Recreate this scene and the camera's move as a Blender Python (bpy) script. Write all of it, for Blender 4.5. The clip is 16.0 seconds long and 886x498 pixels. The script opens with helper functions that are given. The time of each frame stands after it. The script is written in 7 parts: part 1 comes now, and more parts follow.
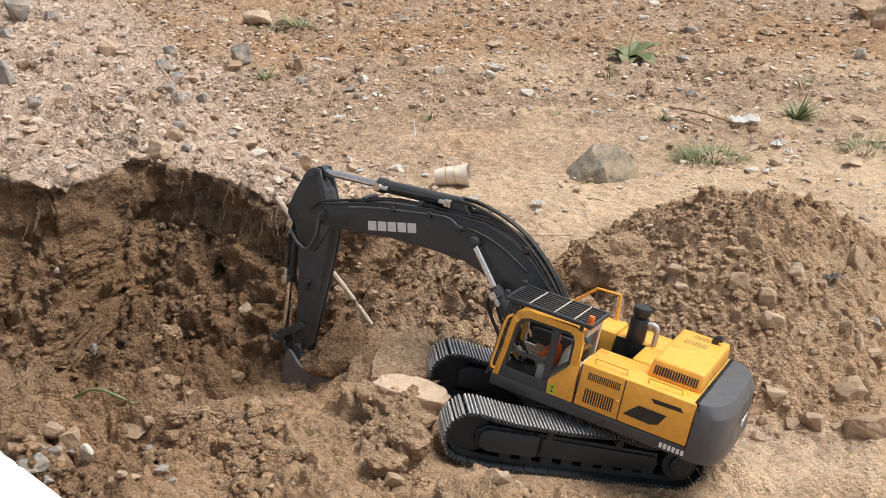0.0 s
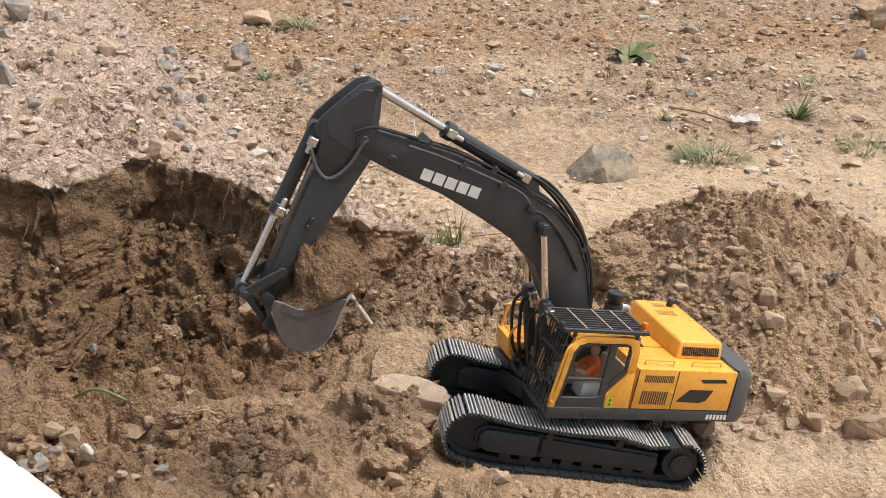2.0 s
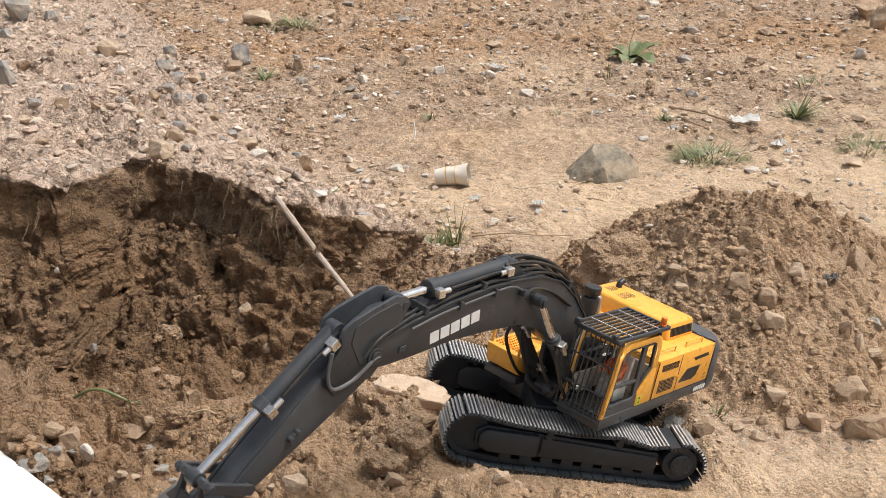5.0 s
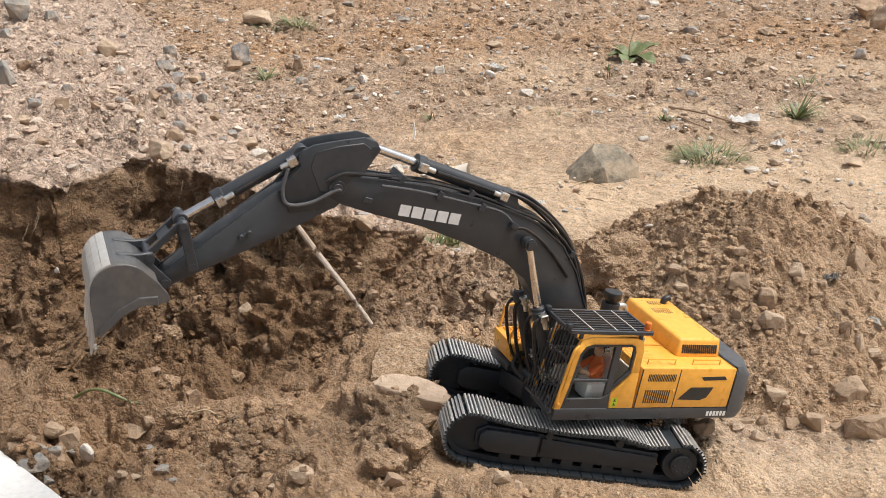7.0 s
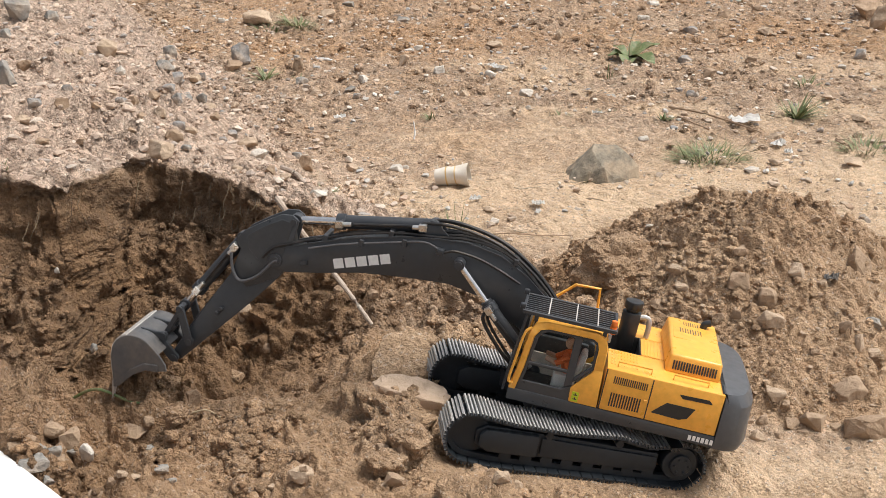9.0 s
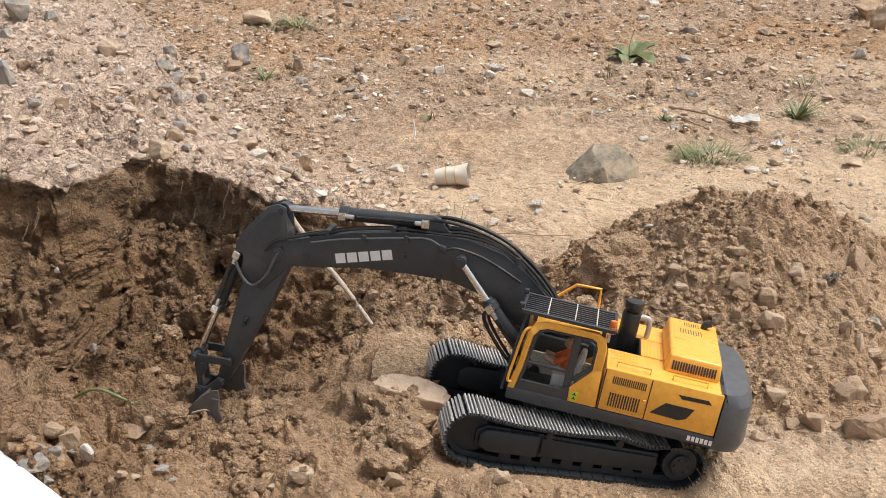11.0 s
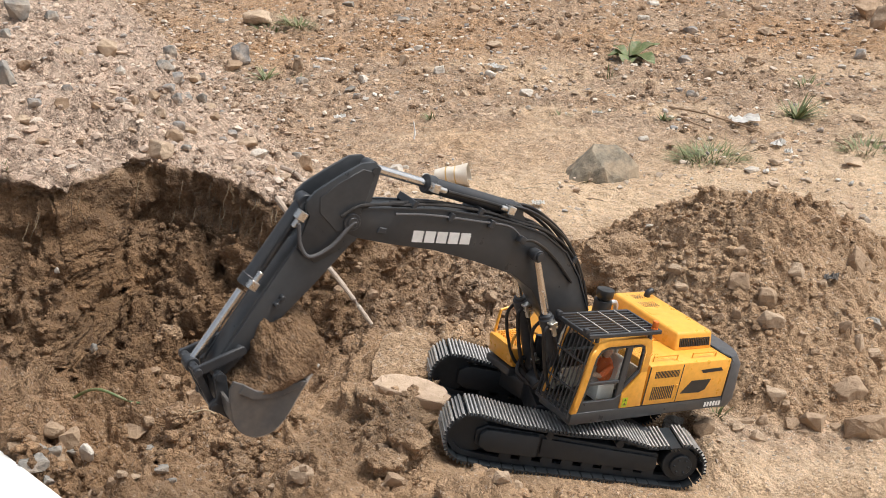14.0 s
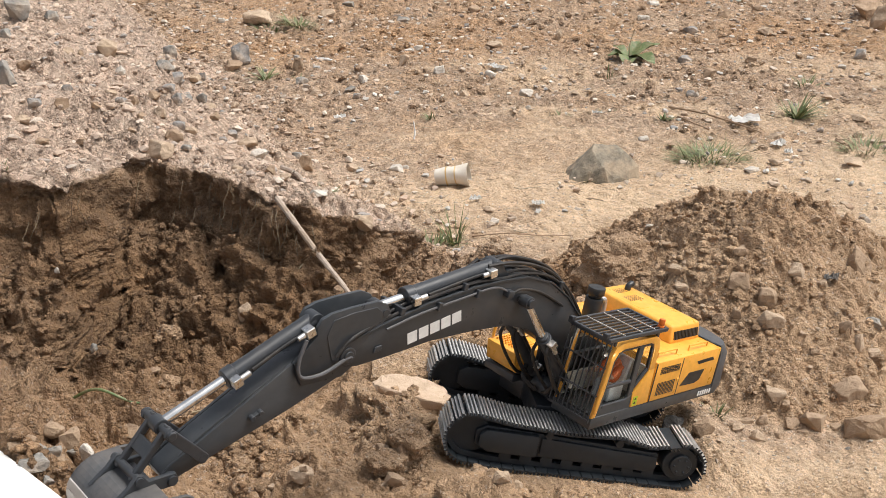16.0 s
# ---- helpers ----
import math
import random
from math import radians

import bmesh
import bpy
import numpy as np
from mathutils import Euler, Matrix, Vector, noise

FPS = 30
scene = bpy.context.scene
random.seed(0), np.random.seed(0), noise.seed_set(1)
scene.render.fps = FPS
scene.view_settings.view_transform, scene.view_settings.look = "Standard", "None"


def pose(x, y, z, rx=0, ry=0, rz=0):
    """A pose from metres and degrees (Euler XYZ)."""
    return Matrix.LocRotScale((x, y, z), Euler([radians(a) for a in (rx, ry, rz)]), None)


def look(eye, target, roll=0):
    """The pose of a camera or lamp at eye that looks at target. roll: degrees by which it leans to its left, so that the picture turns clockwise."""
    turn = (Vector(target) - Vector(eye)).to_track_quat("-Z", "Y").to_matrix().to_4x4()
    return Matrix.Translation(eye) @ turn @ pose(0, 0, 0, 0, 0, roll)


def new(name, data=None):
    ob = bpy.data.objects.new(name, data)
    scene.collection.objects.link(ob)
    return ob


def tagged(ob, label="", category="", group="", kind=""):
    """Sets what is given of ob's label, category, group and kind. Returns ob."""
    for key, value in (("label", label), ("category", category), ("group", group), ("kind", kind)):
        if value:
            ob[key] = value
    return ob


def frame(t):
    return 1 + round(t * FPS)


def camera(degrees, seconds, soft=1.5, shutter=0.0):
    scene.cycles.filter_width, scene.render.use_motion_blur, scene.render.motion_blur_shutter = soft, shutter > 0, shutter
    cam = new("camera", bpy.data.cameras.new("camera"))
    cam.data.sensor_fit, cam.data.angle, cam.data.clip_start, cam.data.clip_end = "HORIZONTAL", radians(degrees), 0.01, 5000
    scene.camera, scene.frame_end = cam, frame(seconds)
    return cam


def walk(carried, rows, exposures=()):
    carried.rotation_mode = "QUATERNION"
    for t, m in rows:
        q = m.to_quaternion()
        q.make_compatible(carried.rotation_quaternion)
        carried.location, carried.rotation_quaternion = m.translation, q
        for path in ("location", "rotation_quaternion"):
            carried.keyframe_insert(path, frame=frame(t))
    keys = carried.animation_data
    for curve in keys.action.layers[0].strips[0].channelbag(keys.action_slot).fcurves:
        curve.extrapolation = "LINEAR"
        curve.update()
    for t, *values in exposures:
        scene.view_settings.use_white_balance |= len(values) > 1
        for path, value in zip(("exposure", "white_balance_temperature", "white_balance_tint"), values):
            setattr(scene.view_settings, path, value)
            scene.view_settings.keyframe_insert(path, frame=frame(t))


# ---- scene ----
S = 1 / 14  # the digger is a 1:14 model: its parts are given in full-size metres
EYE = Vector((-0.1941, -1.4282, 0.9590))
cam = camera(45.0, 16.0, soft=0.85, shutter=0.4)
walk(cam, [(0.0, Matrix.Translation(EYE) @ pose(0, 0, 0, 66.0, 0, 0)), (16.0, Matrix.Translation(EYE) @ pose(0, 0, 0, 66.0, 0, 0))],
     exposures=[(0.0, 0.0), (16.0, 0.0)])

# ---- light: bright hazy sky, soft high sun ----
SUN_ELEV, SUN_AZ = 64.0, 84.0  # azimuth from +y towards +x
world = bpy.data.worlds.new("sky")
scene.world = world
world.use_nodes = True
wn = world.node_tree.nodes
sky = wn.new("ShaderNodeTexSky")
sky.sky_type = "NISHITA"
sky.sun_disc = False
sky.sun_elevation, sky.sun_rotation = radians(SUN_ELEV), radians(SUN_AZ)
sky.air_density, sky.dust_density, sky.ozone_density = 1.0, 4.0, 1.0
haze = wn.new("ShaderNodeHueSaturation")  # a milky, hazy sky
haze.inputs["Saturation"].default_value = 0.4
world.node_tree.links.new(sky.outputs[0], haze.inputs["Color"])
world.node_tree.links.new(haze.outputs[0], wn["Background"].inputs[0])
wn["Background"].inputs[1].default_value = 0.15
sun_data = bpy.data.lights.new("sun", "SUN")
sun_data.energy, sun_data.angle, sun_data.color = 3.45, radians(28), (1.0, 0.957, 0.895)
sun = new("sun", sun_data)
sun_dir = Vector((math.sin(radians(SUN_AZ)) * math.cos(radians(SUN_ELEV)), math.cos(radians(SUN_AZ)) * math.cos(radians(SUN_ELEV)), math.sin(radians(SUN_ELEV))))
sun.matrix_world = look(sun_dir * 20, (0, 0, 0))


# ---- materials ----
class Nodes:
    """Short-hand for one material's node tree."""

    def __init__(self, name, rough=0.6, metal=0.0):
        self.mat = bpy.data.materials.new(name)
        self.mat.use_nodes = True
        self.tree = self.mat.node_tree
        self.bsdf = self.tree.nodes["Principled BSDF"]
        self.bsdf.inputs["Roughness"].default_value = rough
        self.bsdf.inputs["Metallic"].default_value = metal
        self.coord = self.tree.nodes.new("ShaderNodeTexCoord").outputs["Object"]

    def add(self, kind, **settings):
        n = self.tree.nodes.new("ShaderNode" + kind)
        for k, v in settings.items():
            n.inputs[k.replace("_", " ")].default_value = v
        return n

    def link(self, a, b):
        self.tree.links.new(a, b)

    def noise(self, scale, detail=4.0, rough=0.6, coord=None):
        n = self.add("TexNoise", Scale=scale, Detail=detail, Roughness=rough)
        self.link(coord or self.coord, n.inputs["Vector"])
        return n.outputs["Fac"]

    def voronoi(self, scale, feature="F1"):
        n = self.add("TexVoronoi", Scale=scale)
        n.feature = feature
        self.link(self.coord, n.inputs["Vector"])
        return n

    def ramp(self, fac, *stops):
        n = self.add("ValToRGB")
        el = n.color_ramp.elements
        while len(el) < len(stops):
            el.new(0.5)
        for e, (p, c) in zip(el, stops):
            e.position = p
            e.color = (*c, 1.0) if isinstance(c, tuple) else (c, c, c, 1.0)
        self.link(fac, n.inputs[0])
        return n.outputs[0]

    def mix(self, fac, a, b, blend="MIX"):
        n = self.tree.nodes.new("ShaderNodeMix")
        n.data_type, n.blend_type = "RGBA", blend
        for sock, v in ((n.inputs[0], fac), (n.inputs[6], a), (n.inputs[7], b)):
            if isinstance(v, bpy.types.NodeSocket):
                self.link(v, sock)
            elif isinstance(v, tuple):
                sock.default_value = (*v, 1.0)
            else:
                sock.default_value = v
        return n.outputs[2]

    def attr(self, name):
        n = self.tree.nodes.new("ShaderNodeAttribute")
        n.attribute_name = name
        return n.outputs["Fac"]

    def math(self, op, a, b):
        n = self.tree.nodes.new("ShaderNodeMath")
        n.operation = op
        for sock, v in zip(n.inputs, (a, b)):
            if isinstance(v, bpy.types.NodeSocket):
                self.link(v, sock)
            else:
                sock.default_value = v
        return n.outputs[0]

    def base(self, c):
        if isinstance(c, tuple):
            self.bsdf.inputs["Base Color"].default_value = (*c, 1.0)
        else:
            self.link(c, self.bsdf.inputs["Base Color"])
        return self

    def rough(self, s):
        self.link(s, self.bsdf.inputs["Roughness"])
        return self

    def bump(self, height, strength=0.4, dist=0.002):
        n = self.add("Bump", Strength=strength, Distance=dist)
        self.link(height, n.inputs["Height"])
        self.link(n.outputs[0], self.bsdf.inputs["Normal"])
        return self


def paint(name, colour, rough, dust=0.25, dust_colour=(0.42, 0.30, 0.19), metal=0.0):
    """Model paint with fine mottling, rubbed patches and a film of dust."""
    n = Nodes(name, rough, metal)
    mott = n.ramp(n.noise(90, 5), (0.3, tuple(c * 0.88 for c in colour)), (0.7, tuple(min(1, c * 1.08) for c in colour)))
    film = n.math("MULTIPLY", n.ramp(n.noise(22, 6, 0.7), (0.42, 0.0), (0.72, 1.0)), dust)
    n.base(n.mix(film, mott, dust_colour))
    n.rough(n.ramp(n.noise(40, 4), (0.3, max(0.05, rough - 0.1)), (0.7, min(1, rough + 0.15))))
    return n.bump(n.noise(600, 2), 0.08, 0.0004).mat


def soil_material(name="soil", vary=False):
    n = Nodes(name, 0.95)
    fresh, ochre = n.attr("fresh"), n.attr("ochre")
    big, mid, fine = n.noise(5, 5, 0.65), n.noise(38, 6, 0.7), n.noise(330, 4, 0.7)
    dry = n.ramp(mid, (0.30, (0.31, 0.205, 0.130)), (0.50, (0.48, 0.34, 0.23)), (0.70, (0.62, 0.475, 0.345)))
    dry = n.mix(n.ramp(big, (0.40, 0.0), (0.62, 0.55)), dry, (0.42, 0.27, 0.155))
    dry = n.mix(n.math("MULTIPLY", n.math("MINIMUM", n.math("MAXIMUM", ochre, 0.0), 1.0), 0.8), dry, n.ramp(mid, (0.3, (0.33, 0.185, 0.088)), (0.7, (0.58, 0.36, 0.195))))
    ash = n.ramp(mid, (0.30, (0.41, 0.295, 0.22)), (0.50, (0.60, 0.455, 0.355)), (0.70, (0.75, 0.605, 0.485)))
    dry = n.mix(n.math("MULTIPLY", n.math("MINIMUM", ochre, 0.0), -0.85), dry, ash)
    pale = n.ramp(mid, (0.30, (0.58, 0.41, 0.255)), (0.55, (0.76, 0.565, 0.375)), (0.75, (0.84, 0.665, 0.48)))
    dry = n.mix(n.attr("pale"), dry, pale)  # trodden sand
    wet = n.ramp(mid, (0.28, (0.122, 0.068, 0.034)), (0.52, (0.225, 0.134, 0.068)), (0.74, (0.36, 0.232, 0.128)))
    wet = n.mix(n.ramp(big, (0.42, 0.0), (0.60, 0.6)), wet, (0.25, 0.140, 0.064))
    # single grains of every tone on the dry ground, finer on loose sand
    stony = n.math("SUBTRACT", 1.0, n.math("MULTIPLY", n.math("MINIMUM", n.math("MULTIPLY", n.attr("pale"), 1.7), 1.0), 0.40))
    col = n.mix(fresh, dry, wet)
    grainy = n.math("MULTIPLY", stony, n.math("SUBTRACT", 1.0, n.math("MULTIPLY", n.math("MAXIMUM", fresh, n.attr("loose")), 0.62)))
    for scale, lo, hi in ((42, 0.80, 1.20), (95, 0.68, 1.34), (260, 0.78, 1.22)):
        tone = n.ramp(n.voronoi(scale).outputs["Color"], (0.22, lo), (0.5, 1.0), (0.78, hi))
        col = n.mix(n.math("MULTIPLY", n.ramp(n.noise(17 + scale * 0.1, 4), (0.36, 0.35), (0.62, 1.0)), grainy), col, n.mix(1.0, col, tone, "MULTIPLY"))
    speck = n.voronoi(260)
    few = n.math("MULTIPLY", n.ramp(speck.outputs["Color"], (0.80, 0.0), (0.86, 0.6)), n.math("SUBTRACT", 1.0, n.math("MULTIPLY", fresh, 0.9)))
    col = n.mix(few, col, n.ramp(fine, (0.4, (0.36, 0.31, 0.27)), (0.6, (0.68, 0.58, 0.47))))
    col = n.mix(n.ramp(fine, (0.35, 0.35), (0.6, 0.0)), col, (0.15, 0.09, 0.055))
    if vary:  # every clod has its own tone
        geo = n.tree.nodes.new("ShaderNodeNewGeometry").outputs["Random Per Island"]
        col = n.mix(1.0, col, n.ramp(geo, (0.0, 0.72), (0.35, 0.92), (0.7, 1.06), (1.0, 1.35)), "MULTIPLY")
    n.base(col)
    h = n.math("ADD", n.math("MULTIPLY", fine, 0.5), n.math("ADD", n.noise(110, 5, 0.7), n.math("MULTIPLY", stony, n.math("ADD", n.math("MULTIPLY", n.voronoi(130).outputs["Distance"], -0.8), n.math("MULTIPLY", n.voronoi(330).outputs["Distance"], -0.4)))))
    return n.bump(h, 1.0, 0.008).mat


def pebble_material(name, tones):
    n = Nodes(name, 0.9)
    geo = n.tree.nodes.new("ShaderNodeNewGeometry").outputs["Random Per Island"]
    steps = [(i / (len(tones) - 1), c) for i, c in enumerate(tones)]
    col = n.ramp(geo, *steps)
    grain = n.ramp(n.noise(400, 4), (0.3, 0.72), (0.7, 1.12))
    n.base(n.mix(1.0, col, grain, "MULTIPLY"))
    return n.bump(n.noise(500, 4), 0.5, 0.002).mat


def stone_material(name, light, dark, dust=(0.46, 0.33, 0.22), amount=0.45):
    n = Nodes(name, 0.88)
    v = n.ramp(n.noise(30, 7, 0.7), (0.32, dark), (0.68, light))
    v = n.mix(n.ramp(n.noise(14, 5), (0.45, 0.0), (0.65, amount)), v, dust)
    n.base(v)
    h = n.math("ADD", n.noise(60, 8, 0.7), n.math("MULTIPLY", n.noise(420, 3), 0.3))
    return n.bump(h, 0.7, 0.006).mat


def leaf_material(name, a, b):
    n = Nodes(name, 0.55)
    geo = n.tree.nodes.new("ShaderNodeNewGeometry").outputs["Random Per Island"]
    n.base(n.mix(n.ramp(n.noise(120, 3), (0.4, 0.0), (0.6, 0.5)), n.ramp(geo, (0.0, a), (1.0, b)), (0.30, 0.24, 0.14)))
    return n.mat


def glass_material():
    n = Nodes("cab_glass", 0.05)
    n.base((0.9, 0.92, 0.9))
    n.bsdf.inputs["Transmission Weight"].default_value = 1.0
    n.bsdf.inputs["IOR"].default_value = 1.1
    n.rough(n.ramp(n.noise(60, 5), (0.45, 0.03), (0.8, 0.22)))
    return n.mat


YELLOW = paint("yellow_paint", (0.85, 0.415, 0.062), 0.33, 0.03)
GREY = paint("dark_grey_paint", (0.042, 0.047, 0.053), 0.36, 0.03)
WEIGHT_GREY = paint("counterweight_paint", (0.082, 0.088, 0.097), 0.38, 0.03)
CHARCOAL = paint("charcoal_paint", (0.036, 0.040, 0.046), 0.38, 0.03)
BLACK = paint("black_plastic", (0.021, 0.023, 0.025), 0.40, 0.06)
TRACK_BLACK = paint("black_track_paint", (0.021, 0.027, 0.033), 0.5, 0.0)
STEEL = paint("worn_track_steel", (0.52, 0.515, 0.50), 0.40, 0.18, metal=0.4)
CHROME = paint("chrome_rod", (0.78, 0.77, 0.75), 0.14, 0.05, metal=1.0)
BUCKET = paint("bucket_steel", (0.115, 0.118, 0.122), 0.40, 0.22, (0.36, 0.27, 0.19), metal=0.3)
# scraped bucket steel, and the painted highlight on the roof guard's cross bars
WORN_AND_GLINT = paint("scraped_steel_and_highlight", (0.56, 0.54, 0.51), 0.42, 0.25, metal=0.3)
RUBBER = paint("hose_rubber", (0.012, 0.012, 0.013), 0.5, 0.1)
HOSE_GREY = paint("grey_hose", (0.10, 0.10, 0.105), 0.5, 0.05)
BRASS = paint("nickel_fitting", (0.72, 0.70, 0.66), 0.25, 0.08, metal=1.0)
WHITE = paint("white_lettering", (0.78, 0.78, 0.76), 0.5, 0.1)
ORANGE = paint("orange_plastic", (0.75, 0.17, 0.02), 0.35, 0.05)
LIME = paint("lime_sticker", (0.48, 0.56, 0.02), 0.5, 0.05)
DOLL_O = paint("orange_cloth", (0.62, 0.13, 0.03), 0.7, 0.0)
DOLL_S = paint("doll_plastic", (0.42, 0.26, 0.18), 0.6, 0.0)
INTERIOR = paint("cab_interior", (0.58, 0.54, 0.47), 0.7, 0.1)
SEAT = paint("seat_grey", (0.62, 0.62, 0.61), 0.7, 0.0)
GLASS = glass_material()
SOIL = soil_material()
CRUMB_SOIL = soil_material("soil_crumbs", True)
GRAVEL = pebble_material("gravel_mix", [(0.36, 0.29, 0.235), (0.54, 0.42, 0.31), (0.46, 0.39, 0.325), (0.74, 0.63, 0.52), (0.60, 0.485, 0.375), (0.42, 0.28, 0.18), (0.33, 0.325, 0.315), (0.80, 0.74, 0.66), (0.52, 0.40, 0.29), (0.45, 0.33, 0.235)])
HILL_GRIT = pebble_material("hill_grit", [(0.50, 0.37, 0.28), (0.62, 0.48, 0.37), (0.42, 0.31, 0.23), (0.56, 0.43, 0.33), (0.35, 0.325, 0.30), (0.68, 0.54, 0.42), (0.52, 0.39, 0.30), (0.78, 0.68, 0.57), (0.46, 0.34, 0.26), (0.42, 0.385, 0.35)])
CLOD = pebble_material("soil_clods", [(0.19, 0.115, 0.062), (0.26, 0.165, 0.095), (0.215, 0.13, 0.07), (0.32, 0.215, 0.13)])
HEAP_CLOD = pebble_material("heap_clods", [(0.34, 0.24, 0.16), (0.40, 0.285, 0.195), (0.32, 0.215, 0.14), (0.45, 0.34, 0.24), (0.37, 0.26, 0.175), (0.54, 0.44, 0.33)])
GRAVEL_TAN = pebble_material("tan_grit", [(0.44, 0.33, 0.235), (0.52, 0.41, 0.30), (0.36, 0.255, 0.175), (0.60, 0.50, 0.38), (0.36, 0.33, 0.29), (0.44, 0.325, 0.22)])
STONE_GREY = stone_material("grey_stone", (0.42, 0.40, 0.36), (0.17, 0.165, 0.155))
STONE_TAN = stone_material("tan_stone", (0.60, 0.47, 0.345), (0.33, 0.235, 0.155))
STONE_SLAB = stone_material("slab_stone", (0.72, 0.56, 0.42), (0.44, 0.32, 0.22), (0.46, 0.32, 0.21), 0.6)
STONE_BROWN = stone_material("brown_stone", (0.44, 0.32, 0.215), (0.24, 0.155, 0.095), amount=0.7)
STONE_SOIL = stone_material("soil_coated_stone", (0.47, 0.345, 0.235), (0.29, 0.20, 0.13), (0.36, 0.255, 0.165), 0.9)
STONE_WHITE = stone_material("white_stone", (0.74, 0.70, 0.63), (0.46, 0.41, 0.35), amount=0.25)
STONE_GREEN = stone_material("mossy_stone", (0.42, 0.36, 0.27), (0.11, 0.10, 0.08), (0.40, 0.28, 0.175), 0.45)
STONE_SLATE = stone_material("slate_stone", (0.42, 0.40, 0.375), (0.19, 0.185, 0.18), amount=0.6)
LEAF = leaf_material("leaf_green", (0.06, 0.11, 0.03), (0.14, 0.20, 0.07))
GRASS = leaf_material("grass_green", (0.075, 0.125, 0.035), (0.20, 0.25, 0.09))
STRAW = leaf_material("dry_straw", (0.36, 0.27, 0.16), (0.55, 0.45, 0.30))
STRAW_MIX = leaf_material("straw_mix", (0.20, 0.13, 0.08), (0.62, 0.52, 0.38))
ROOT = leaf_material("root_brown", (0.06, 0.038, 0.022), (0.13, 0.085, 0.05))
BARK = stone_material("bleached_wood", (0.55, 0.47, 0.40), (0.30, 0.22, 0.16), amount=0.3)
CUP_PAPER = paint("stained_paper", (0.70, 0.65, 0.57), 0.7, 0.45)
PAPER = paint("white_paper", (0.82, 0.81, 0.78), 0.7, 0.12)
CUP_BAND = paint("ochre_print", (0.62, 0.42, 0.16), 0.6, 0.1)


# ---- ground ----
def lattice(seed):
    return np.random.RandomState(seed).rand(65536).astype(np.float32)


LAT = lattice(3)


def vnoise(x, y, z=None):
    """Smooth value noise in -1..1 on numpy arrays."""
    z = np.zeros_like(x) if z is None else z
    xi, yi, zi = np.floor(x).astype(np.int64), np.floor(y).astype(np.int64), np.floor(z).astype(np.int64)
    fx, fy, fz = x - xi, y - yi, z - zi
    fx, fy, fz = (f * f * f * (f * (f * 6 - 15) + 10) for f in (fx, fy, fz))
    out = 0
    for dx in (0, 1):
        for dy in (0, 1):
            for dz in (0, 1):
                h = ((xi + dx) * 73856093 ^ (yi + dy) * 19349663 ^ (zi + dz) * 83492791) & 65535
                out = out + LAT[h] * (fx if dx else 1 - fx) * (fy if dy else 1 - fy) * (fz if dz else 1 - fz)
    return out * 2 - 1


def fbm(x, y, size, octaves=4, gain=0.5, z=None):
    out, a = 0, 1.0
    for k in range(octaves):
        f = 2.0 ** k / size
        out = out + a * vnoise(x * f + 17.3 * k, y * f - 9.1 * k, None if z is None else z * f)
        a *= gain
    return out


def smooth(v, a, b):
    t = np.clip((v - a) / (b - a), 0, 1)
    return t * t * (3 - 2 * t)


# the digger's frame: x forward, y to its left, z along the slewing axis
DIG = Matrix(((-0.9762, 0.1141, 0.1844, 0), (-0.0960, -0.9899, 0.1044, 0), (0.1945, 0.0842, 0.9773, 0), (0, 0, 0, 1)))


def wall_line(x):
    """The y of the pit's cut bank along x."""
    line = np.interp(x, [-1.5, -1.01, -0.974, -0.92, -0.884, -0.866, -0.845, -0.825, -0.77, -0.70, -0.61, -0.53, -0.43, -0.385, -0.34, -0.29, -0.22, -0.10, 0.1, 0.2, 0.35],
                     [0.22, 0.30, 0.345, 0.345, 0.37, 0.45, 0.54, 0.60, 0.625, 0.595, 0.52, 0.475, 0.445, 0.46, 0.49, 0.55, 0.61, 0.65, 0.62, 0.58, 0.45])
    zero = np.zeros_like(line)
    return line + 0.014 * fbm(x, zero, 0.12, 4, 0.6)


def ridge_line(y):
    """The x of the spoil ridge before the tracks."""
    return -0.285 + 0.45 * np.clip(0.05 - y, 0, 0.4)


def sandy(x, y):
    """How pale and trodden the soil is."""
    n = fbm(x, y, 0.25, 4, 0.55)
    s = 1.3 * np.exp(-((x - 0.12) / 0.50) ** 2 - ((y - 1.05) / 0.33) ** 2) + 1.2 * np.exp(-((x - 1.0) / 0.4) ** 2 - ((y - 1.05) / 0.3) ** 2)
    apron = smooth(x, 0.06, 0.30) * (1 - smooth(y, -0.06, 0.10))
    spoil = np.maximum(0.50 * smooth(x, 0.02, 0.15) * smooth(y, 0.02, 0.15) * (1 - smooth(y, 0.85, 1.0)), 0.34 * smooth(x, -0.85, -0.5) * (1 - smooth(y, 0.1, 0.4)) * (1 - apron))
    patches = 0.6 * smooth(fbm(x - 6, y * 1.6, 0.45, 4, 0.6), 0.15, 0.75) * smooth(y, 1.2, 1.6) * (1 - 0.8 * smooth(y, 1.9, 2.5)) * smooth(x, -0.6, -0.2)
    near = smooth(y, -0.85, -0.45) * (1 - smooth(x, 1.2, 1.9))
    return np.clip(np.maximum(np.maximum(s * (0.85 + 0.45 * n), apron * near * (0.88 + 0.3 * n)), np.maximum(spoil * near * (1 + 0.4 * n), patches)), 0, 1)


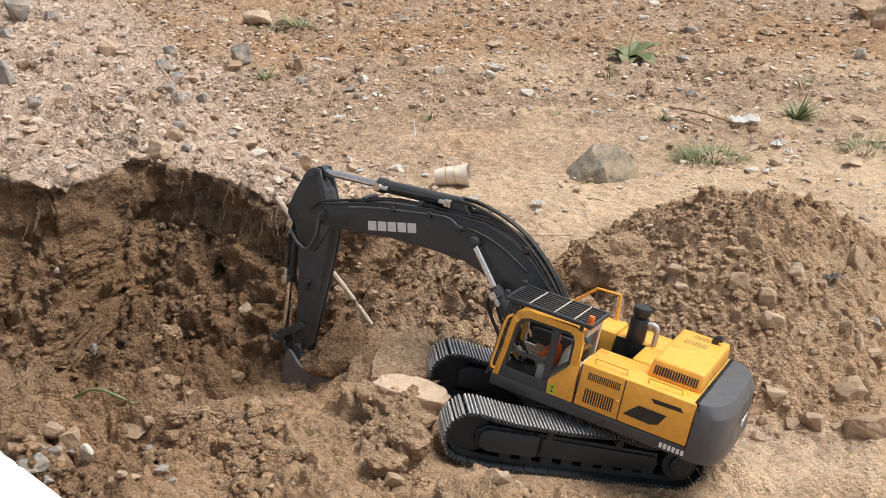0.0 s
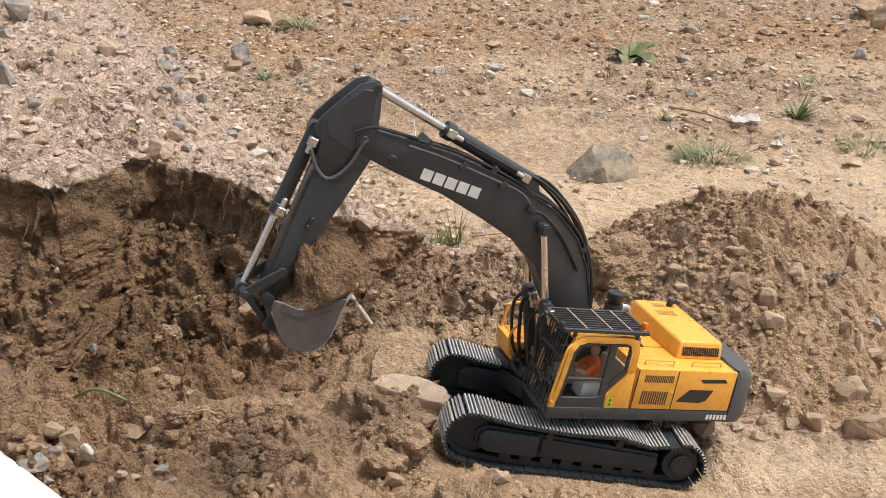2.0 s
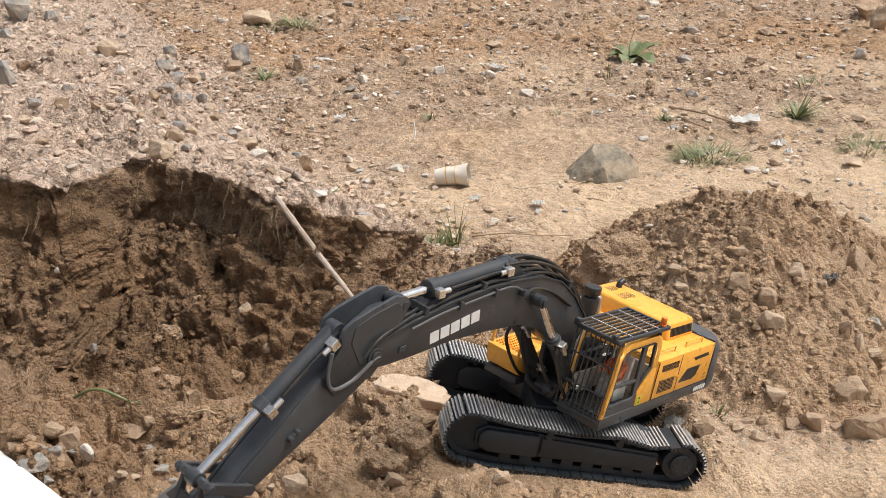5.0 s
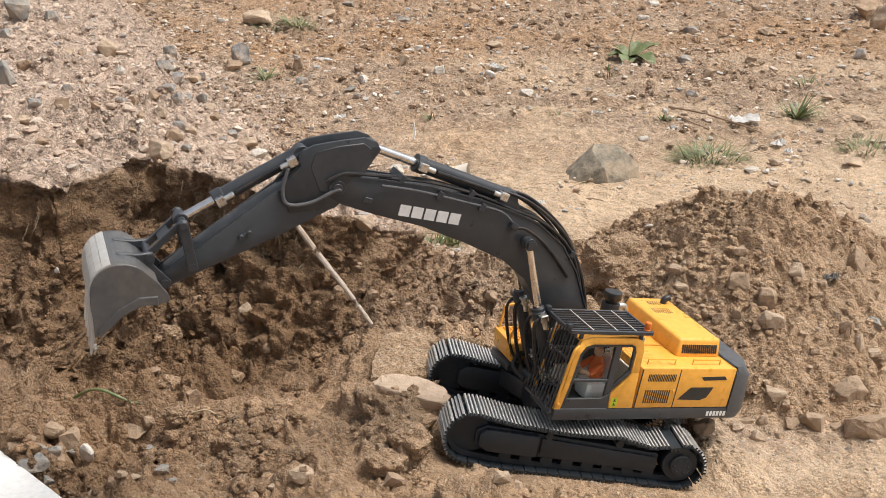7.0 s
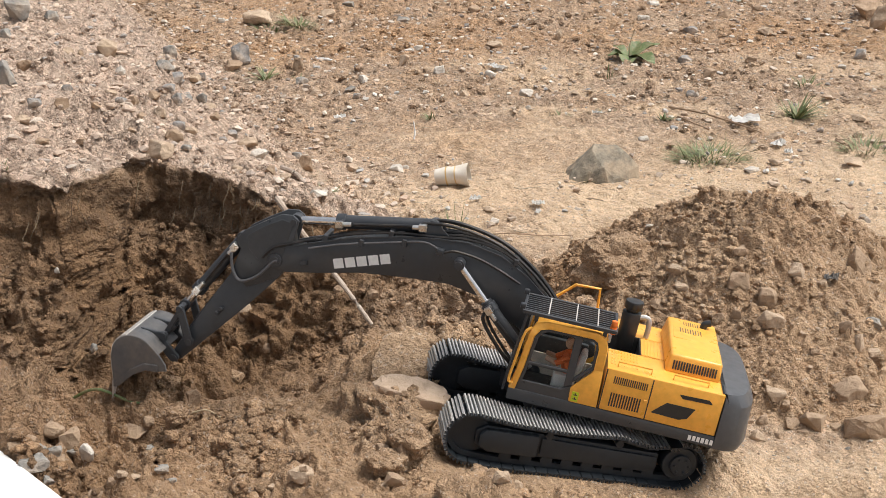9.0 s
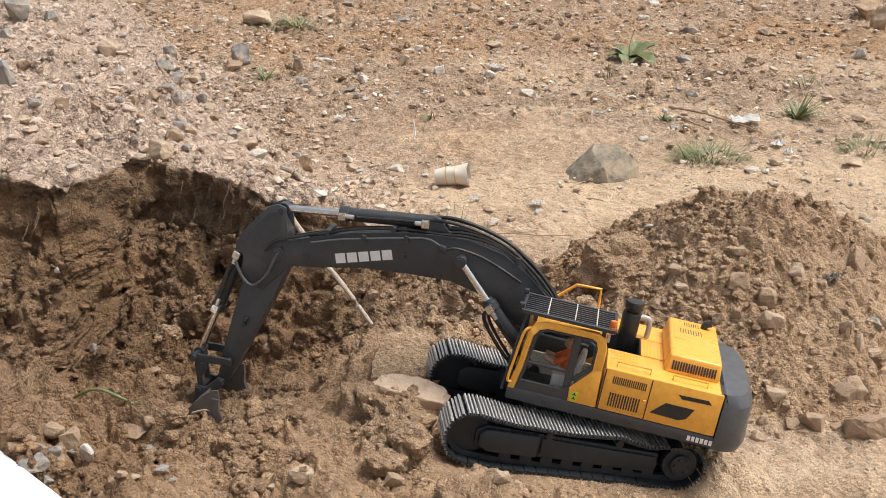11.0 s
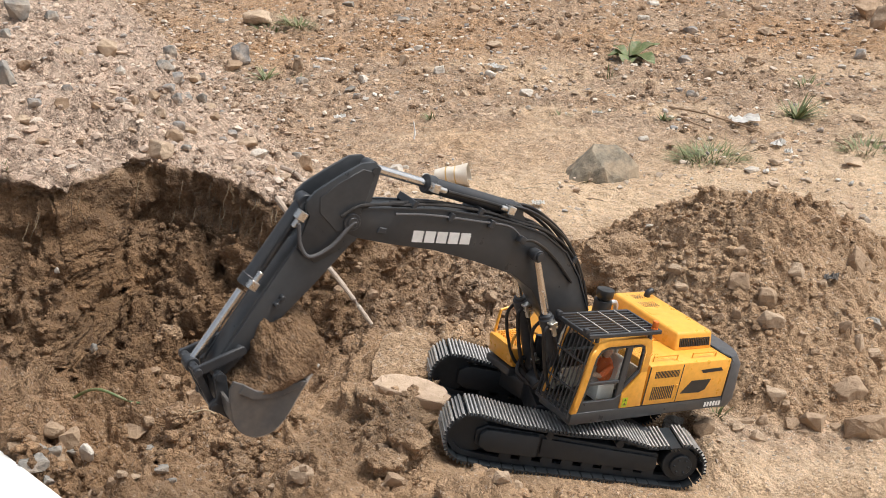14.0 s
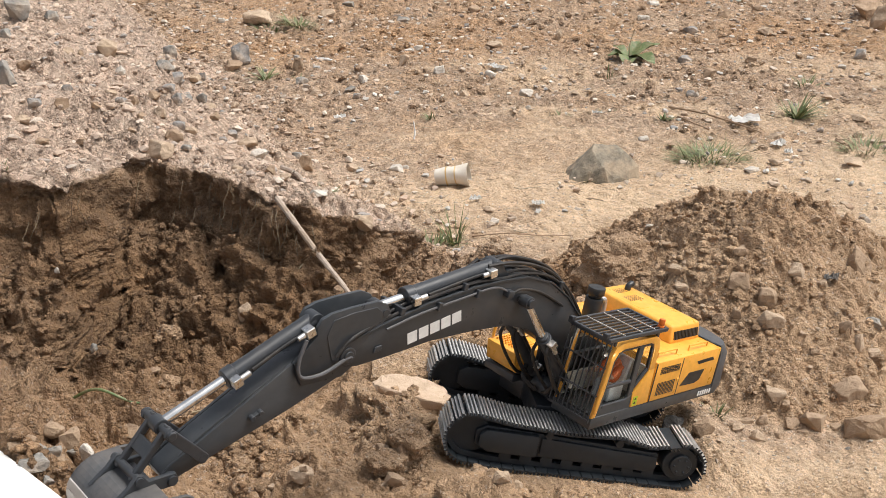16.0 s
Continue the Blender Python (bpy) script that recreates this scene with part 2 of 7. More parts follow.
def shape(x, y):
    """Heights of the site, and how fresh (dug) and how ochre the soil is."""
    base = 0.028 * np.clip(y - 0.8, 0, 60) - 0.038 * smooth(x, -0.1, 0.25) * (1 - smooth(y, 0.3, 1.0))
    toe = -0.868 * (x + 0.46) - 0.497 * (y - 1.12)
    toe = toe + 0.05 * fbm(x, y, 0.5, 3)
    hill = 0.34 * (1 - np.exp(-np.clip(toe, 0, 9) / 0.4)) + 0.05 * np.clip(toe - 0.6, 0, 2)
    top = base + hill + 0.02 * fbm(x, y, 0.45, 3) * smooth(toe, -0.1, 0.3) + 0.012 * fbm(x + 5, y, 0.7, 4)
    # the pit: floor, rim towards the camera, ridge of spoil towards the digger
    floor = -0.085 + 0.105 * smooth(-y, -0.36, -0.03)
    ridge = smooth(x, -0.58, -0.28) * (1 - 0.75 * smooth(x, -0.20, 0.02) * smooth(-y, -0.42, -0.2)) * (1 - 0.45 * smooth(y, 0.25, 0.5))
    floor = floor + 0.120 * ridge * (1 - 0.65 * smooth(-y, -0.24, -0.02))
    floor = floor + 0.06 * smooth(-x, 0.70, 1.05) * (1 - smooth(y, 0.1, 0.5)) + 0.05 * smooth(x, -0.35, 0.1) * smooth(y, 0.3, 0.6)
    line = ridge_line(y) + 0.03 * fbm(y, x * 0, 0.2, 2)
    wide = np.where(x < line, 0.15, 0.075)
    crest = np.exp(-((x - line) / wide) ** 2) * (1 - smooth(y, 0.08, 0.32))
    floor = np.maximum(floor, -0.02 + (0.090 + 0.020 * fbm(x, y + 3, 0.13, 3)) * crest) + 0.026 * fbm(x, y, 0.22, 3)
    knolls = np.clip(fbm(x + 1, y, 0.15, 3, 0.45), -0.2, 1) * smooth(-y, -0.26, -0.05) * smooth(x, -0.72, -0.5)
    floor = floor + 0.022 * knolls * (1 - smooth(x - line, 0.03, 0.12))
    yw = wall_line(x)
    gap = yw - y  # how far inside the pit
    inside = smooth(gap, -0.004, 0.022)
    gentle = smooth(x, -0.48, -0.15)
    # below the crumbling face lies a steep, gullied slope of fallen soil
    reach = 0.29 - 0.08 * gentle + 0.08 * fbm(x, y * 0.4, 0.22, 3)
    talus = np.clip(1 - gap / reach, 0, 1) ** 1.15 * (0.48 + 0.30 * gentle + 0.22 * fbm(x + 2, y * 0.6, 0.14, 3))
    low = floor + np.clip(top - floor, 0, 1) * np.clip(talus, 0, 0.97)
    z = top * (1 - inside) + low * inside
    out = smooth(x, 0.10, 0.35)
    z = z * (1 - out) + base * out
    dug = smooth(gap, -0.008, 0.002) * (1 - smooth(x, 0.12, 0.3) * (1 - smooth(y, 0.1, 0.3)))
    # the spoil heap
    px, py = 0.425, 0.51
    rx = np.where(x < px, 0.42, 0.45)
    rad = np.sqrt(((x - px) / rx) ** 2 + ((y - py) / np.where(y < py, 0.43, 0.36)) ** 2 + 0.016) + 0.03 * fbm(x, y, 0.25, 3)
    heap = 0.255 * np.clip(1.02 - rad, 0, 2)
    z = np.where(rad < 1.02, np.maximum(z, base + heap), z)
    z = z - 0.06 * smooth(-(0.66 * x + 0.75 * y), 0.646, 0.672) * (1 - smooth(y, 0.1, 0.2))  # under the white board
    on_heap = smooth(-rad, -1.04, -0.94)
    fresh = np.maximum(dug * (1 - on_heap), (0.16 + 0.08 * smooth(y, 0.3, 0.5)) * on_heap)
    # the bed pressed flat under the tracks, and the trodden ground before it
    u, v = x * DIG[0][0] + y * DIG[1][0], x * DIG[0][1] + y * DIG[1][1]
    bed = -(DIG[0][2] * x + DIG[1][2] * y) / DIG[2][2] - 0.004
    under = (1 - smooth(np.abs(u - 0.012), 0.185, 0.24)) * (1 - smooth(np.abs(v), 0.135, 0.175))
    front = smooth(v, 0.10, 0.14) * smooth(x - ridge_line(y), 0.05, 0.125) * (1 - smooth(x, 0.35, 0.6))
    z = np.where(front > 0, z * (1 - front) + np.minimum(z, bed - 0.004 + 0.006 * fbm(x, y, 0.12, 3)) * front, z)
    z = z * (1 - under) + bed * under
    apron = smooth(x, -0.12, 0.12) * (1 - smooth(y, -0.06, 0.10))
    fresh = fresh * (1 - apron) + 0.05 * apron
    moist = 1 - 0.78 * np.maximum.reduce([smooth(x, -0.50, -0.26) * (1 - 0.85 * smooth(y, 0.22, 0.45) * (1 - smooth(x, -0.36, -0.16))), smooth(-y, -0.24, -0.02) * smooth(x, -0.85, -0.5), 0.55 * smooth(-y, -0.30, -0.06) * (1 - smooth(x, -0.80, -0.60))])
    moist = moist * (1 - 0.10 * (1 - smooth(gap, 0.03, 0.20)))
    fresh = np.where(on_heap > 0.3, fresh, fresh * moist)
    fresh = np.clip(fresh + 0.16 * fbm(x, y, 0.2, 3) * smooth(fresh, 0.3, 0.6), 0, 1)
    ochre = np.clip(smooth(fbm(x + 3, y * 0.8, 0.7, 4), 0.0, 0.8) * smooth(y, 0.9, 1.5) + 0.75 * smooth(y, 2.0, 2.7) * (0.6 + 0.6 * fbm(x, y, 0.4, 3)), 0, 1) * (1 - smooth(toe, -0.1, 0.15))
    scars = sum(k * np.exp(-((x - u) / a) ** 2 - ((y - v) / b) ** 2) for u, v, a, b, k in ((0.46, 2.70, 0.15, 0.20, 1.0), (-0.05, 2.80, 0.12, 0.16, 0.9), (-0.14, 1.45, 0.12, 0.12, 0.9), (0.60, 1.17, 0.08, 0.06, 0.7), (-0.75, 2.25, 0.14, 0.14, 0.8)))
    ochre = np.clip(ochre + scars * (0.8 + 0.4 * fbm(x, y, 0.08, 2)), 0, 1)
    ochre = ochre - smooth(toe + 0.10 * fbm(x + 2, y, 0.2, 3), -0.22, 0.16) * (1 - dug)  # below nought: ash-grey grit of the slope
    spoil = np.maximum(on_heap, dug * smooth(x, -1.1, -0.7) * (1 - smooth(y, 0.15, 0.4)))
    ochre = ochre * (1 - spoil) + 0.95 * spoil
    # the dug ground ends some way behind and beside the camera
    keep = np.where(gap > 0, smooth(y, -0.85, -0.45) * smooth(x, -2.0, -1.4), 1)
    z = z * keep + top * (1 - keep)
    return z, fresh * keep, ochre * keep, under, np.maximum(dug, on_heap) * (1 - apron) * keep * (1 - smooth(x, 0.95, 1.15))


def billow(x, y, size, octaves=2, gain=0.5):
    """Rounded lumps with sharp creases between them."""
    return np.abs(fbm(x, y, size, octaves, gain))


def relief(x, y, dug, under):
    """Clods and crumbs on top of the large forms."""
    wx, wy = x + 0.014 * fbm(x, y + 9, 0.05, 2), y + 0.014 * fbm(x + 9, y, 0.05, 2)
    clod, lump_s, crumb_s = billow(wx + 1, wy, 0.060), billow(wx, wy + 2, 0.027, 2, 0.6), billow(wx + 3, wy, 0.0125, 1)
    toe = -0.868 * (x + 0.46) - 0.497 * (y - 1.12)
    # turned-over soil of the pit
    pit = 0.032 * fbm(x, y, 0.17, 2) + 0.034 * (billow(wx + 5, wy, 0.13, 2) - 0.35) + 0.036 * clod + 0.028 * lump_s + 0.018 * crumb_s - 0.026
    # loose sandy spoil before the tracks, the spoil heap
    loose = 0.009 * fbm(x, y, 0.085, 3, 0.55) + (0.004 + 0.014 * smooth(-y, -0.02, 0.15)) * clod + 0.011 * lump_s + 0.012 * crumb_s - 0.012
    heap = 0.012 * fbm(x, y, 0.13, 2) + 0.026 * clod * smooth(y, 0.25, 0.5) + 0.013 * lump_s + 0.013 * crumb_s - 0.013
    pile = smooth(x, 0.05, 0.2) * smooth(y, 0.05, 0.15)
    bank = smooth(x + 0.5 * np.clip(-y, 0, 1), -0.66, -0.48) * (1 - smooth(y, 0.16, 0.32))
    lumps = (pit * (1 - bank) + loose * bank) * (1 - pile) + heap * pile
    # dry ground, stonier on the slope and far away
    patch = 0.45 + 0.55 * smooth(fbm(x - 4, y, 0.35, 3), -0.6, 0.5)
    slope = smooth(toe, -0.12, 0.12)
    far = 0.75 * smooth(y, 1.25, 1.8) * (1 - slope)
    dry = 0.006 * fbm(x, y, 0.11, 3, 0.6) + 0.0035 * fbm(x, y, 0.022, 2, 0.7)
    tread = np.exp(-((x - 0.245) / 0.045) ** 2 - ((y + 0.035) / 0.055) ** 2)  # the track's print in the sand
    dry = dry + tread * (0.006 + 0.0028 * np.sin((x * DIG[0][0] + y * DIG[1][0]) * 385.0))
    dry = dry + slope * patch * (0.026 * clod + 0.022 * lump_s + 0.013 * crumb_s - 0.021)
    dry = dry + far * patch * (0.026 * billow(wx + 2, wy, 0.10, 2) + 0.008 * lump_s - 0.012)
    return (lumps * dug + dry * (1 - dug)) * (1 - 0.85 * under)


def steps(*runs):
    """Coordinates that run on with the given spacings: (end, spacing), ..."""
    out = [runs[0]]
    for end, gap in runs[1:]:
        n = max(1, round((end - out[-1]) / gap))
        out += list(out[-1] + (end - out[-1]) * (np.arange(n) + 1) / n)
    return np.array(out)


def terrain(x, y):
    """Points of the finished surface over the plan, and the tones of its soil."""
    z, fresh, ochre, under, dug = shape(x, y)
    e = 0.005
    dzx = (shape(x + e, y)[0] - shape(x - e, y)[0]) / (2 * e)
    dzy = (shape(x, y + e)[0] - shape(x, y - e)[0]) / (2 * e)
    slope = np.hypot(dzx, dzy)
    steep = smooth(slope, 0.35, 1.0) * smooth(dug, 0.1, 0.4) * smooth(-x, -0.1, 0.3)
    sheer = smooth(slope, 1.2, 2.5)
    z = z + relief(x, y, dug, under) * (1 - 0.9 * steep)
    # steep faces are broken up along their own normal
    wx, wz = x + 0.012 * fbm(x, y, 0.05, 2, 0.5, z), z + 0.012 * fbm(x + 5, y, 0.05, 2, 0.5, z)
    lumps = 0.036 * (np.abs(fbm(wx, y, 0.095, 2, 0.5, wz)) - 0.3) + 0.030 * (np.abs(fbm(wx + 3, y, 0.042, 2, 0.5, wz)) - 0.25) + 0.018 * np.abs(fbm(wx, y + 3, 0.017, 2, 0.6, wz))
    flutes = 0.016 * fbm(x, y * 0.5, 0.034, 3, 0.6, z * 0.25) - 0.022 * smooth(fbm(x + 7, y, 0.12, 2, 0.5, z), 0.3, 0.9)
    out = (lumps * (1 - 0.45 * sheer) + flutes * sheer) * steep / np.sqrt(1 + slope ** 2)
    return x - out * dzx, y - out * dzy, z + out, fresh, ochre, under, dug


def ground_height(x, y):
    return float(terrain(np.array([float(x)]), np.array([float(y)]))[2][0])


def build_ground():
    gx = steps(-60, (-12, 4), (-3, 0.5), (-2.3, 0.05), (-1.15, 0.0105), (-0.95, 0.0045), (0.72, 0.0034), (0.95, 0.005), (2.1, 0.0125), (3, 0.06), (12, 0.5), (60, 4))
    gy = steps(-60, (-8, 4), (-2, 0.5), (-0.5, 0.08), (-0.25, 0.010), (0.55, 0.0034), (0.572, 0.0018), (0.606, 0.0008), (0.90, 0.0040), (1.5, 0.0062), (3, 0.0115), (5, 0.026), (8, 0.1), (14, 0.6), (60, 4))
    x, v = np.meshgrid(gx, gy)
    # rows of the mesh follow the bank, close together on its face
    y = v + (wall_line(x) - 0.6) * smooth(v, -0.4, 0.52) * (1 - smooth(v, 0.66, 1.7))
    x, y, z, fresh, ochre, under, dug = terrain(x, y)
    ny, nx = x.shape
    idx = np.arange(nx * ny).reshape(ny, nx)
    quads = np.stack([idx[:-1, :-1], idx[:-1, 1:], idx[1:, 1:], idx[1:, :-1]], -1).reshape(-1)
    me = bpy.data.meshes.new("ground")
    me.vertices.add(nx * ny)
    me.vertices.foreach_set("co", np.stack([x, y, z], -1).astype(np.float32).reshape(-1))
    me.loops.add(len(quads))
    me.loops.foreach_set("vertex_index", quads.astype(np.int32))
    me.polygons.add(len(quads) // 4)
    me.polygons.foreach_set("loop_start", np.arange(0, len(quads), 4, dtype=np.int32))
    me.update(calc_edges=True)
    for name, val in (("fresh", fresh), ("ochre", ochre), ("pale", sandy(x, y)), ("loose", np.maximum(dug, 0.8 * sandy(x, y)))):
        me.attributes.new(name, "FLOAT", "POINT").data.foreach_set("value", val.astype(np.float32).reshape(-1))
    me.polygons.foreach_set("use_smooth", np.ones(len(quads) // 4, dtype=bool))
    me.materials.append(SOIL)
    return tagged(new("ground", me), "brown sandy earth with a freshly dug pit and spoil heap", "ground", kind="structure")


build_ground()


# ---- gravel, clods, stones ----
def chip(seed, count, flat=0.7):
    """An angular stone chip of unit size as arrays of points and triangles."""
    rng = np.random.RandomState(seed)
    bm = bmesh.new()
    for _ in range(count):
        v = rng.randn(3)
        v = v / np.linalg.norm(v) * rng.uniform(0.8, 1.1)
        bm.verts.new((v[0] * 1.1, v[1] * rng.uniform(0.75, 1.0), v[2] * flat))
    bmesh.ops.convex_hull(bm, input=bm.verts)
    bmesh.ops.delete(bm, geom=[v for v in bm.verts if not v.link_faces], context="VERTS")
    bmesh.ops.triangulate(bm, faces=bm.faces)
    bm.verts.index_update()
    pts, tris = [tuple(v.co) for v in bm.verts], [[v.index for v in f.verts] for f in bm.faces]
    bm.free()
    return np.array(pts, dtype=np.float32), np.array(tris, dtype=np.int32)


def lump(seed, sub):
    """A crumbly clod of earth of unit size."""
    rng = np.random.RandomState(seed)
    bm = bmesh.new()
    bmesh.ops.create_icosphere(bm, subdivisions=sub, radius=1.0)
    off = Vector(rng.rand(3) * 50)
    pts = []
    for v in bm.verts:
        k = 0.72 + 0.55 * abs(noise.fractal(v.co * 1.5 + off, 1.0, 2.0, 3)) + 0.35 * noise.noise(v.co * 0.9 + off) + 0.3 * abs(noise.noise(v.co * 3.7 + off))
        pts.append((v.co.x * k, v.co.y * k, v.co.z * k * 0.85))
    tris = [[v.index for v in f.verts] for f in bm.faces]
    bm.free()
    return np.array(pts, dtype=np.float32), np.array(tris, dtype=np.int32)


CRUMBS = [lump(s, 1) for s in range(8)], [lump(20 + s, 2) for s in range(8)], [lump(30 + s, 3) for s in range(8)]
SMALL = [chip(s, 10, 0.7) for s in range(8)]
MEDIUM = [chip(40 + s, 18, 0.62) for s in range(8)]
PEBBLES = SMALL, MEDIUM, MEDIUM


def scatter(name, spots, sizes, material, label, category, seed, sink=0.25, smooth_shade=False, kinds=PEBBLES):
    """Many small stones in one mesh."""
    rng = np.random.RandomState(seed)
    x, y, z, fresh, ochre, under, dug = terrain(spots[:, 0], spots[:, 1])
    pale = sandy(x, y)
    n = len(x)
    size3 = sizes[:, None] * np.stack([rng.uniform(0.75, 1.3, n), rng.uniform(0.7, 1.1, n), rng.uniform(0.6, 1.1, n)], 1)
    spin, pick = rng.rand(n) * 6.283, rng.randint(0, 8, n)
    base = np.stack([x, y, z + size3[:, 2] * (0.55 - sink)], 1)
    cos, tris, count = [], [], 0
    tones = []
    small = {"heap_clods": 0.0042, "pit_clods": 0.0052}.get(name, 0.0058)
    for forms, use in zip(kinds, (sizes <= small, (sizes > small) & (sizes <= 0.0095), sizes > 0.0095)):
        for k, (p, t) in enumerate(forms):
            i = np.nonzero(use & (pick == k))[0]
            if not len(i):
                continue
            q = p[None] * size3[i][:, None]
            c, d = np.cos(spin[i])[:, None], np.sin(spin[i])[:, None]
            q = np.stack([q[..., 0] * c - q[..., 1] * d, q[..., 0] * d + q[..., 1] * c, q[..., 2]], -1) + base[i][:, None]
            cos.append(q.reshape(-1, 3))
            tris.append((t[None] + (count + len(p) * np.arange(len(i)))[:, None, None]).reshape(-1, 3))
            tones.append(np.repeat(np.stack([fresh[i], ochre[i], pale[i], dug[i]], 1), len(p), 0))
            count += len(p) * len(i)
    co, tr = np.concatenate(cos).astype(np.float32), np.concatenate(tris).astype(np.int32)
    me = bpy.data.meshes.new(name)
    me.vertices.add(len(co))
    me.vertices.foreach_set("co", co.reshape(-1))
    me.loops.add(tr.size)
    me.loops.foreach_set("vertex_index", tr.reshape(-1))
    me.polygons.add(len(tr))
    me.polygons.foreach_set("loop_start", np.arange(0, tr.size, 3, dtype=np.int32))
    me.update(calc_edges=True)
    me.polygons.foreach_set("use_smooth", np.full(len(tr), smooth_shade))
    if kinds is CRUMBS:
        tones = np.concatenate(tones).astype(np.float32)
        for k, tone in enumerate(("fresh", "ochre", "pale", "loose")):
            me.attributes.new(tone, "FLOAT", "POINT").data.foreach_set("value", tones[:, k].copy())
    me.materials.append(material)
    return tagged(new(name, me), label, category, kind="stuff")


def in_view(x, y, margin=0.12):
    """The part of the plan that lies before the camera."""
    return np.abs(x - EYE.x) < 0.40 * (y - EYE.y) * 1.12 + margin


def sizes_of(rng, n, lo, hi, power=2.6):
    return lo + (hi - lo) * rng.rand(n) ** power


def strew():
    rng = np.random.RandomState(11)

    def field(n, x0, x1, y0, y1, test):
        p = np.stack([rng.uniform(x0, x1, n), rng.uniform(y0, y1, n)], 1)
        x, y = p[:, 0], p[:, 1]
        z, fresh, ochre, under, dug = shape(x, y)
        toe = -0.868 * (x + 0.46) - 0.497 * (y - 1.12)
        keep = in_view(x, y) & test(x, y, dug, toe, fbm(x, y, 0.3, 3)) & (under < 0.2)
        return p[keep]
    hill = field(30000, -2.6, 0.2, 0.25, 4.2, lambda x, y, f, toe, n: (f < 0.25) & (toe > -0.1))
    scatter("hill_gravel", hill, sizes_of(rng, len(hill), 0.0018, 0.0150, 6.5), HILL_GRIT, "grey and tan gravel on the dry slope", "gravel", 21)
    clods = field(28000, -2.6, 0.2, 0.25, 4.2, lambda x, y, f, toe, n: (f < 0.25) & (toe > -0.15) & (n > -0.5))
    scatter("hill_clods", clods, sizes_of(rng, len(clods), 0.0018, 0.0130, 6.0), CRUMB_SOIL, "crumbly ash-brown clods of the dry slope", "soil", 27, 0.35, False, CRUMBS)
    back = field(36000, -2.5, 2.8, 0.75, 5.2, lambda x, y, f, toe, n: (f < 0.25) & (toe < 0.05) & ((n > -0.3) | (y > 1.9)))
    scatter("ground_gravel", back, sizes_of(rng, len(back), 0.0024, 0.0140, 5.0), GRAVEL, "scattered tan and grey gravel on dry earth", "gravel", 22)
    earth = field(16000, -2.5, 2.8, 0.85, 5.0, lambda x, y, f, toe, n: (f < 0.25) & (toe < 0.05) & ((n > -0.1) | (y > 1.9)) & (y > 1.35 + 0.4 * n))
    scatter("ground_clods", earth, sizes_of(rng, len(earth), 0.0025, 0.0170, 4.5), CRUMB_SOIL, "crumbly clods of dry ochre earth", "soil", 29, 0.45, False, CRUMBS)
    dug = field(38000, -1.15, 0.4, -0.25, 0.75, lambda x, y, f, toe, n: (f > 0.5) & (n > -0.7) & ((x < -0.52) | (y > 0.24) | (n > 0.1)) & (0.66 * x + 0.75 * y > -0.642))
    scatter("pit_clods", dug, sizes_of(rng, len(dug), 0.0012, 0.0100, 7.0), CRUMB_SOIL, "crumbs and clods of moist brown soil", "soil", 23, 0.4, True, CRUMBS)
    corner = field(12000, -1.05, -0.45, -0.24, 0.16, lambda x, y, f, toe, n: (f > 0.5) & (0.66 * x + 0.75 * y > -0.640) & (n > -0.6))
    scatter("corner_crumbs", corner, sizes_of(rng, len(corner), 0.0020, 0.0140, 4.5), CRUMB_SOIL, "pale dry crumbs of earth before the pit", "soil", 28, 0.35, True, CRUMBS)
    heap = field(17000, 0.0, 1.1, 0.0, 0.95, lambda x, y, f, toe, n: (f > 0.5) & (x > 0.05))
    scatter("heap_clods", heap, sizes_of(rng, len(heap), 0.0012, 0.0080, 8.0), CRUMB_SOIL, "crumbs and clods on the spoil heap", "soil", 24, 0.55, False, CRUMBS)
    grit = field(1500, 0.0, 1.1, 0.0, 0.95, lambda x, y, f, toe, n: (f > 0.5) & (x > 0.05))
    scatter("heap_pebbles", grit, sizes_of(rng, len(grit), 0.0014, 0.008, 5.0), HEAP_CLOD, "small tan pebbles on the spoil heap", "gravel", 26, 0.3)
    near = field(15000, -1.1, 0.95, -0.26, 0.25, lambda x, y, f, toe, n: f < 0.5)
    scatter("foreground_gravel", near, sizes_of(rng, len(near), 0.0007, 0.0055, 9.0), GRAVEL_TAN, "tan grit and pebbles in front of the pit", "gravel", 25)


strew()


# ---- the digger ----
def add_poly(bm, ring_a, ring_b, caps=True):
    va, vb = [bm.verts.new(p) for p in ring_a], [bm.verts.new(p) for p in ring_b]
    n = len(va)
    for i in range(n):
        bm.faces.new((va[i], va[(i + 1) % n], vb[(i + 1) % n], vb[i]))
    if caps:
        bm.faces.new(va[::-1])
        bm.faces.new(vb)


def prism(bm, pts, y0, y1):
    """A polygon of (x, z) drawn out from y0 to y1."""
    add_poly(bm, [(x, y0, z) for x, z in pts], [(x, y1, z) for x, z in pts])


def slab(bm, pts, z0, z1):
    """A polygon of (x, y) drawn out from z0 to z1."""
    add_poly(bm, [(x, y, z0) for x, y in pts], [(x, y, z1) for x, y in pts])


def box(bm, x0, x1, y0, y1, z0, z1):
    slab(bm, [(x0, y0), (x1, y0), (x1, y1), (x0, y1)], z0, z1)


def ring_at(p, d, r, n):
    d = Vector(d).normalized()
    a = d.orthogonal().normalized()
    b = d.cross(a)
    return [Vector(p) + (a * math.cos(2 * math.pi * k / n) + b * math.sin(2 * math.pi * k / n)) * r for k in range(n)]


def rod(bm, p0, p1, r, n=14, r1=None):
    d = Vector(p1) - Vector(p0)
    add_poly(bm, ring_at(p0, d, r, n), ring_at(p1, d, r if r1 is None else r1, n))


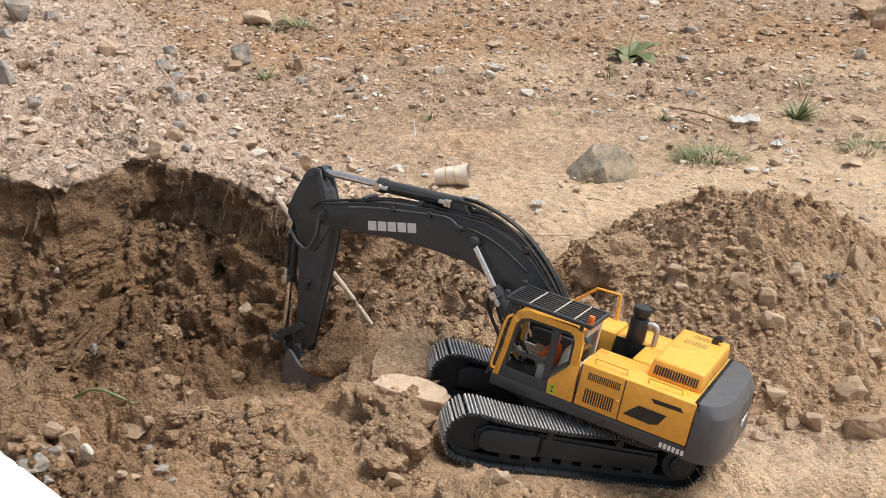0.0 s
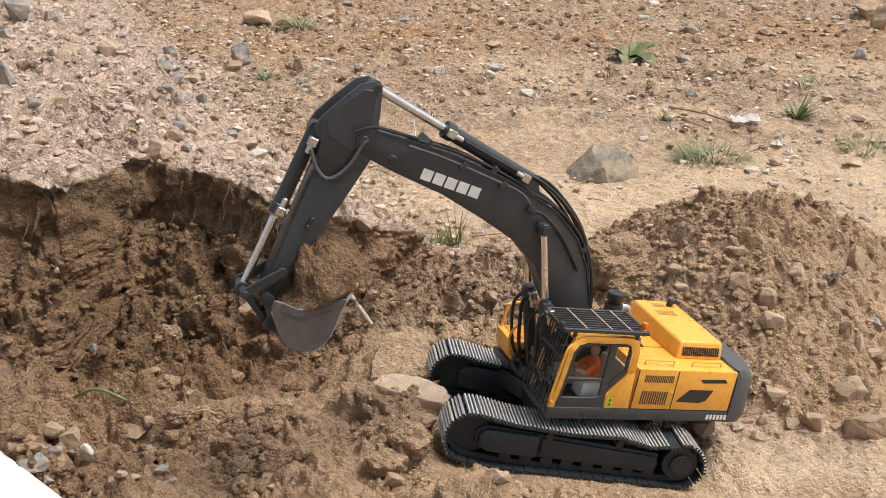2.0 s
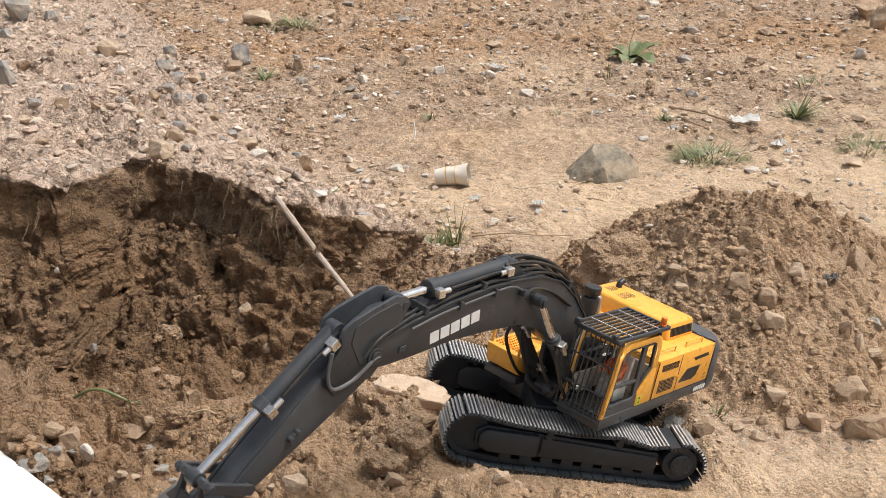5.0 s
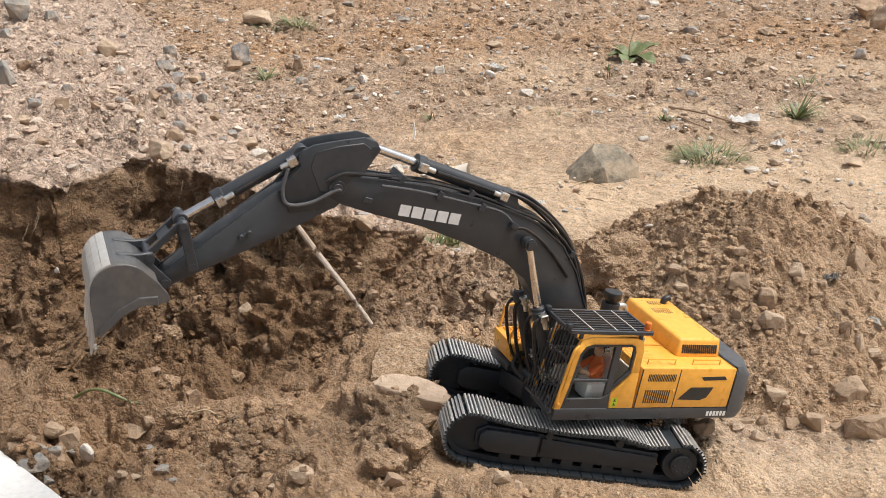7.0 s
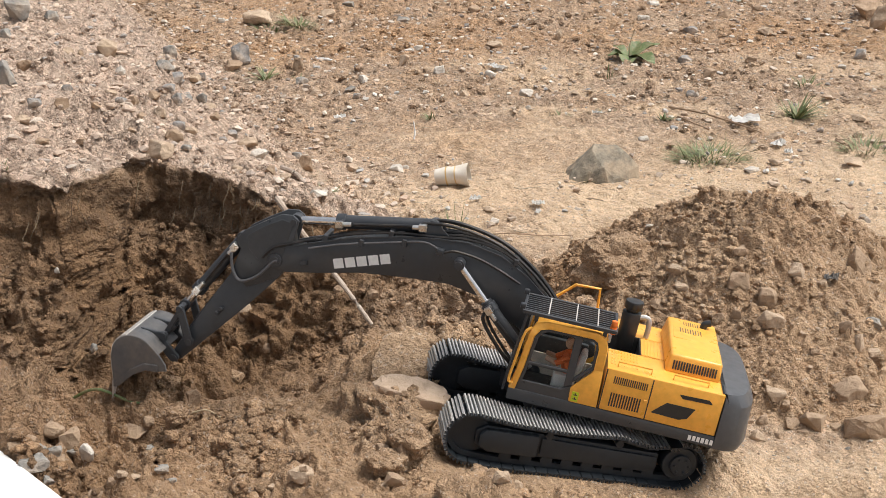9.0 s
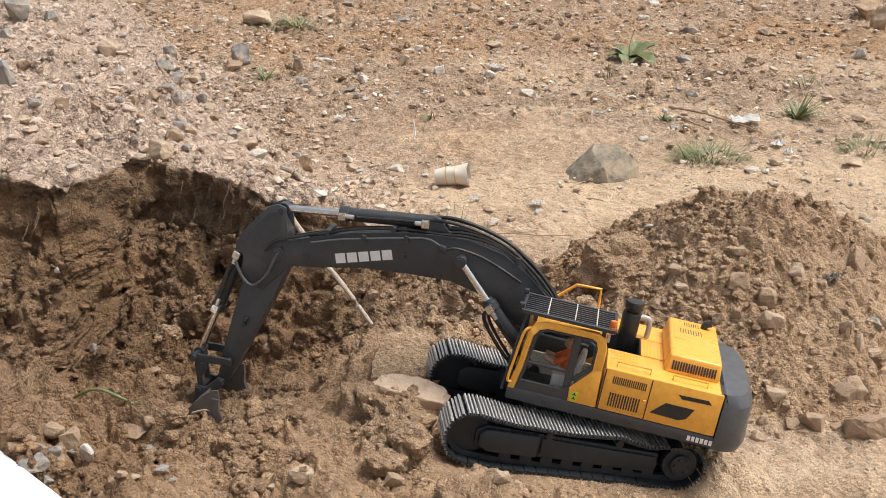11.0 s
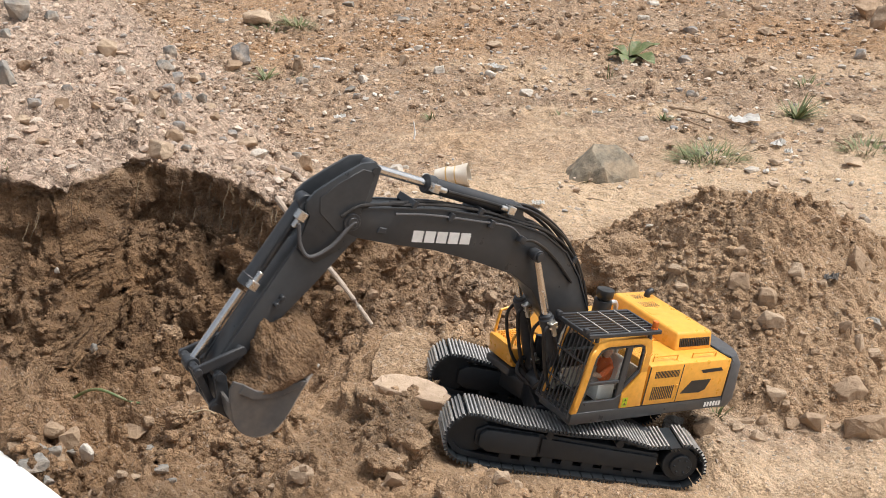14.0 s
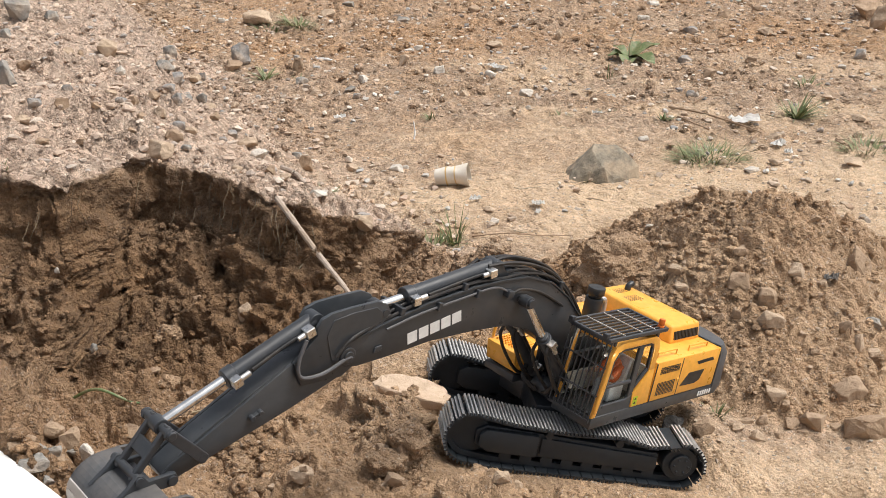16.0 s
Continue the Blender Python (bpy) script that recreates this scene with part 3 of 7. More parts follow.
def curve_through(pts, n=5):
    """A smooth line through the points."""
    pts = [Vector(p) for p in pts]
    if len(pts) < 3:
        return pts
    ext = [pts[0] * 2 - pts[1]] + pts + [pts[-1] * 2 - pts[-2]]
    out = []
    for i in range(1, len(ext) - 2):
        p0, p1, p2, p3 = ext[i - 1:i + 3]
        for k in range(n):
            t = k / n
            out.append(0.5 * (2 * p1 + (p2 - p0) * t + (2 * p0 - 5 * p1 + 4 * p2 - p3) * t * t + (3 * p1 - p0 - 3 * p2 + p3) * t ** 3))
    return out + [pts[-1]]


def tube(bm, pts, r, n=8, smooth_line=True):
    line = curve_through(pts) if smooth_line else [Vector(p) for p in pts]
    rings = []
    d0 = (line[1] - line[0]).normalized()
    a = d0.orthogonal().normalized()
    for i, p in enumerate(line):
        d = (line[min(i + 1, len(line) - 1)] - line[max(i - 1, 0)]).normalized()
        a = (a - d * a.dot(d)).normalized()
        b = d.cross(a)
        rings.append([bm.verts.new(p + (a * math.cos(2 * math.pi * k / n) + b * math.sin(2 * math.pi * k / n)) * r) for k in range(n)])
    for ra, rb in zip(rings, rings[1:]):
        for k in range(n):
            bm.faces.new((ra[k], ra[(k + 1) % n], rb[(k + 1) % n], rb[k]))
    bm.faces.new(rings[0][::-1])
    bm.faces.new(rings[-1])


def soften(bm, w, seg=2, angle=28):
    bmesh.ops.recalc_face_normals(bm, faces=bm.faces)
    edges = [e for e in bm.edges if len(e.link_faces) == 2 and e.calc_face_angle(0) > radians(angle)]
    bmesh.ops.bevel(bm, geom=edges, offset=w, offset_type="OFFSET", segments=seg, profile=0.5, affect="EDGES", clamp_overlap=True)


def part(name, bm, material, parent=None, label="", size=S, flat=False):
    """Links a bmesh as one mesh object under a thing or under a part."""
    bmesh.ops.recalc_face_normals(bm, faces=bm.faces)
    if size != 1:
        bmesh.ops.scale(bm, vec=(size, size, size), verts=bm.verts)
    me = bpy.data.meshes.new(name)
    bm.to_mesh(me)
    bm.free()
    for m in material if isinstance(material, (list, tuple)) else [material]:
        me.materials.append(m)
    if not flat:
        me.polygons.foreach_set("use_smooth", np.ones(len(me.polygons), dtype=bool))
        me.set_sharp_from_angle(angle=radians(32))
    ob = new(name, me)
    if parent is not None:
        ob.parent = parent
    if label:
        tagged(ob, label)
    return ob


def made(fn, bevel=0.0, seg=2):
    bm = bmesh.new()
    fn(bm)
    if bevel:
        soften(bm, bevel, seg)
    return bm


digger = tagged(new("excavator"), "yellow and dark grey model excavator digging at the pit edge", "excavator")
digger.matrix_world = DIG

# -- undercarriage --
TRACK_Y, SHOE_W = 1.405, 0.87


def track_path():
    pts = []
    for k in range(9):  # round the sprocket, from below to above
        a = radians(-90 - 180 * k / 8)
        pts.append((-1.98 + 0.47 * math.cos(a), 0.50 + 0.47 * math.sin(a)))
    pts += [(-1.65, 0.90), (-1.25, 0.84), (-0.95, 0.90), (-0.55, 0.98), (0.0, 0.95), (0.5, 0.93), (1.0, 0.96), (1.7, 1.0)]
    for k in range(9):
        a = radians(100 - 175 * k / 8)
        pts.append((2.52 + 0.52 * math.cos(a), 0.61 + 0.52 * math.sin(a)))
    pts += [(2.0, 0.035), (1.2, 0.03), (0.4, 0.03), (-0.5, 0.03), (-1.3, 0.03)]
    return pts


def resample(pts, n):
    p = np.array(pts + pts[:1])
    d = np.concatenate([[0], np.cumsum(np.hypot(*np.diff(p, axis=0).T))])
    s = np.linspace(0, d[-1], n, endpoint=False)
    q = np.stack([np.interp(s, d, p[:, 0]), np.interp(s, d, p[:, 1])], 1)
    s2 = s + 0.04
    q2 = np.stack([np.interp(s2 % d[-1], d, p[:, 0]), np.interp(s2 % d[-1], d, p[:, 1])], 1)
    return q, np.arctan2(*(q2 - q).T[::-1]), d[-1] / n


def build_undercarriage():
    def body(bm):
        box(bm, -0.95, 1.05, -0.75, 0.75, 0.50, 1.02)
        for sx in (-1, 1):
            for sy in (-1, 1):
                slab(bm, [(sx * 0.35, sy * 0.5), (sx * 1.05, sy * 0.5), (sx * 1.5, sy * 1.2), (sx * 0.85, sy * 1.2)][::sx * sy], 0.48, 0.92)
    frame_ob = part("undercarriage_frame", made(body, 0.05), CHARCOAL, digger, "black painted lower frame")
    part("slewing_ring", made(lambda bm: rod(bm, (0, 0, 1.0), (0, 0, 1.26), 0.86, 40), 0.02), BLACK, frame_ob)
    shoe_bm = bmesh.new()

    def shoe(bm):
        w = SHOE_W / 2
        box(bm, -0.112, 0.112, -w, w, -0.012, 0.018)
        plate = len(bm.faces)
        for gx in (-0.080, 0.0, 0.080):
            prism(bm, [(gx - 0.021, 0.016), (gx + 0.021, 0.016), (gx + 0.017, 0.072), (gx - 0.017, 0.072)], -w, w)
        # rib ends are coloured black for the dirt and shadow along the lower run
        bm.faces.ensure_lookup_table()
        for i, f in enumerate(bm.faces):
            f.material_index = 1 if i >= plate and f.calc_center_median().z > 0.03 and abs(f.calc_center_median().y) < w - 0.01 else 0
    shoe(shoe_bm)
    proto = part("track_shoe", shoe_bm, [TRACK_BLACK, STEEL], None, "", S, True)
    me = proto.data
    bpy.data.objects.remove(proto)
    path, ang, _ = resample(track_path(), 50)
    for sy in (1, -1):
        def beam(bm):
            prism(bm, [(-1.52, 0.30), (-1.50, 0.66), (1.0, 0.80), (2.20, 0.86), (2.42, 0.74), (2.42, 0.44), (2.2, 0.30), (-1.3, 0.20)], sy * 1.12, sy * 1.64)
            prism(bm, [(-1.48, 0.32), (-1.46, 0.60), (1.05, 0.74), (1.05, 0.32), (-1.2, 0.24)], sy * 1.64, sy * 1.71)
            prism(bm, [(1.12, 0.32), (1.12, 0.80), (2.22, 0.82), (2.36, 0.70), (2.36, 0.46), (2.16, 0.34)], sy * 1.64, sy * 1.78)
        track = part("track", made(beam, 0.03), TRACK_BLACK, digger, "black track frame under a chain of worn steel shoes")

        def chain(bm):
            n = len(path)
            for off in (-0.17, 0.17):
                ra, rb = [], []
                for (px, pz), a in zip(path, ang):
                    nx, nz = math.sin(a), -math.cos(a)
                    ra.append((px + nx * 0.02, pz + nz * 0.02))
                    rb.append((px + nx * 0.13, pz + nz * 0.13))
                y0, y1 = sy * TRACK_Y + off - 0.05, sy * TRACK_Y + off + 0.05
                v = [[bm.verts.new((px, yy, pz)) for px, pz in rr] for rr in (ra, rb) for yy in (y0, y1)]
                for k in range(n):
                    j = (k + 1) % n
                    for p, q in ((0, 1), (1, 3), (3, 2), (2, 0)):
                        bm.faces.new((v[p][k], v[p][j], v[q][j], v[q][k]))
        part("track_chain", made(chain), TRACK_BLACK, track, "black steel track links")

        def wheel(bm, x, z, r):
            rod(bm, (x, sy * (TRACK_Y - 0.3), z), (x, sy * (TRACK_Y + 0.3), z), r, 28)
            rod(bm, (x, sy * (TRACK_Y + 0.3), z), (x, sy * (TRACK_Y + 0.38), z), r * 0.62, 24)
            for k in range(6):
                a = k * math.pi / 3
                rod(bm, (x + 0.4 * r * math.cos(a), sy * (TRACK_Y + 0.37), z + 0.4 * r * math.sin(a)), (x + 0.4 * r * math.cos(a), sy * (TRACK_Y + 0.41), z + 0.4 * r * math.sin(a)), r * 0.08, 6)
        part("drive_sprocket", made(lambda bm: wheel(bm, -1.98, 0.50, 0.38), 0.015, 1), TRACK_BLACK, track, "black drive sprocket with bolted hub")
        part("idler_wheel", made(lambda bm: rod(bm, (2.5, sy * 1.25, 0.60), (2.5, sy * 1.56, 0.60), 0.40, 28), 0.015, 1), TRACK_BLACK, track)
        for k in range(8):
            x = -1.35 + k * 0.44
            part("track_roller", made(lambda bm: rod(bm, (x, sy * 1.15, 0.22), (x, sy * 1.66, 0.22), 0.13, 14)), TRACK_BLACK, track)
        for x in (-0.6, 0.9):
            part("carrier_roller", made(lambda bm: rod(bm, (x, sy * 1.15, 0.80), (x, sy * 1.7, 0.80), 0.085, 14)), TRACK_BLACK, track)
        for (px, pz), a in zip(path, ang):
            ob = new("track_shoe", me)
            ob.parent = track
            # the shoe's own z points out of the loop
            m = Matrix(((math.cos(a), 0, -math.sin(a)), (0, 1, 0), (math.sin(a), 0, math.cos(a)))).to_4x4()
            ob.matrix_basis = Matrix.Translation((px * S, sy * TRACK_Y * S, pz * S)) @ m
            if ob.matrix_basis.to_3x3() @ Vector((0, 0, 1)) @ (Vector((px - 0.3, 0, pz - 0.5))) < 0:
                ob.matrix_basis = ob.matrix_basis @ pose(0, 0, 0, 180, 0, 0)


build_undercarriage()

# -- superstructure --
BODY_Y, DECK_Z = 1.55, 2.42


def build_superstructure():
    def deck(bm):
        slab(bm, [(-2.82, -BODY_Y), (1.2, -BODY_Y), (1.2, -0.62), (0.9, -0.3), (0.9, 0.46), (1.46, 0.50), (1.46, BODY_Y), (-2.82, BODY_Y)], 1.24, 1.50)
        box(bm, 0.0, 1.15, -0.42, -0.30, 1.45, 2.35)
        box(bm, 0.0, 1.15, 0.30, 0.42, 1.45, 2.35)
    up = part("superstructure", made(deck, 0.03), GREY, digger, "dark grey deck under yellow engine covers")

    for x0, x1, ya, yb in ((-2.80, -0.40, 0.42, BODY_Y), (-2.80, -1.10, -0.60, 0.40), (-2.80, -0.40, -BODY_Y, -0.62)):
        part("engine_housing", made(lambda bm: box(bm, x0, x1, ya, yb, 1.50, DECK_Z), 0.035), YELLOW, up, "yellow engine housing panel")
    box_bm = made(lambda bm: box(bm, -1.12, -0.2, -0.66, 0.46, 1.5, 1.62))
    part("engine_bay", box_bm, BLACK, up, "black engine bay floor")
    # thin black sheets added over the yellow walls so the opening reads black
    for x0, x1, ya, yb in ((-1.10, -1.08, -0.62, 0.42), (-1.09, -0.40, -0.62, -0.60), (-1.09, -0.40, 0.40, 0.42)):
        part("bay_black_sheet", made(lambda bm: box(bm, x0, x1, ya, yb, 1.6, DECK_Z - 0.015)), BLACK, up)

    def pump(bm):
        for k in range(4):
            rod(bm, (-0.85 + 0.12 * k, 0.05, 1.62), (-0.85 + 0.12 * k, 0.05, 2.15), 0.05, 10)
        box(bm, -0.9, -0.45, -0.1, 0.2, 1.62, 1.95)
    part("valve_block", made(pump, 0.01), BRASS, up, "small metal valve block with pipes")
    # plate seams on the side
    for x in (-1.36, -0.42):
        part("panel_seam", made(lambda bm: box(bm, x - 0.012, x + 0.012, BODY_Y - 0.01, BODY_Y + 0.004, 1.52, DECK_Z - 0.03)), BLACK, up)

    def slots(bm, x0, x1, z0, z1, n, y=BODY_Y, lean=0.0):
        w = (x1 - x0) / n
        for k in range(n):
            a = x0 + w * (k + 0.22)
            prism(bm, [(a, z0), (a + w * 0.56, z0), (a + w * 0.56 + lean, z1), (a + lean, z1)], y - 0.02, y + 0.006)
    part("side_grille", made(lambda bm: slots(bm, -1.28, -0.58, 2.12, 2.28, 17)), BLACK, up, "row of black ventilation slots")
    part("side_grille", made(lambda bm: slots(bm, -1.22, -0.58, 1.62, 1.92, 12)), BLACK, up, "row of black ventilation slots")
    part("side_vent", made(lambda bm: prism(bm, [(-1.62, 1.88), (-1.72, 1.98), (-2.30, 1.98), (-2.18, 1.74), (-2.02, 1.68), (-1.45, 1.70)], BODY_Y - 0.04, BODY_Y + 0.006)), BLACK, up, "dark mesh side vent")
    part("side_vent", made(lambda bm: prism(bm, [(-1.92, 2.22), (-2.52, 2.24), (-2.60, 2.16), (-2.0, 2.14)], BODY_Y - 0.04, BODY_Y + 0.006)), BLACK, up)
    part("panel_latch", made(lambda bm: box(bm, -1.34, -1.26, BODY_Y - 0.01, BODY_Y + 0.02, 1.85, 1.93), 0.01, 1), YELLOW, up)

    # hood
    def hood(bm):
        add_poly(bm, [(-2.72, -1.36, DECK_Z - 0.02), (-1.56, -1.36, DECK_Z - 0.02), (-1.58, 0.98, DECK_Z - 0.02), (-2.72, 0.98, DECK_Z - 0.02)],
                 [(-2.70, -1.30, 2.84), (-1.64, -1.30, 2.84), (-1.64, 0.90, 2.80), (-2.70, 0.90, 2.80)])
    part("engine_hood", made(hood, 0.06, 3), YELLOW, up, "raised yellow hood with black slots")

    def hood_step(bm):
        prism(bm, [(-2.68, 2.795), (-1.70, 2.795), (-1.72, 2.83), (-2.66, 2.805)], -1.2, -0.05)
    part("hood_ridge", made(hood_step, 0.01, 1), YELLOW, up)

    def top_slots(bm, x0, x1, y0, y1, n, z=2.80):
        w = (x1 - x0) / n
        for k in range(n):
            a = x0 + w * (k + 0.25)
            box(bm, a, a + w * 0.34, y0, y1, z - 0.01, z + 0.030 - 0.018 * (y0 + 0.72))
    part("hood_slots", made(lambda bm: top_slots(bm, -2.35, -1.85, -0.72, -0.45, 9)), BLACK, up)
    part("hood_slots", made(lambda bm: top_slots(bm, -2.3, -1.95, -1.12, -0.90, 7)), BLACK, up)

    def side_slots(bm):
        n, x0, x1 = 17, -2.62, -1.70
        w = (x1 - x0) / n
        for k in range(n):
            a = x0 + w * (k + 0.22)
            add_poly(bm, [(a, 0.93, 2.50), (a + w * 0.56, 0.93, 2.50), (a + w * 0.56, 0.985, 2.50), (a, 0.985, 2.50)],
                     [(a, 0.88, 2.68), (a + w * 0.56, 0.88, 2.68), (a + w * 0.56, 0.942, 2.68), (a, 0.942, 2.68)])
    part("hood_slots", made(side_slots), BLACK, up)
    for x0, x1 in ((-1.30, -0.62), (-2.45, -1.75)):
        part("deck_handrail", made(lambda bm: tube(bm, [(x0, 1.36, DECK_Z - 0.01), (x0, 1.36, DECK_Z + 0.11), (x1, 1.36, DECK_Z + 0.11), (x1, 1.36, DECK_Z - 0.01)], 0.018, 6, False)), YELLOW, up, "thin yellow deck handrail")

    def tread(bm):
        for i in range(9):
            for j in range(5):
                x, y = -1.02 + i * 0.065, 0.52 + j * 0.17
                box(bm, x, x + 0.02, y, y + 0.08, DECK_Z - 0.005, DECK_Z + 0.008)
        for j in range(7):
            box(bm, -1.55 + 0.07 * j, -1.53 + 0.07 * j, -0.5, 0.40, DECK_Z - 0.005, DECK_Z + 0.008)
    part("tread_plate", made(tread), YELLOW, up, "raised yellow anti-slip tread")
    # stack, pipe, exhaust
    ex, ey = -0.80, -0.70

    def stack(bm):
        rod(bm, (ex, ey, 2.1), (ex, ey, 2.95), 0.205, 24)
        rod(bm, (ex, ey, 2.95), (ex, ey, 3.02), 0.15, 24)
        rod(bm, (ex, ey, 3.02), (ex, ey, 3.20), 0.20, 24)
    part("air_cleaner", made(stack, 0.02), BLACK, up, "tall black air cleaner drum")
    part("intake_pipe", made(lambda bm: tube(bm, [(ex - 0.18, ey, 2.85), (ex - 0.36, ey, 2.86), (ex - 0.42, ey, 2.72), (ex - 0.42, ey, DECK_Z)], 0.06, 10)), STEEL, up, "bent metal intake pipe")
    part("exhaust_pipe", made(lambda bm: tube(bm, [(-2.40, -1.0, 2.78), (-2.42, -1.0, 2.92), (-2.54, -1.0, 2.98)], 0.075, 12)), BLACK, up, "short black exhaust pipe")

    # right-hand tank and tool box
    def tank(bm):
        prism(bm, [(-0.38, 1.46), (1.42, 1.46), (1.50, 1.92), (0.62, 1.97), (0.34, 2.42), (-0.38, 2.44)], -BODY_Y, -0.62)
    part("fuel_tank", made(tank, 0.045, 2), YELLOW, up, "yellow fuel tank with a stepped front")
    part("tank_cap", made(lambda bm: rod(bm, (0.2, -1.05, 2.42), (0.2, -1.05, 2.54), 0.12, 16), 0.02), YELLOW, up)
    part("tank_step", made(lambda bm: box(bm, 1.0, 1.48, -1.5, -0.62, 1.26, 1.43), 0.03), GREY, up)
    part("tank_tread", made(lambda bm: [box(bm, 0.72 + 0.075 * i, 0.75 + 0.075 * i, -1.42 + 0.09 * j, -1.38 + 0.09 * j, 1.93, 1.975) for i in range(9) for j in range(8)]), YELLOW, up, "raised yellow anti-slip dots")
    part("swivel_cover", made(lambda bm: prism(bm, [(0.92, 1.30), (1.34, 1.30), (1.30, 1.52), (1.10, 1.62), (0.92, 1.62)], -0.28, 0.28), 0.05), GREY, up, "dark grey cover before the boom foot")
    part("swivel_hose", made(lambda bm: tube(bm, [(0.95, -0.40, 1.60), (1.30, -0.46, 1.78), (1.52, -0.30, 1.55), (1.36, -0.05, 1.36)], 0.05, 8)), RUBBER, up)
    part("swivel_hose", made(lambda bm: tube(bm, [(0.95, 0.30, 1.62), (1.25, 0.42, 1.80), (1.48, 0.34, 1.52), (1.30, 0.10, 1.34)], 0.05, 8)), RUBBER, up)
    part("tank_hose", made(lambda bm: tube(bm, [(1.46, -0.66, 1.60), (1.56, -0.62, 2.10), (1.36, -0.60, 2.36), (1.0, -0.56, 2.28)], 0.03, 7)), YELLOW, up, "thin bent yellow rail")
    part("handrail", made(lambda bm: tube(bm, [(1.40, -1.48, 1.95), (1.36, -1.48, 2.45), (0.95, -1.48, 2.55), (0.50, -1.48, 3.0), (-0.05, -1.48, 3.03), (-0.10, -1.48, 2.45)], 0.035, 8, False)), YELLOW, up, "bent yellow tubular handrail")

    # counterweight
    def weight(bm):
        arc = [(-2.98 - 0.57 * math.sin(a) ** 0.8, 1.56 * math.cos(a) ** 0.55) for a in [math.pi / 2 * k / 9 for k in range(9)]]
        pts = [(-2.82, -1.56), (-2.82, 1.56)] + arc + [(x, -y) for x, y in arc[::-1]]
        add_poly(bm, [(x * 0.985, y * 0.97, 1.22) for x, y in pts], [(x, y, 1.40) for x, y in pts], True)
        add_poly(bm, [(x, y, 1.40) for x, y in pts], [(x if x > -2.9 else x + 0.06, y, 2.22) for x, y in pts], True)
        add_poly(bm, [(x if x > -2.9 else x + 0.06, y, 2.22) for x, y in pts], [(x if x > -2.9 else x + 0.2, y * 0.96, 2.44) for x, y in pts], True)
        bmesh.ops.remove_doubles(bm, verts=bm.verts, dist=0.001)
        dead = [f for f in bm.faces if abs(f.normal.z) > 0.9 and 1.3 < f.calc_center_median().z < 2.3]
        bmesh.ops.delete(bm, geom=dead, context="FACES_ONLY")
    cw = part("counterweight", made(weight, 0.06, 3), WEIGHT_GREY, up, "rounded dark grey counterweight")
    part("counterweight_recess", made(lambda bm: box(bm, -3.47, -3.40, 0.78, 1.06, 1.42, 1.56), 0.02), BLACK, up)
    for k in range(3):
        part("lettering_bar", made(lambda bm: box(bm, -3.562 + 0.01 * k, -3.54, 0.38 - 0.22 * k - 0.16, 0.38 - 0.22 * k, 1.82, 1.95)), WHITE, up, "plain white bar where lettering stands")
    for k in range(6):
        part("lettering_bar", made(lambda bm: box(bm, -2.30 - 0.088 * k - 0.062, -2.30 - 0.088 * k, BODY_Y, BODY_Y + 0.004, 1.30, 1.41)), WHITE, up, "plain white bar where lettering stands")
    return up


superstructure = build_superstructure()


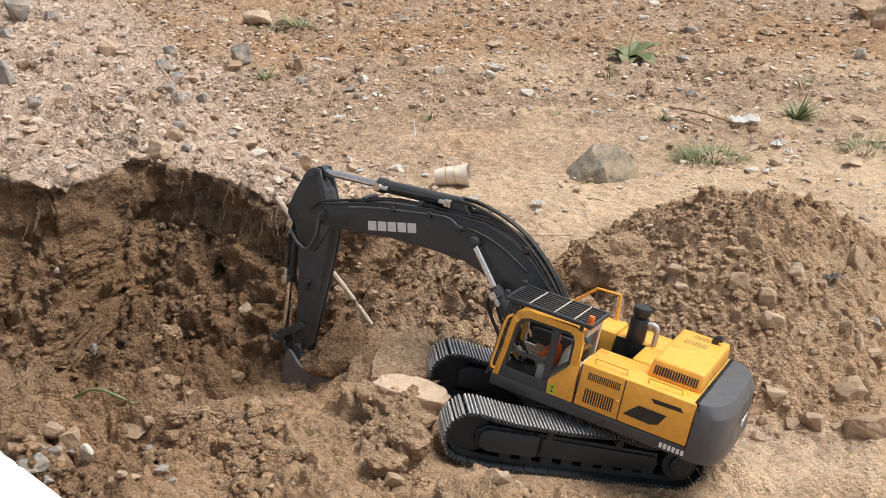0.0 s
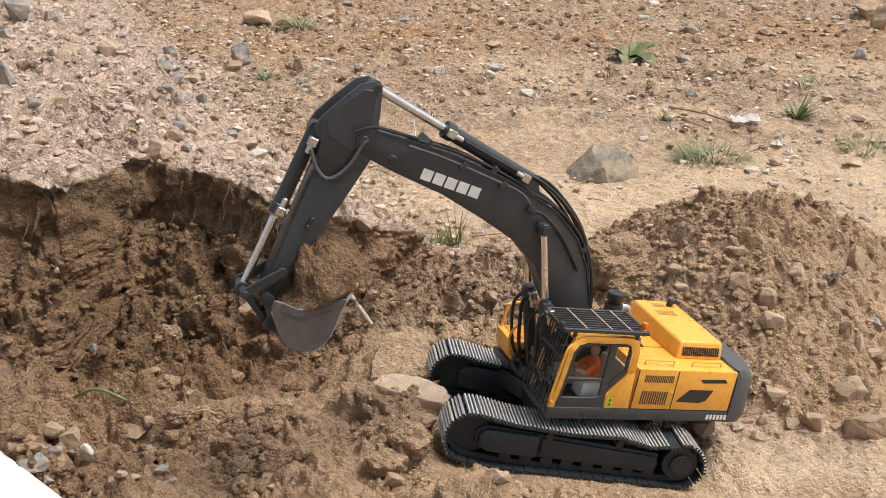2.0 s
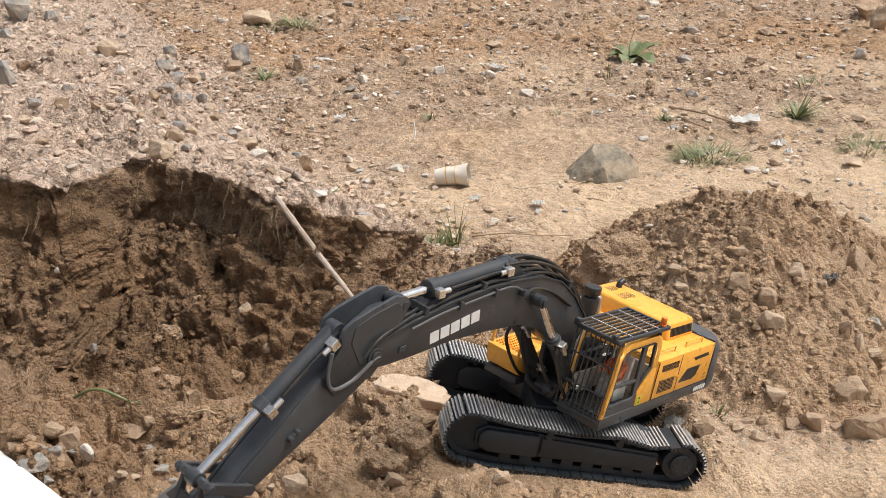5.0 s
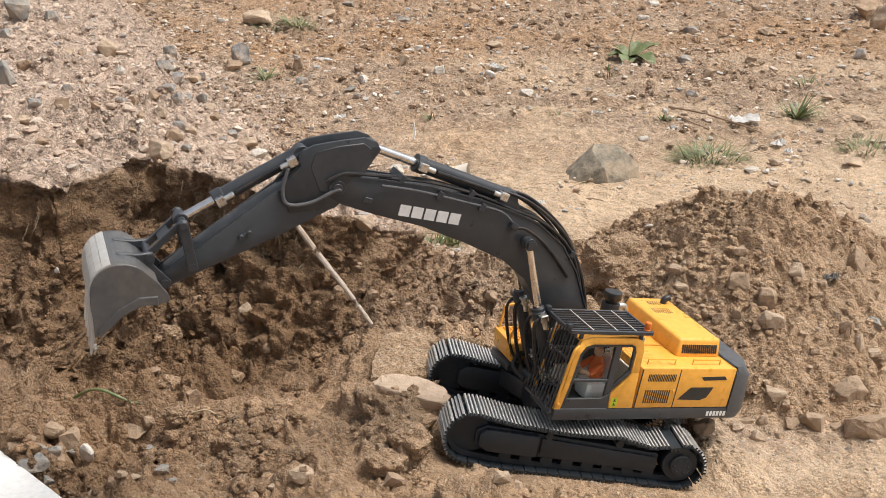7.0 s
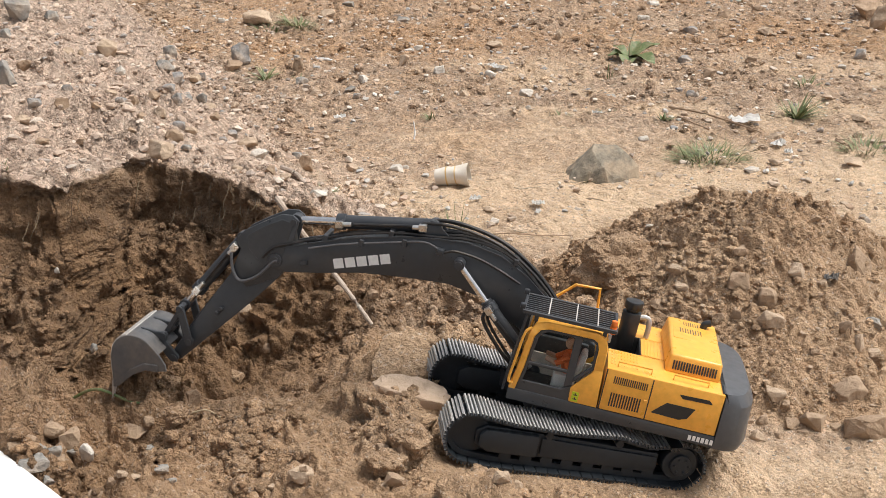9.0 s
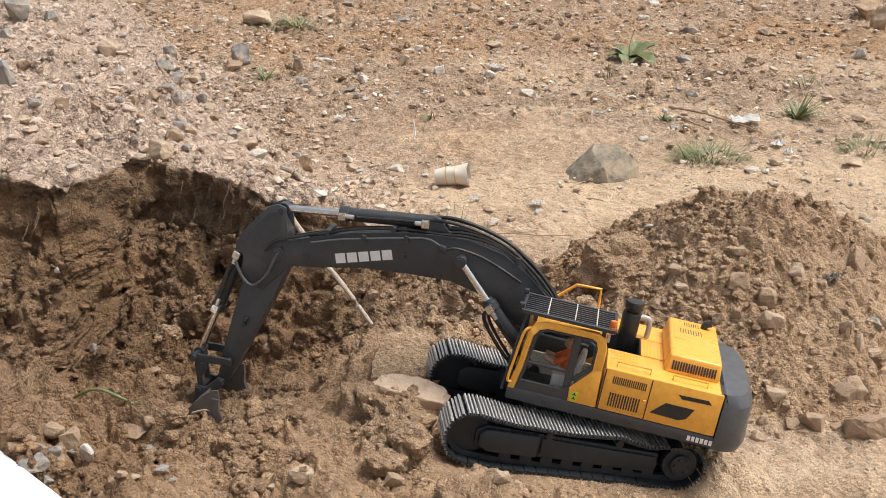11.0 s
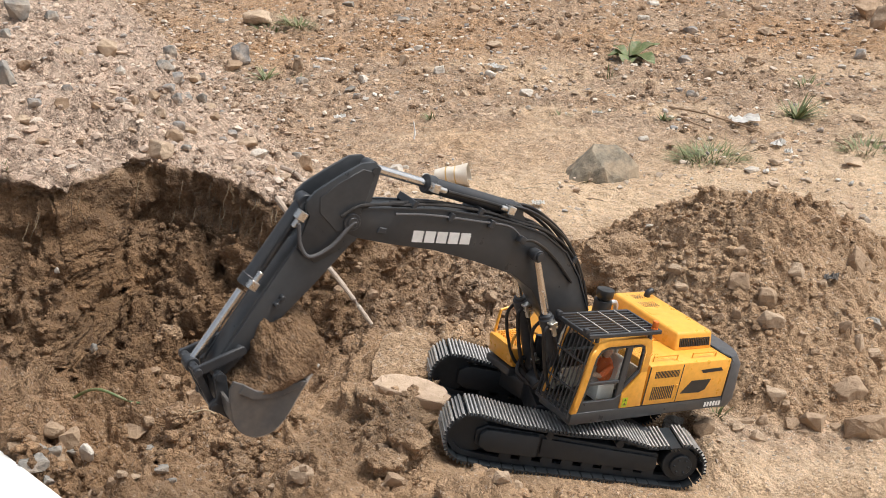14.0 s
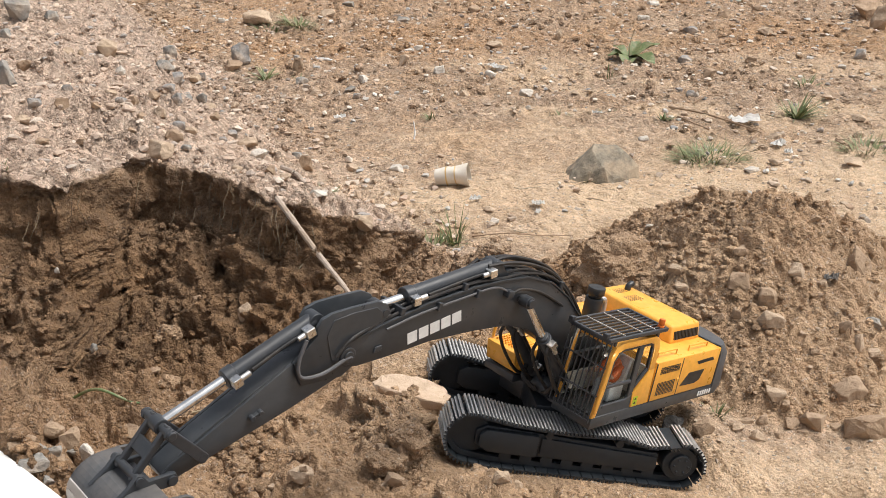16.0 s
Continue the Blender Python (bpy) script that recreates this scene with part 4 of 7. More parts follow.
def build_cab():
    y0, y1 = 0.50, 1.54
    outer = [(1.46, 1.47), (1.36, 2.03), (1.29, 2.76), (1.18, 3.00), (0.94, 3.08), (-0.10, 3.08), (-0.26, 2.99), (-0.33, 2.80), (-0.34, 2.28)]
    inner = [(1.32, 1.47), (1.22, 2.03), (1.15, 2.70), (1.06, 2.86), (0.90, 2.92), (0.00, 2.93), (-0.10, 2.88), (-0.15, 2.74), (-0.15, 2.28)]

    def arch(bm, ya, yb):
        for i in range(len(outer) - 1):
            prism(bm, [outer[i], outer[i + 1], inner[i + 1], inner[i]], ya, yb)
        bmesh.ops.remove_doubles(bm, verts=bm.verts, dist=0.0005)
        bm.verts.index_update()
        seen = {}
        for f in bm.faces:
            seen.setdefault(tuple(sorted(v.index for v in f.verts)), []).append(f)
        bmesh.ops.delete(bm, geom=[f for fs in seen.values() if len(fs) > 1 for f in fs], context="FACES_ONLY")

    def shell(bm):
        arch(bm, 1.44, y1)
    cab = part("cab", made(shell, 0.02, 2), YELLOW, digger, "yellow and grey operator cab with guard bars")

    part("inner_wall", made(lambda bm: [prism(bm, [(1.40, 1.5), (1.36, 2.0), (-0.33, 2.0), (-0.33, 1.5)], y0, y0 + 0.05), prism(bm, [(1.29, 2.8), (1.2, 3.02), (-0.3, 3.02), (-0.33, 2.8)], y0, y0 + 0.05), box(bm, -0.33, -0.2, y0, y0 + 0.05, 2.0, 2.8), box(bm, 1.22, 1.33, y0, y0 + 0.05, 2.0, 2.8)]), INTERIOR, cab)
    part("cab_floor", made(lambda bm: box(bm, -0.33, 1.42, y0, 1.44, 1.48, 1.54)), BLACK, cab)
    part("rear_wall", made(lambda bm: [box(bm, -0.34, -0.28, y0, 1.44, 1.5, 2.28), box(bm, -0.34, -0.28, y0, 0.60, 2.28, 3.0), box(bm, -0.34, -0.28, y0, 1.44, 2.9, 3.04)], 0.01, 1), INTERIOR, cab)
    part("cab_roof", made(lambda bm: prism(bm, [(1.18, 2.99), (0.94, 3.07), (-0.10, 3.07), (-0.30, 2.98), (-0.30, 2.93), (1.16, 2.93)], y0, 1.45), 0.02), YELLOW, cab, "yellow cab roof")
    part("rear_panel", made(lambda bm: prism(bm, [(-0.38, 1.5), (0.20, 1.5), (0.22, 1.80), (-0.13, 2.22), (-0.16, 2.30), (-0.345, 2.30)], 1.46, y1 + 0.002), 0.015), YELLOW, cab, "yellow lower cab panel")
    part("warning_sticker", made(lambda bm: box(bm, 0.02, 0.16, y1 + 0.002, y1 + 0.006, 1.53, 1.74)), LIME, cab, "lime warning sticker")
    for z in (1.57, 1.66):
        part("sticker_mark", made(lambda bm: [box(bm, 0.05, 0.13, y1 + 0.006, y1 + 0.008, z, z + 0.018), box(bm, 0.075, 0.105, y1 + 0.006, y1 + 0.008, z + 0.018, z + 0.05)]), BLACK, cab, "black mark on the sticker")

    def door(bm):
        a, b = 1.455, 1.52
        prism(bm, [(1.32, 1.47), (1.27, 1.72), (0.42, 1.72), (0.20, 1.84), (0.20, 1.47)], a, b)
        prism(bm, [(1.32, 1.47), (1.25, 1.47), (1.15, 2.02), (1.08, 2.68), (1.15, 2.70), (1.22, 2.03)], a, b)
        prism(bm, [(1.15, 2.70), (1.08, 2.68), (1.01, 2.80), (0.88, 2.86), (0.32, 2.87), (0.32, 2.92), (0.90, 2.92), (1.06, 2.86)], a, b)
        prism(bm, [(0.36, 1.76), (0.20, 1.86), (0.20, 2.92), (0.36, 2.92)], a, b)
        prism(bm, [(1.17, 2.08), (0.36, 2.08), (0.36, 2.15), (1.16, 2.15)], a, b)
    part("cab_door", made(door, 0.012, 1), GREY, cab, "dark grey glazed cab door")
    part("rear_window_frame", made(lambda bm: [prism(bm, [(0.20, 2.92), (0.20, 2.86), (-0.02, 2.87), (-0.09, 2.82), (-0.15, 2.84), (-0.08, 2.93)], 1.455, 1.52), prism(bm, [(-0.15, 2.84), (-0.09, 2.82), (-0.10, 2.34), (-0.15, 2.28)], 1.455, 1.52), prism(bm, [(-0.15, 2.28), (-0.10, 2.34), (0.20, 2.02), (0.20, 1.92)], 1.455, 1.52)], 0.01, 1), GREY, cab)
    for nm, pts in (("door_window", [(1.20, 1.70), (1.07, 2.70), (0.88, 2.88), (0.34, 2.88), (0.34, 1.74)]), ("rear_side_window", [(0.22, 1.98), (0.22, 2.88), (0.0, 2.88), (-0.11, 2.80), (-0.11, 2.34)])):
        part(nm, made(lambda bm: prism(bm, pts, 1.478, 1.486)), GLASS, cab, "clear slightly dusty pane").visible_shadow = False
    part("front_window", made(lambda bm: prism(bm, [(1.40, 1.56), (1.41, 1.56), (1.22, 2.96), (1.21, 2.96)], y0 + 0.05, 1.42)), GLASS, cab).visible_shadow = False
    part("rear_window", made(lambda bm: box(bm, -0.315, -0.305, 0.60, 1.44, 2.28, 2.9)), GLASS, cab).visible_shadow = False
    for y in (0.50, 1.44):
        part("front_pillar", made(lambda bm: prism(bm, [(1.44, 1.5), (1.36, 2.03), (1.28, 2.78), (1.18, 2.96), (1.10, 2.94), (1.20, 2.76), (1.28, 2.03), (1.34, 1.5)], y, y + 0.07), 0.01, 1), YELLOW, cab)
    part("grab_rail", made(lambda bm: tube(bm, [(1.40, 1.56, 1.62), (1.48, 1.60, 1.70), (1.44, 1.60, 2.1), (1.36, 1.60, 2.75), (1.24, 1.57, 2.90)], 0.03, 8)), YELLOW, cab, "yellow grab rail beside the door")
    # guards
    gx = lambda z: 1.56 - (z - 1.5) * 0.11
    for y in [0.50 + 0.1155 * k for k in range(10)]:
        part("front_guard_bar", made(lambda bm: tube(bm, [(gx(1.45), y, 1.45), (gx(2.3), y, 2.3), (gx(3.12), y, 3.12)], 0.017, 6, False)), CHARCOAL, cab)
    for z in (1.45, 2.0, 2.6, 3.12):
        part("front_guard_rail", made(lambda bm: box(bm, gx(z) - 0.03, gx(z) + 0.02, 0.48, 1.56, z - (0.03 if z in (1.45, 3.12) else 0.011), z + (0.03 if z in (1.45, 3.12) else 0.011))), CHARCOAL, cab)

    def roof_frame(bm):
        for y in (0.48, 1.54):
            box(bm, -0.42, 1.50, y - 0.03, y + 0.03, 3.15, 3.23)
        for x in (-0.40, 1.48):
            box(bm, x - 0.03, x + 0.03, 0.48, 1.54, 3.15, 3.23)
        for x in (-0.2, 1.2):
            for y in (0.52, 1.48):
                box(bm, x - 0.04, x + 0.04, y - 0.03, y + 0.03, 3.02, 3.18)
    part("roof_guard_frame", made(roof_frame, 0.01, 1), CHARCOAL, cab, "charcoal roof guard frame")
    for y in [0.60 + 0.118 * k for k in range(8)]:
        part("roof_guard_bar", made(lambda bm: box(bm, -0.38, 1.46, y - 0.02, y + 0.02, 3.17, 3.215)), CHARCOAL, cab)
    # the pale colour of these cross bars stands for white highlights
    for x in (-0.02, 0.42, 0.98):
        part("roof_guard_crossbar", made(lambda bm: box(bm, x - 0.012, x + 0.012, 0.50, 1.52, 3.215, 3.235)), WORN_AND_GLINT, cab, "charcoal guard's cross bar, coloured bright as a highlight")
    for y in (0.56, 1.46):
        part("work_lamp", made(lambda bm: box(bm, 1.46, 1.57, y - 0.06, y + 0.06, 3.22, 3.33), 0.02), CHARCOAL, cab, "small dark work lamp")
    part("beacon", made(lambda bm: [rod(bm, (-0.34, 1.42, 3.1), (-0.34, 1.42, 3.24), 0.075, 14), rod(bm, (-0.34, 1.42, 3.24), (-0.34, 1.42, 3.38), 0.065, 14)], 0.015), ORANGE, cab, "orange beacon")

    def seat(bm):
        box(bm, 0.15, 0.62, 0.78, 1.24, 1.54, 1.90)
        prism(bm, [(0.10, 1.85), (0.24, 1.85), (0.12, 2.45), (0.0, 2.45)], 0.80, 1.22)
    part("seat", made(seat, 0.05, 2), SEAT, cab, "pale grey operator seat")
    return cab


cab = build_cab()


def build_doll():
    bm = bmesh.new()

    def ball(c, r):
        bmesh.ops.create_uvsphere(bm, u_segments=14, v_segments=9, radius=1.0, matrix=Matrix.Translation(c) @ Matrix.Diagonal((*r, 1)))
    ball((0.36, 1.03, 2.16), (0.15, 0.19, 0.30))
    rod(bm, (0.36, 1.20, 2.32), (0.62, 1.22, 2.12), 0.065, 10)
    rod(bm, (0.36, 0.86, 2.32), (0.62, 0.84, 2.12), 0.065, 10)
    cloth = len(bm.faces)
    ball((0.40, 1.03, 2.55), (0.105, 0.095, 0.125))
    rod(bm, (0.62, 1.22, 2.12), (0.84, 1.18, 2.18), 0.05, 10)
    rod(bm, (0.62, 0.84, 2.12), (0.84, 0.88, 2.18), 0.05, 10)
    for i, f in enumerate(bm.faces):
        f.material_index = 0 if i < cloth else 1
    return tagged(part("doll", bm, [DOLL_O, DOLL_S]), "small plain orange doll seated inside the cab", "doll")


doll = build_doll()

# -- boom, arm, bucket --
FOOT = (0.066, 2.16)
BOOM_L, ARM_L, BOOM_W, ARM_W = 6.98, 3.46, 0.28, 0.24
BOOM_CYL, ARM_CYL, BUCKET_CYL = (3.04, 1.16), (3.78, 1.68), (0.27, 0.83)
CYL_BASE, ARM_NOSE = (1.02, 1.56), (-0.93, 0.30)
LINK_PIVOT, LINK_A, LINK_B, BUCKET_EAR = (2.90, 0.02), 0.80, 0.80, (-0.06, 0.56)


def build_boom():
    top = [(-0.20, 0.18), (0.84, 0.72), (1.58, 1.22), (2.22, 1.50), (2.99, 1.58), (3.65, 1.48), (4.39, 1.31), (5.43, 0.97), (6.38, 0.55), (6.92, 0.28)]
    low = [(7.10, 0.16), (7.16, 0.0), (7.10, -0.14), (6.95, -0.22), (6.69, -0.20), (6.05, -0.03), (5.12, 0.26), (4.10, 0.46), (3.17, 0.59), (2.49, 0.51), (1.85, 0.22), (1.0, -0.10), (0.0, -0.26), (-0.24, -0.05)]

    def body(bm):
        prism(bm, top + low, -BOOM_W, BOOM_W)
        prism(bm, [(3.30, 1.50), (4.15, 1.34), (4.0, 1.62), (3.86, 1.82), (3.70, 1.82), (3.60, 1.70)], -0.16, -0.10)
        prism(bm, [(3.30, 1.50), (4.15, 1.34), (4.0, 1.62), (3.86, 1.82), (3.70, 1.82), (3.60, 1.70)], 0.10, 0.16)
    b = part("boom", made(body, 0.018, 2), GREY, digger, "dark grey welded boom with white lettering bars")

    for sy in (-1, 1):
        line = top[1:]
        part("boom_flange", made(lambda bm: prism(bm, line + [(x, z + 0.03) for x, z in line[::-1]], sy * BOOM_W - 0.025, sy * BOOM_W + 0.025)), GREY, b)
    part("arm_pin", made(lambda bm: [rod(bm, (6.98, -0.36, 0), (6.98, 0.36, 0), 0.10, 18), rod(bm, (6.98, 0.27, 0), (6.98, 0.33, 0), 0.16, 20)], 0.01, 1), CHARCOAL, b)
    part("boom_pin", made(lambda bm: rod(bm, (*[BOOM_CYL[0], -0.62, BOOM_CYL[1]],), (BOOM_CYL[0], 0.62, BOOM_CYL[1]), 0.085, 16)), CHARCOAL, b)
    part("hose_block", made(lambda bm: box(bm, 3.42, 3.58, BOOM_W, BOOM_W + 0.16, 1.20, 1.34), 0.02), CHARCOAL, b)
    part("bracket", made(lambda bm: prism(bm, [(6.25, 0.10), (6.42, 0.04), (6.42, 0.16), (6.28, 0.20)], BOOM_W, BOOM_W + 0.03), 0.01, 1), CHARCOAL, b)
    # hoses over the back of the boom
    for k, y in enumerate((-0.20, -0.08, 0.10, 0.22)):
        line = [(x, y + 0.02 * math.sin(3 * x + k), z + 0.07 + 0.03 * math.sin(2.2 * x + k)) for x, z in top[1:9]]
        line[0] = (0.7, y, 0.55)
        if k < 2:
            line = line[:6] + [(4.0, y, 1.72)]
        part("hydraulic_hose", made(lambda bm: tube(bm, line, 0.032, 7)), RUBBER, b)
    for x, z in ((1.9, 1.42), (4.62, 1.27), (6.0, 0.76)):
        part("hose_clamp", made(lambda bm: box(bm, x - 0.05, x + 0.05, -0.30, 0.30, z - 0.02, z + 0.12), 0.01, 1), CHARCOAL, b)
    part("hydraulic_hose", made(lambda bm: tube(bm, [(3.45, BOOM_W + 0.10, 1.26), (3.2, BOOM_W + 0.07, 1.36), (2.7, BOOM_W + 0.04, 1.34), (2.2, BOOM_W + 0.03, 1.22), (1.7, BOOM_W + 0.03, 1.05)], 0.03, 7)), RUBBER, b)
    for y, up in ((0.20, 0.16), (0.06, 0.22), (-0.10, 0.18), (-0.22, 0.12)):
        part("hydraulic_hose", made(lambda bm: tube(bm, [(4.02, y * 0.6, 1.70), (3.55, y, 1.66 + up), (2.9, y, 1.66 + up), (2.2, y, 1.52 + up), (1.5, y, 1.16 + up), (0.95, y, 0.80 + up * 0.6), (0.55, y, 0.46)], 0.036, 7)), RUBBER, b, "black hose bowed over the boom's back")
    part("hydraulic_hose", made(lambda bm: tube(bm, [(3.5, BOOM_W + 0.09, 1.30), (3.9, BOOM_W + 0.05, 1.36), (4.6, BOOM_W + 0.04, 1.14), (5.6, BOOM_W + 0.04, 0.80), (6.3, BOOM_W + 0.05, 0.50)], 0.022, 6)), HOSE_GREY, b, "thin pipe along the boom's edge")
    for x, z in ((4.3, 1.20), (5.2, 0.93)):
        part("pipe_clip", made(lambda bm: box(bm, x - 0.05, x + 0.05, BOOM_W, BOOM_W + 0.09, z - 0.06, z + 0.10), 0.012, 1), CHARCOAL, b)
    part("hydraulic_hose", made(lambda bm: tube(bm, [(6.2, 0.22, 0.72), (6.7, 0.28, 0.48), (7.05, 0.34, 0.30), (7.25, 0.34, 0.0)], 0.032, 7)), RUBBER, b)
    # five white blocks stand for the maker's lettering
    ox, oz, ux, uz = 5.74, 0.40, -0.925, 0.375
    for k in range(5):
        a = 0.005 + k * 0.262
        w = 0.22
        def at(s, h):
            return (ox + ux * s - 0.375 * h, oz + uz * s - 0.925 * h)
        part("lettering_bar", made(lambda bm: prism(bm, [at(a, 0), at(a + w, 0), at(a + w, 0.22), at(a, 0.22)], BOOM_W, BOOM_W + 0.006)), WHITE, b, "plain white block where lettering stands")
    return b


boom = build_boom()


def build_arm():
    nose = [(-1.04, 0.24), (-1.03, 0.42), (-0.86, 0.60), (-0.40, 0.78), (0.02, 0.92), (0.24, 0.93), (0.36, 0.84), (0.40, 0.70)]
    low = [(0.95, 0.48), (1.78, 0.39), (2.71, 0.27), (3.38, 0.13), (3.54, 0.06), (3.54, -0.08), (3.42, -0.14), (2.35, -0.22), (1.25, -0.30), (0.21, -0.33), (-0.10, -0.27), (-0.26, -0.14), (-0.55, -0.02)]

    def body(bm):
        prism(bm, [(-0.80, 0.30), (-0.55, 0.45), (0.35, 0.55)] + low, -ARM_W + 0.05, ARM_W - 0.05)
        for sy in (-1, 1):
            prism(bm, nose + low[:1] + [(0.95, 0.0), (0.21, -0.33), (-0.10, -0.27), (-0.26, -0.14), (-0.55, -0.02)], sy * ARM_W - 0.035, sy * ARM_W + 0.035)
            prism(bm, [(0.95, 0.48), (3.38, 0.13), (3.54, 0.06), (3.54, -0.08), (3.42, -0.14), (2.35, -0.22), (1.25, -0.30), (0.21, -0.33), (0.95, 0.0)], sy * ARM_W - 0.06, sy * ARM_W + 0.0)
    a = part("dipper_arm", made(body, 0.015, 2), GREY, digger, "dark grey dipper arm with rounded nose plates")

    def plate(bm):
        prism(bm, [(-0.92, 0.28), (-0.80, 0.52), (-0.35, 0.70), (0.05, 0.80), (0.25, 0.60), (0.3, 0.1), (0.0, -0.12), (-0.45, 0.06)], ARM_W + 0.035, ARM_W + 0.05)
    part("cover_plate", made(plate, 0.01, 1), GREY, a)
    part("nose_pin", made(lambda bm: rod(bm, (-0.93, -0.30, 0.30), (-0.93, 0.30, 0.30), 0.07, 14)), CHARCOAL, a)
    part("link_pin", made(lambda bm: rod(bm, (LINK_PIVOT[0], -0.40, LINK_PIVOT[1]), (LINK_PIVOT[0], 0.40, LINK_PIVOT[1]), 0.07, 14)), CHARCOAL, a)
    part("bucket_pin", made(lambda bm: rod(bm, (ARM_L, -0.42, 0), (ARM_L, 0.42, 0), 0.08, 16)), CHARCOAL, a)
    part("hydraulic_hose", made(lambda bm: tube(bm, [(-0.05, 0.34, -0.05), (0.05, 0.34, 0.0), (0.55, 0.34, 0.02), (0.92, 0.33, 0.20), (0.88, 0.31, 0.48), (0.62, 0.30, 0.78)], 0.035, 8)), HOSE_GREY, a, "looped grey hydraulic hose")
    part("lug", made(lambda bm: [box(bm, 1.72, 1.95, ARM_W, ARM_W + 0.08, 0.02, 0.08), rod(bm, (1.76, ARM_W, 0.05), (1.76, ARM_W + 0.1, 0.05), 0.05, 10), rod(bm, (1.92, ARM_W, 0.05), (1.92, ARM_W + 0.1, 0.05), 0.05, 10)], 0.01, 1), CHARCOAL, a)
    return a


arm = build_arm()


def build_bucket():
    back = curve_through([(0.02, 0, 0.28), (0.14, 0, 0.72), (0.40, 0, 0.96), (0.68, 0, 1.0), (0.92, 0, 0.89), (1.12, 0, 0.62), (1.27, 0, 0.31), (1.42, 0, 0.05)], 4)
    bw = 0.82

    def offset(line, d):
        out = []
        for i, p in enumerate(line):
            t = (line[min(i + 1, len(line) - 1)] - line[max(i - 1, 0)]).normalized()
            out.append(Vector((p.x + t.z * d, 0, p.z - t.x * d)))
        return out
    skin = offset(back, 0.05)

    def shell(bm):
        n = len(back)
        for i in range(n - 1):
            add_poly(bm, [(back[i].x, -bw, back[i].z), (back[i + 1].x, -bw, back[i + 1].z), (skin[i + 1].x, -bw, skin[i + 1].z), (skin[i].x, -bw, skin[i].z)],
                     [(back[i].x, bw, back[i].z), (back[i + 1].x, bw, back[i + 1].z), (skin[i + 1].x, bw, skin[i + 1].z), (skin[i].x, bw, skin[i].z)], False)
        bmesh.ops.remove_doubles(bm, verts=bm.verts, dist=0.0005)
    bk = part("bucket", made(shell), BUCKET, digger, "worn dark steel digging bucket with teeth")
    for sy in (-1, 1):
        pts = [(p.x, p.z) for p in back] + [(1.22, 0.03), (0.80, 0.13), (0.48, 0.10), (0.24, -0.06), (0.06, -0.14), (0.0, 0.0)]
        part("side_plate", made(lambda bm: prism(bm, pts, sy * bw - 0.03, sy * bw + 0.03), 0.01, 1), BUCKET, bk)
        part("side_cutter", made(lambda bm: prism(bm, [(0.24, -0.06), (0.48, 0.09), (0.80, 0.12), (1.33, 0.01), (1.29, 0.14), (0.80, 0.26), (0.42, 0.24), (0.16, 0.08)], sy * (bw + 0.045) - 0.018, sy * (bw + 0.045) + 0.018), 0.008, 1), BUCKET, bk, "dark steel side cutter")
    outside = offset(back, -0.022)
    n = len(back)
    i0 = 9
    for i in range(i0, n - 2, 2):
        j = min(i + 2, n - 1)
        def strip(bm):
            ring = [(back[i].x, back[i].z), (back[i + 1].x, back[i + 1].z), (back[j].x * 0.985 + back[j - 1].x * 0.015, back[j].z * 0.985 + back[j - 1].z * 0.015)]
            outr = [(outside[i].x * 0.9 + outside[i + 1].x * 0.1, outside[i].z * 0.9 + outside[i + 1].z * 0.1), (outside[i + 1].x, outside[i + 1].z), (outside[j].x * 0.9 + outside[j - 1].x * 0.1, outside[j].z * 0.9 + outside[j - 1].z * 0.1)]
            prism(bm, ring + outr[::-1], -bw, bw)
        part("wear_plate", made(strip), WORN_AND_GLINT, bk, "scraped bright wear plate")
    for k in range(5):
        y = -bw + 0.09 + k * (2 * bw - 0.18) / 4
        def tooth(bm):
            add_poly(bm, [(1.25, y - 0.09, 0.37), (1.25, y + 0.09, 0.37), (1.33, y + 0.09, 0.13), (1.33, y - 0.09, 0.13)],
                     [(1.67, y - 0.045, -0.19), (1.67, y + 0.045, -0.19), (1.64, y + 0.045, -0.21), (1.64, y - 0.045, -0.21)])
        part("bucket_tooth", made(tooth, 0.012, 1), WORN_AND_GLINT, bk, "scraped pointed tooth")
    for sy in (-1, 1):
        part("hinge_ear", made(lambda bm: prism(bm, [(-0.12, -0.04), (0.0, -0.12), (0.12, 0.0), (0.20, 0.50), (0.34, 0.96), (0.06, 0.72), (-0.16, 0.60), (-0.14, 0.50), (-0.04, 0.40)], sy * 0.34 - 0.04, sy * 0.34 + 0.04), 0.012, 1), GREY, bk)
    part("cross_tube", made(lambda bm: rod(bm, (BUCKET_EAR[0], -0.42, BUCKET_EAR[1]), (BUCKET_EAR[0], 0.42, BUCKET_EAR[1]), 0.07, 14)), CHARCOAL, bk)
    return bk


bucket = build_bucket()


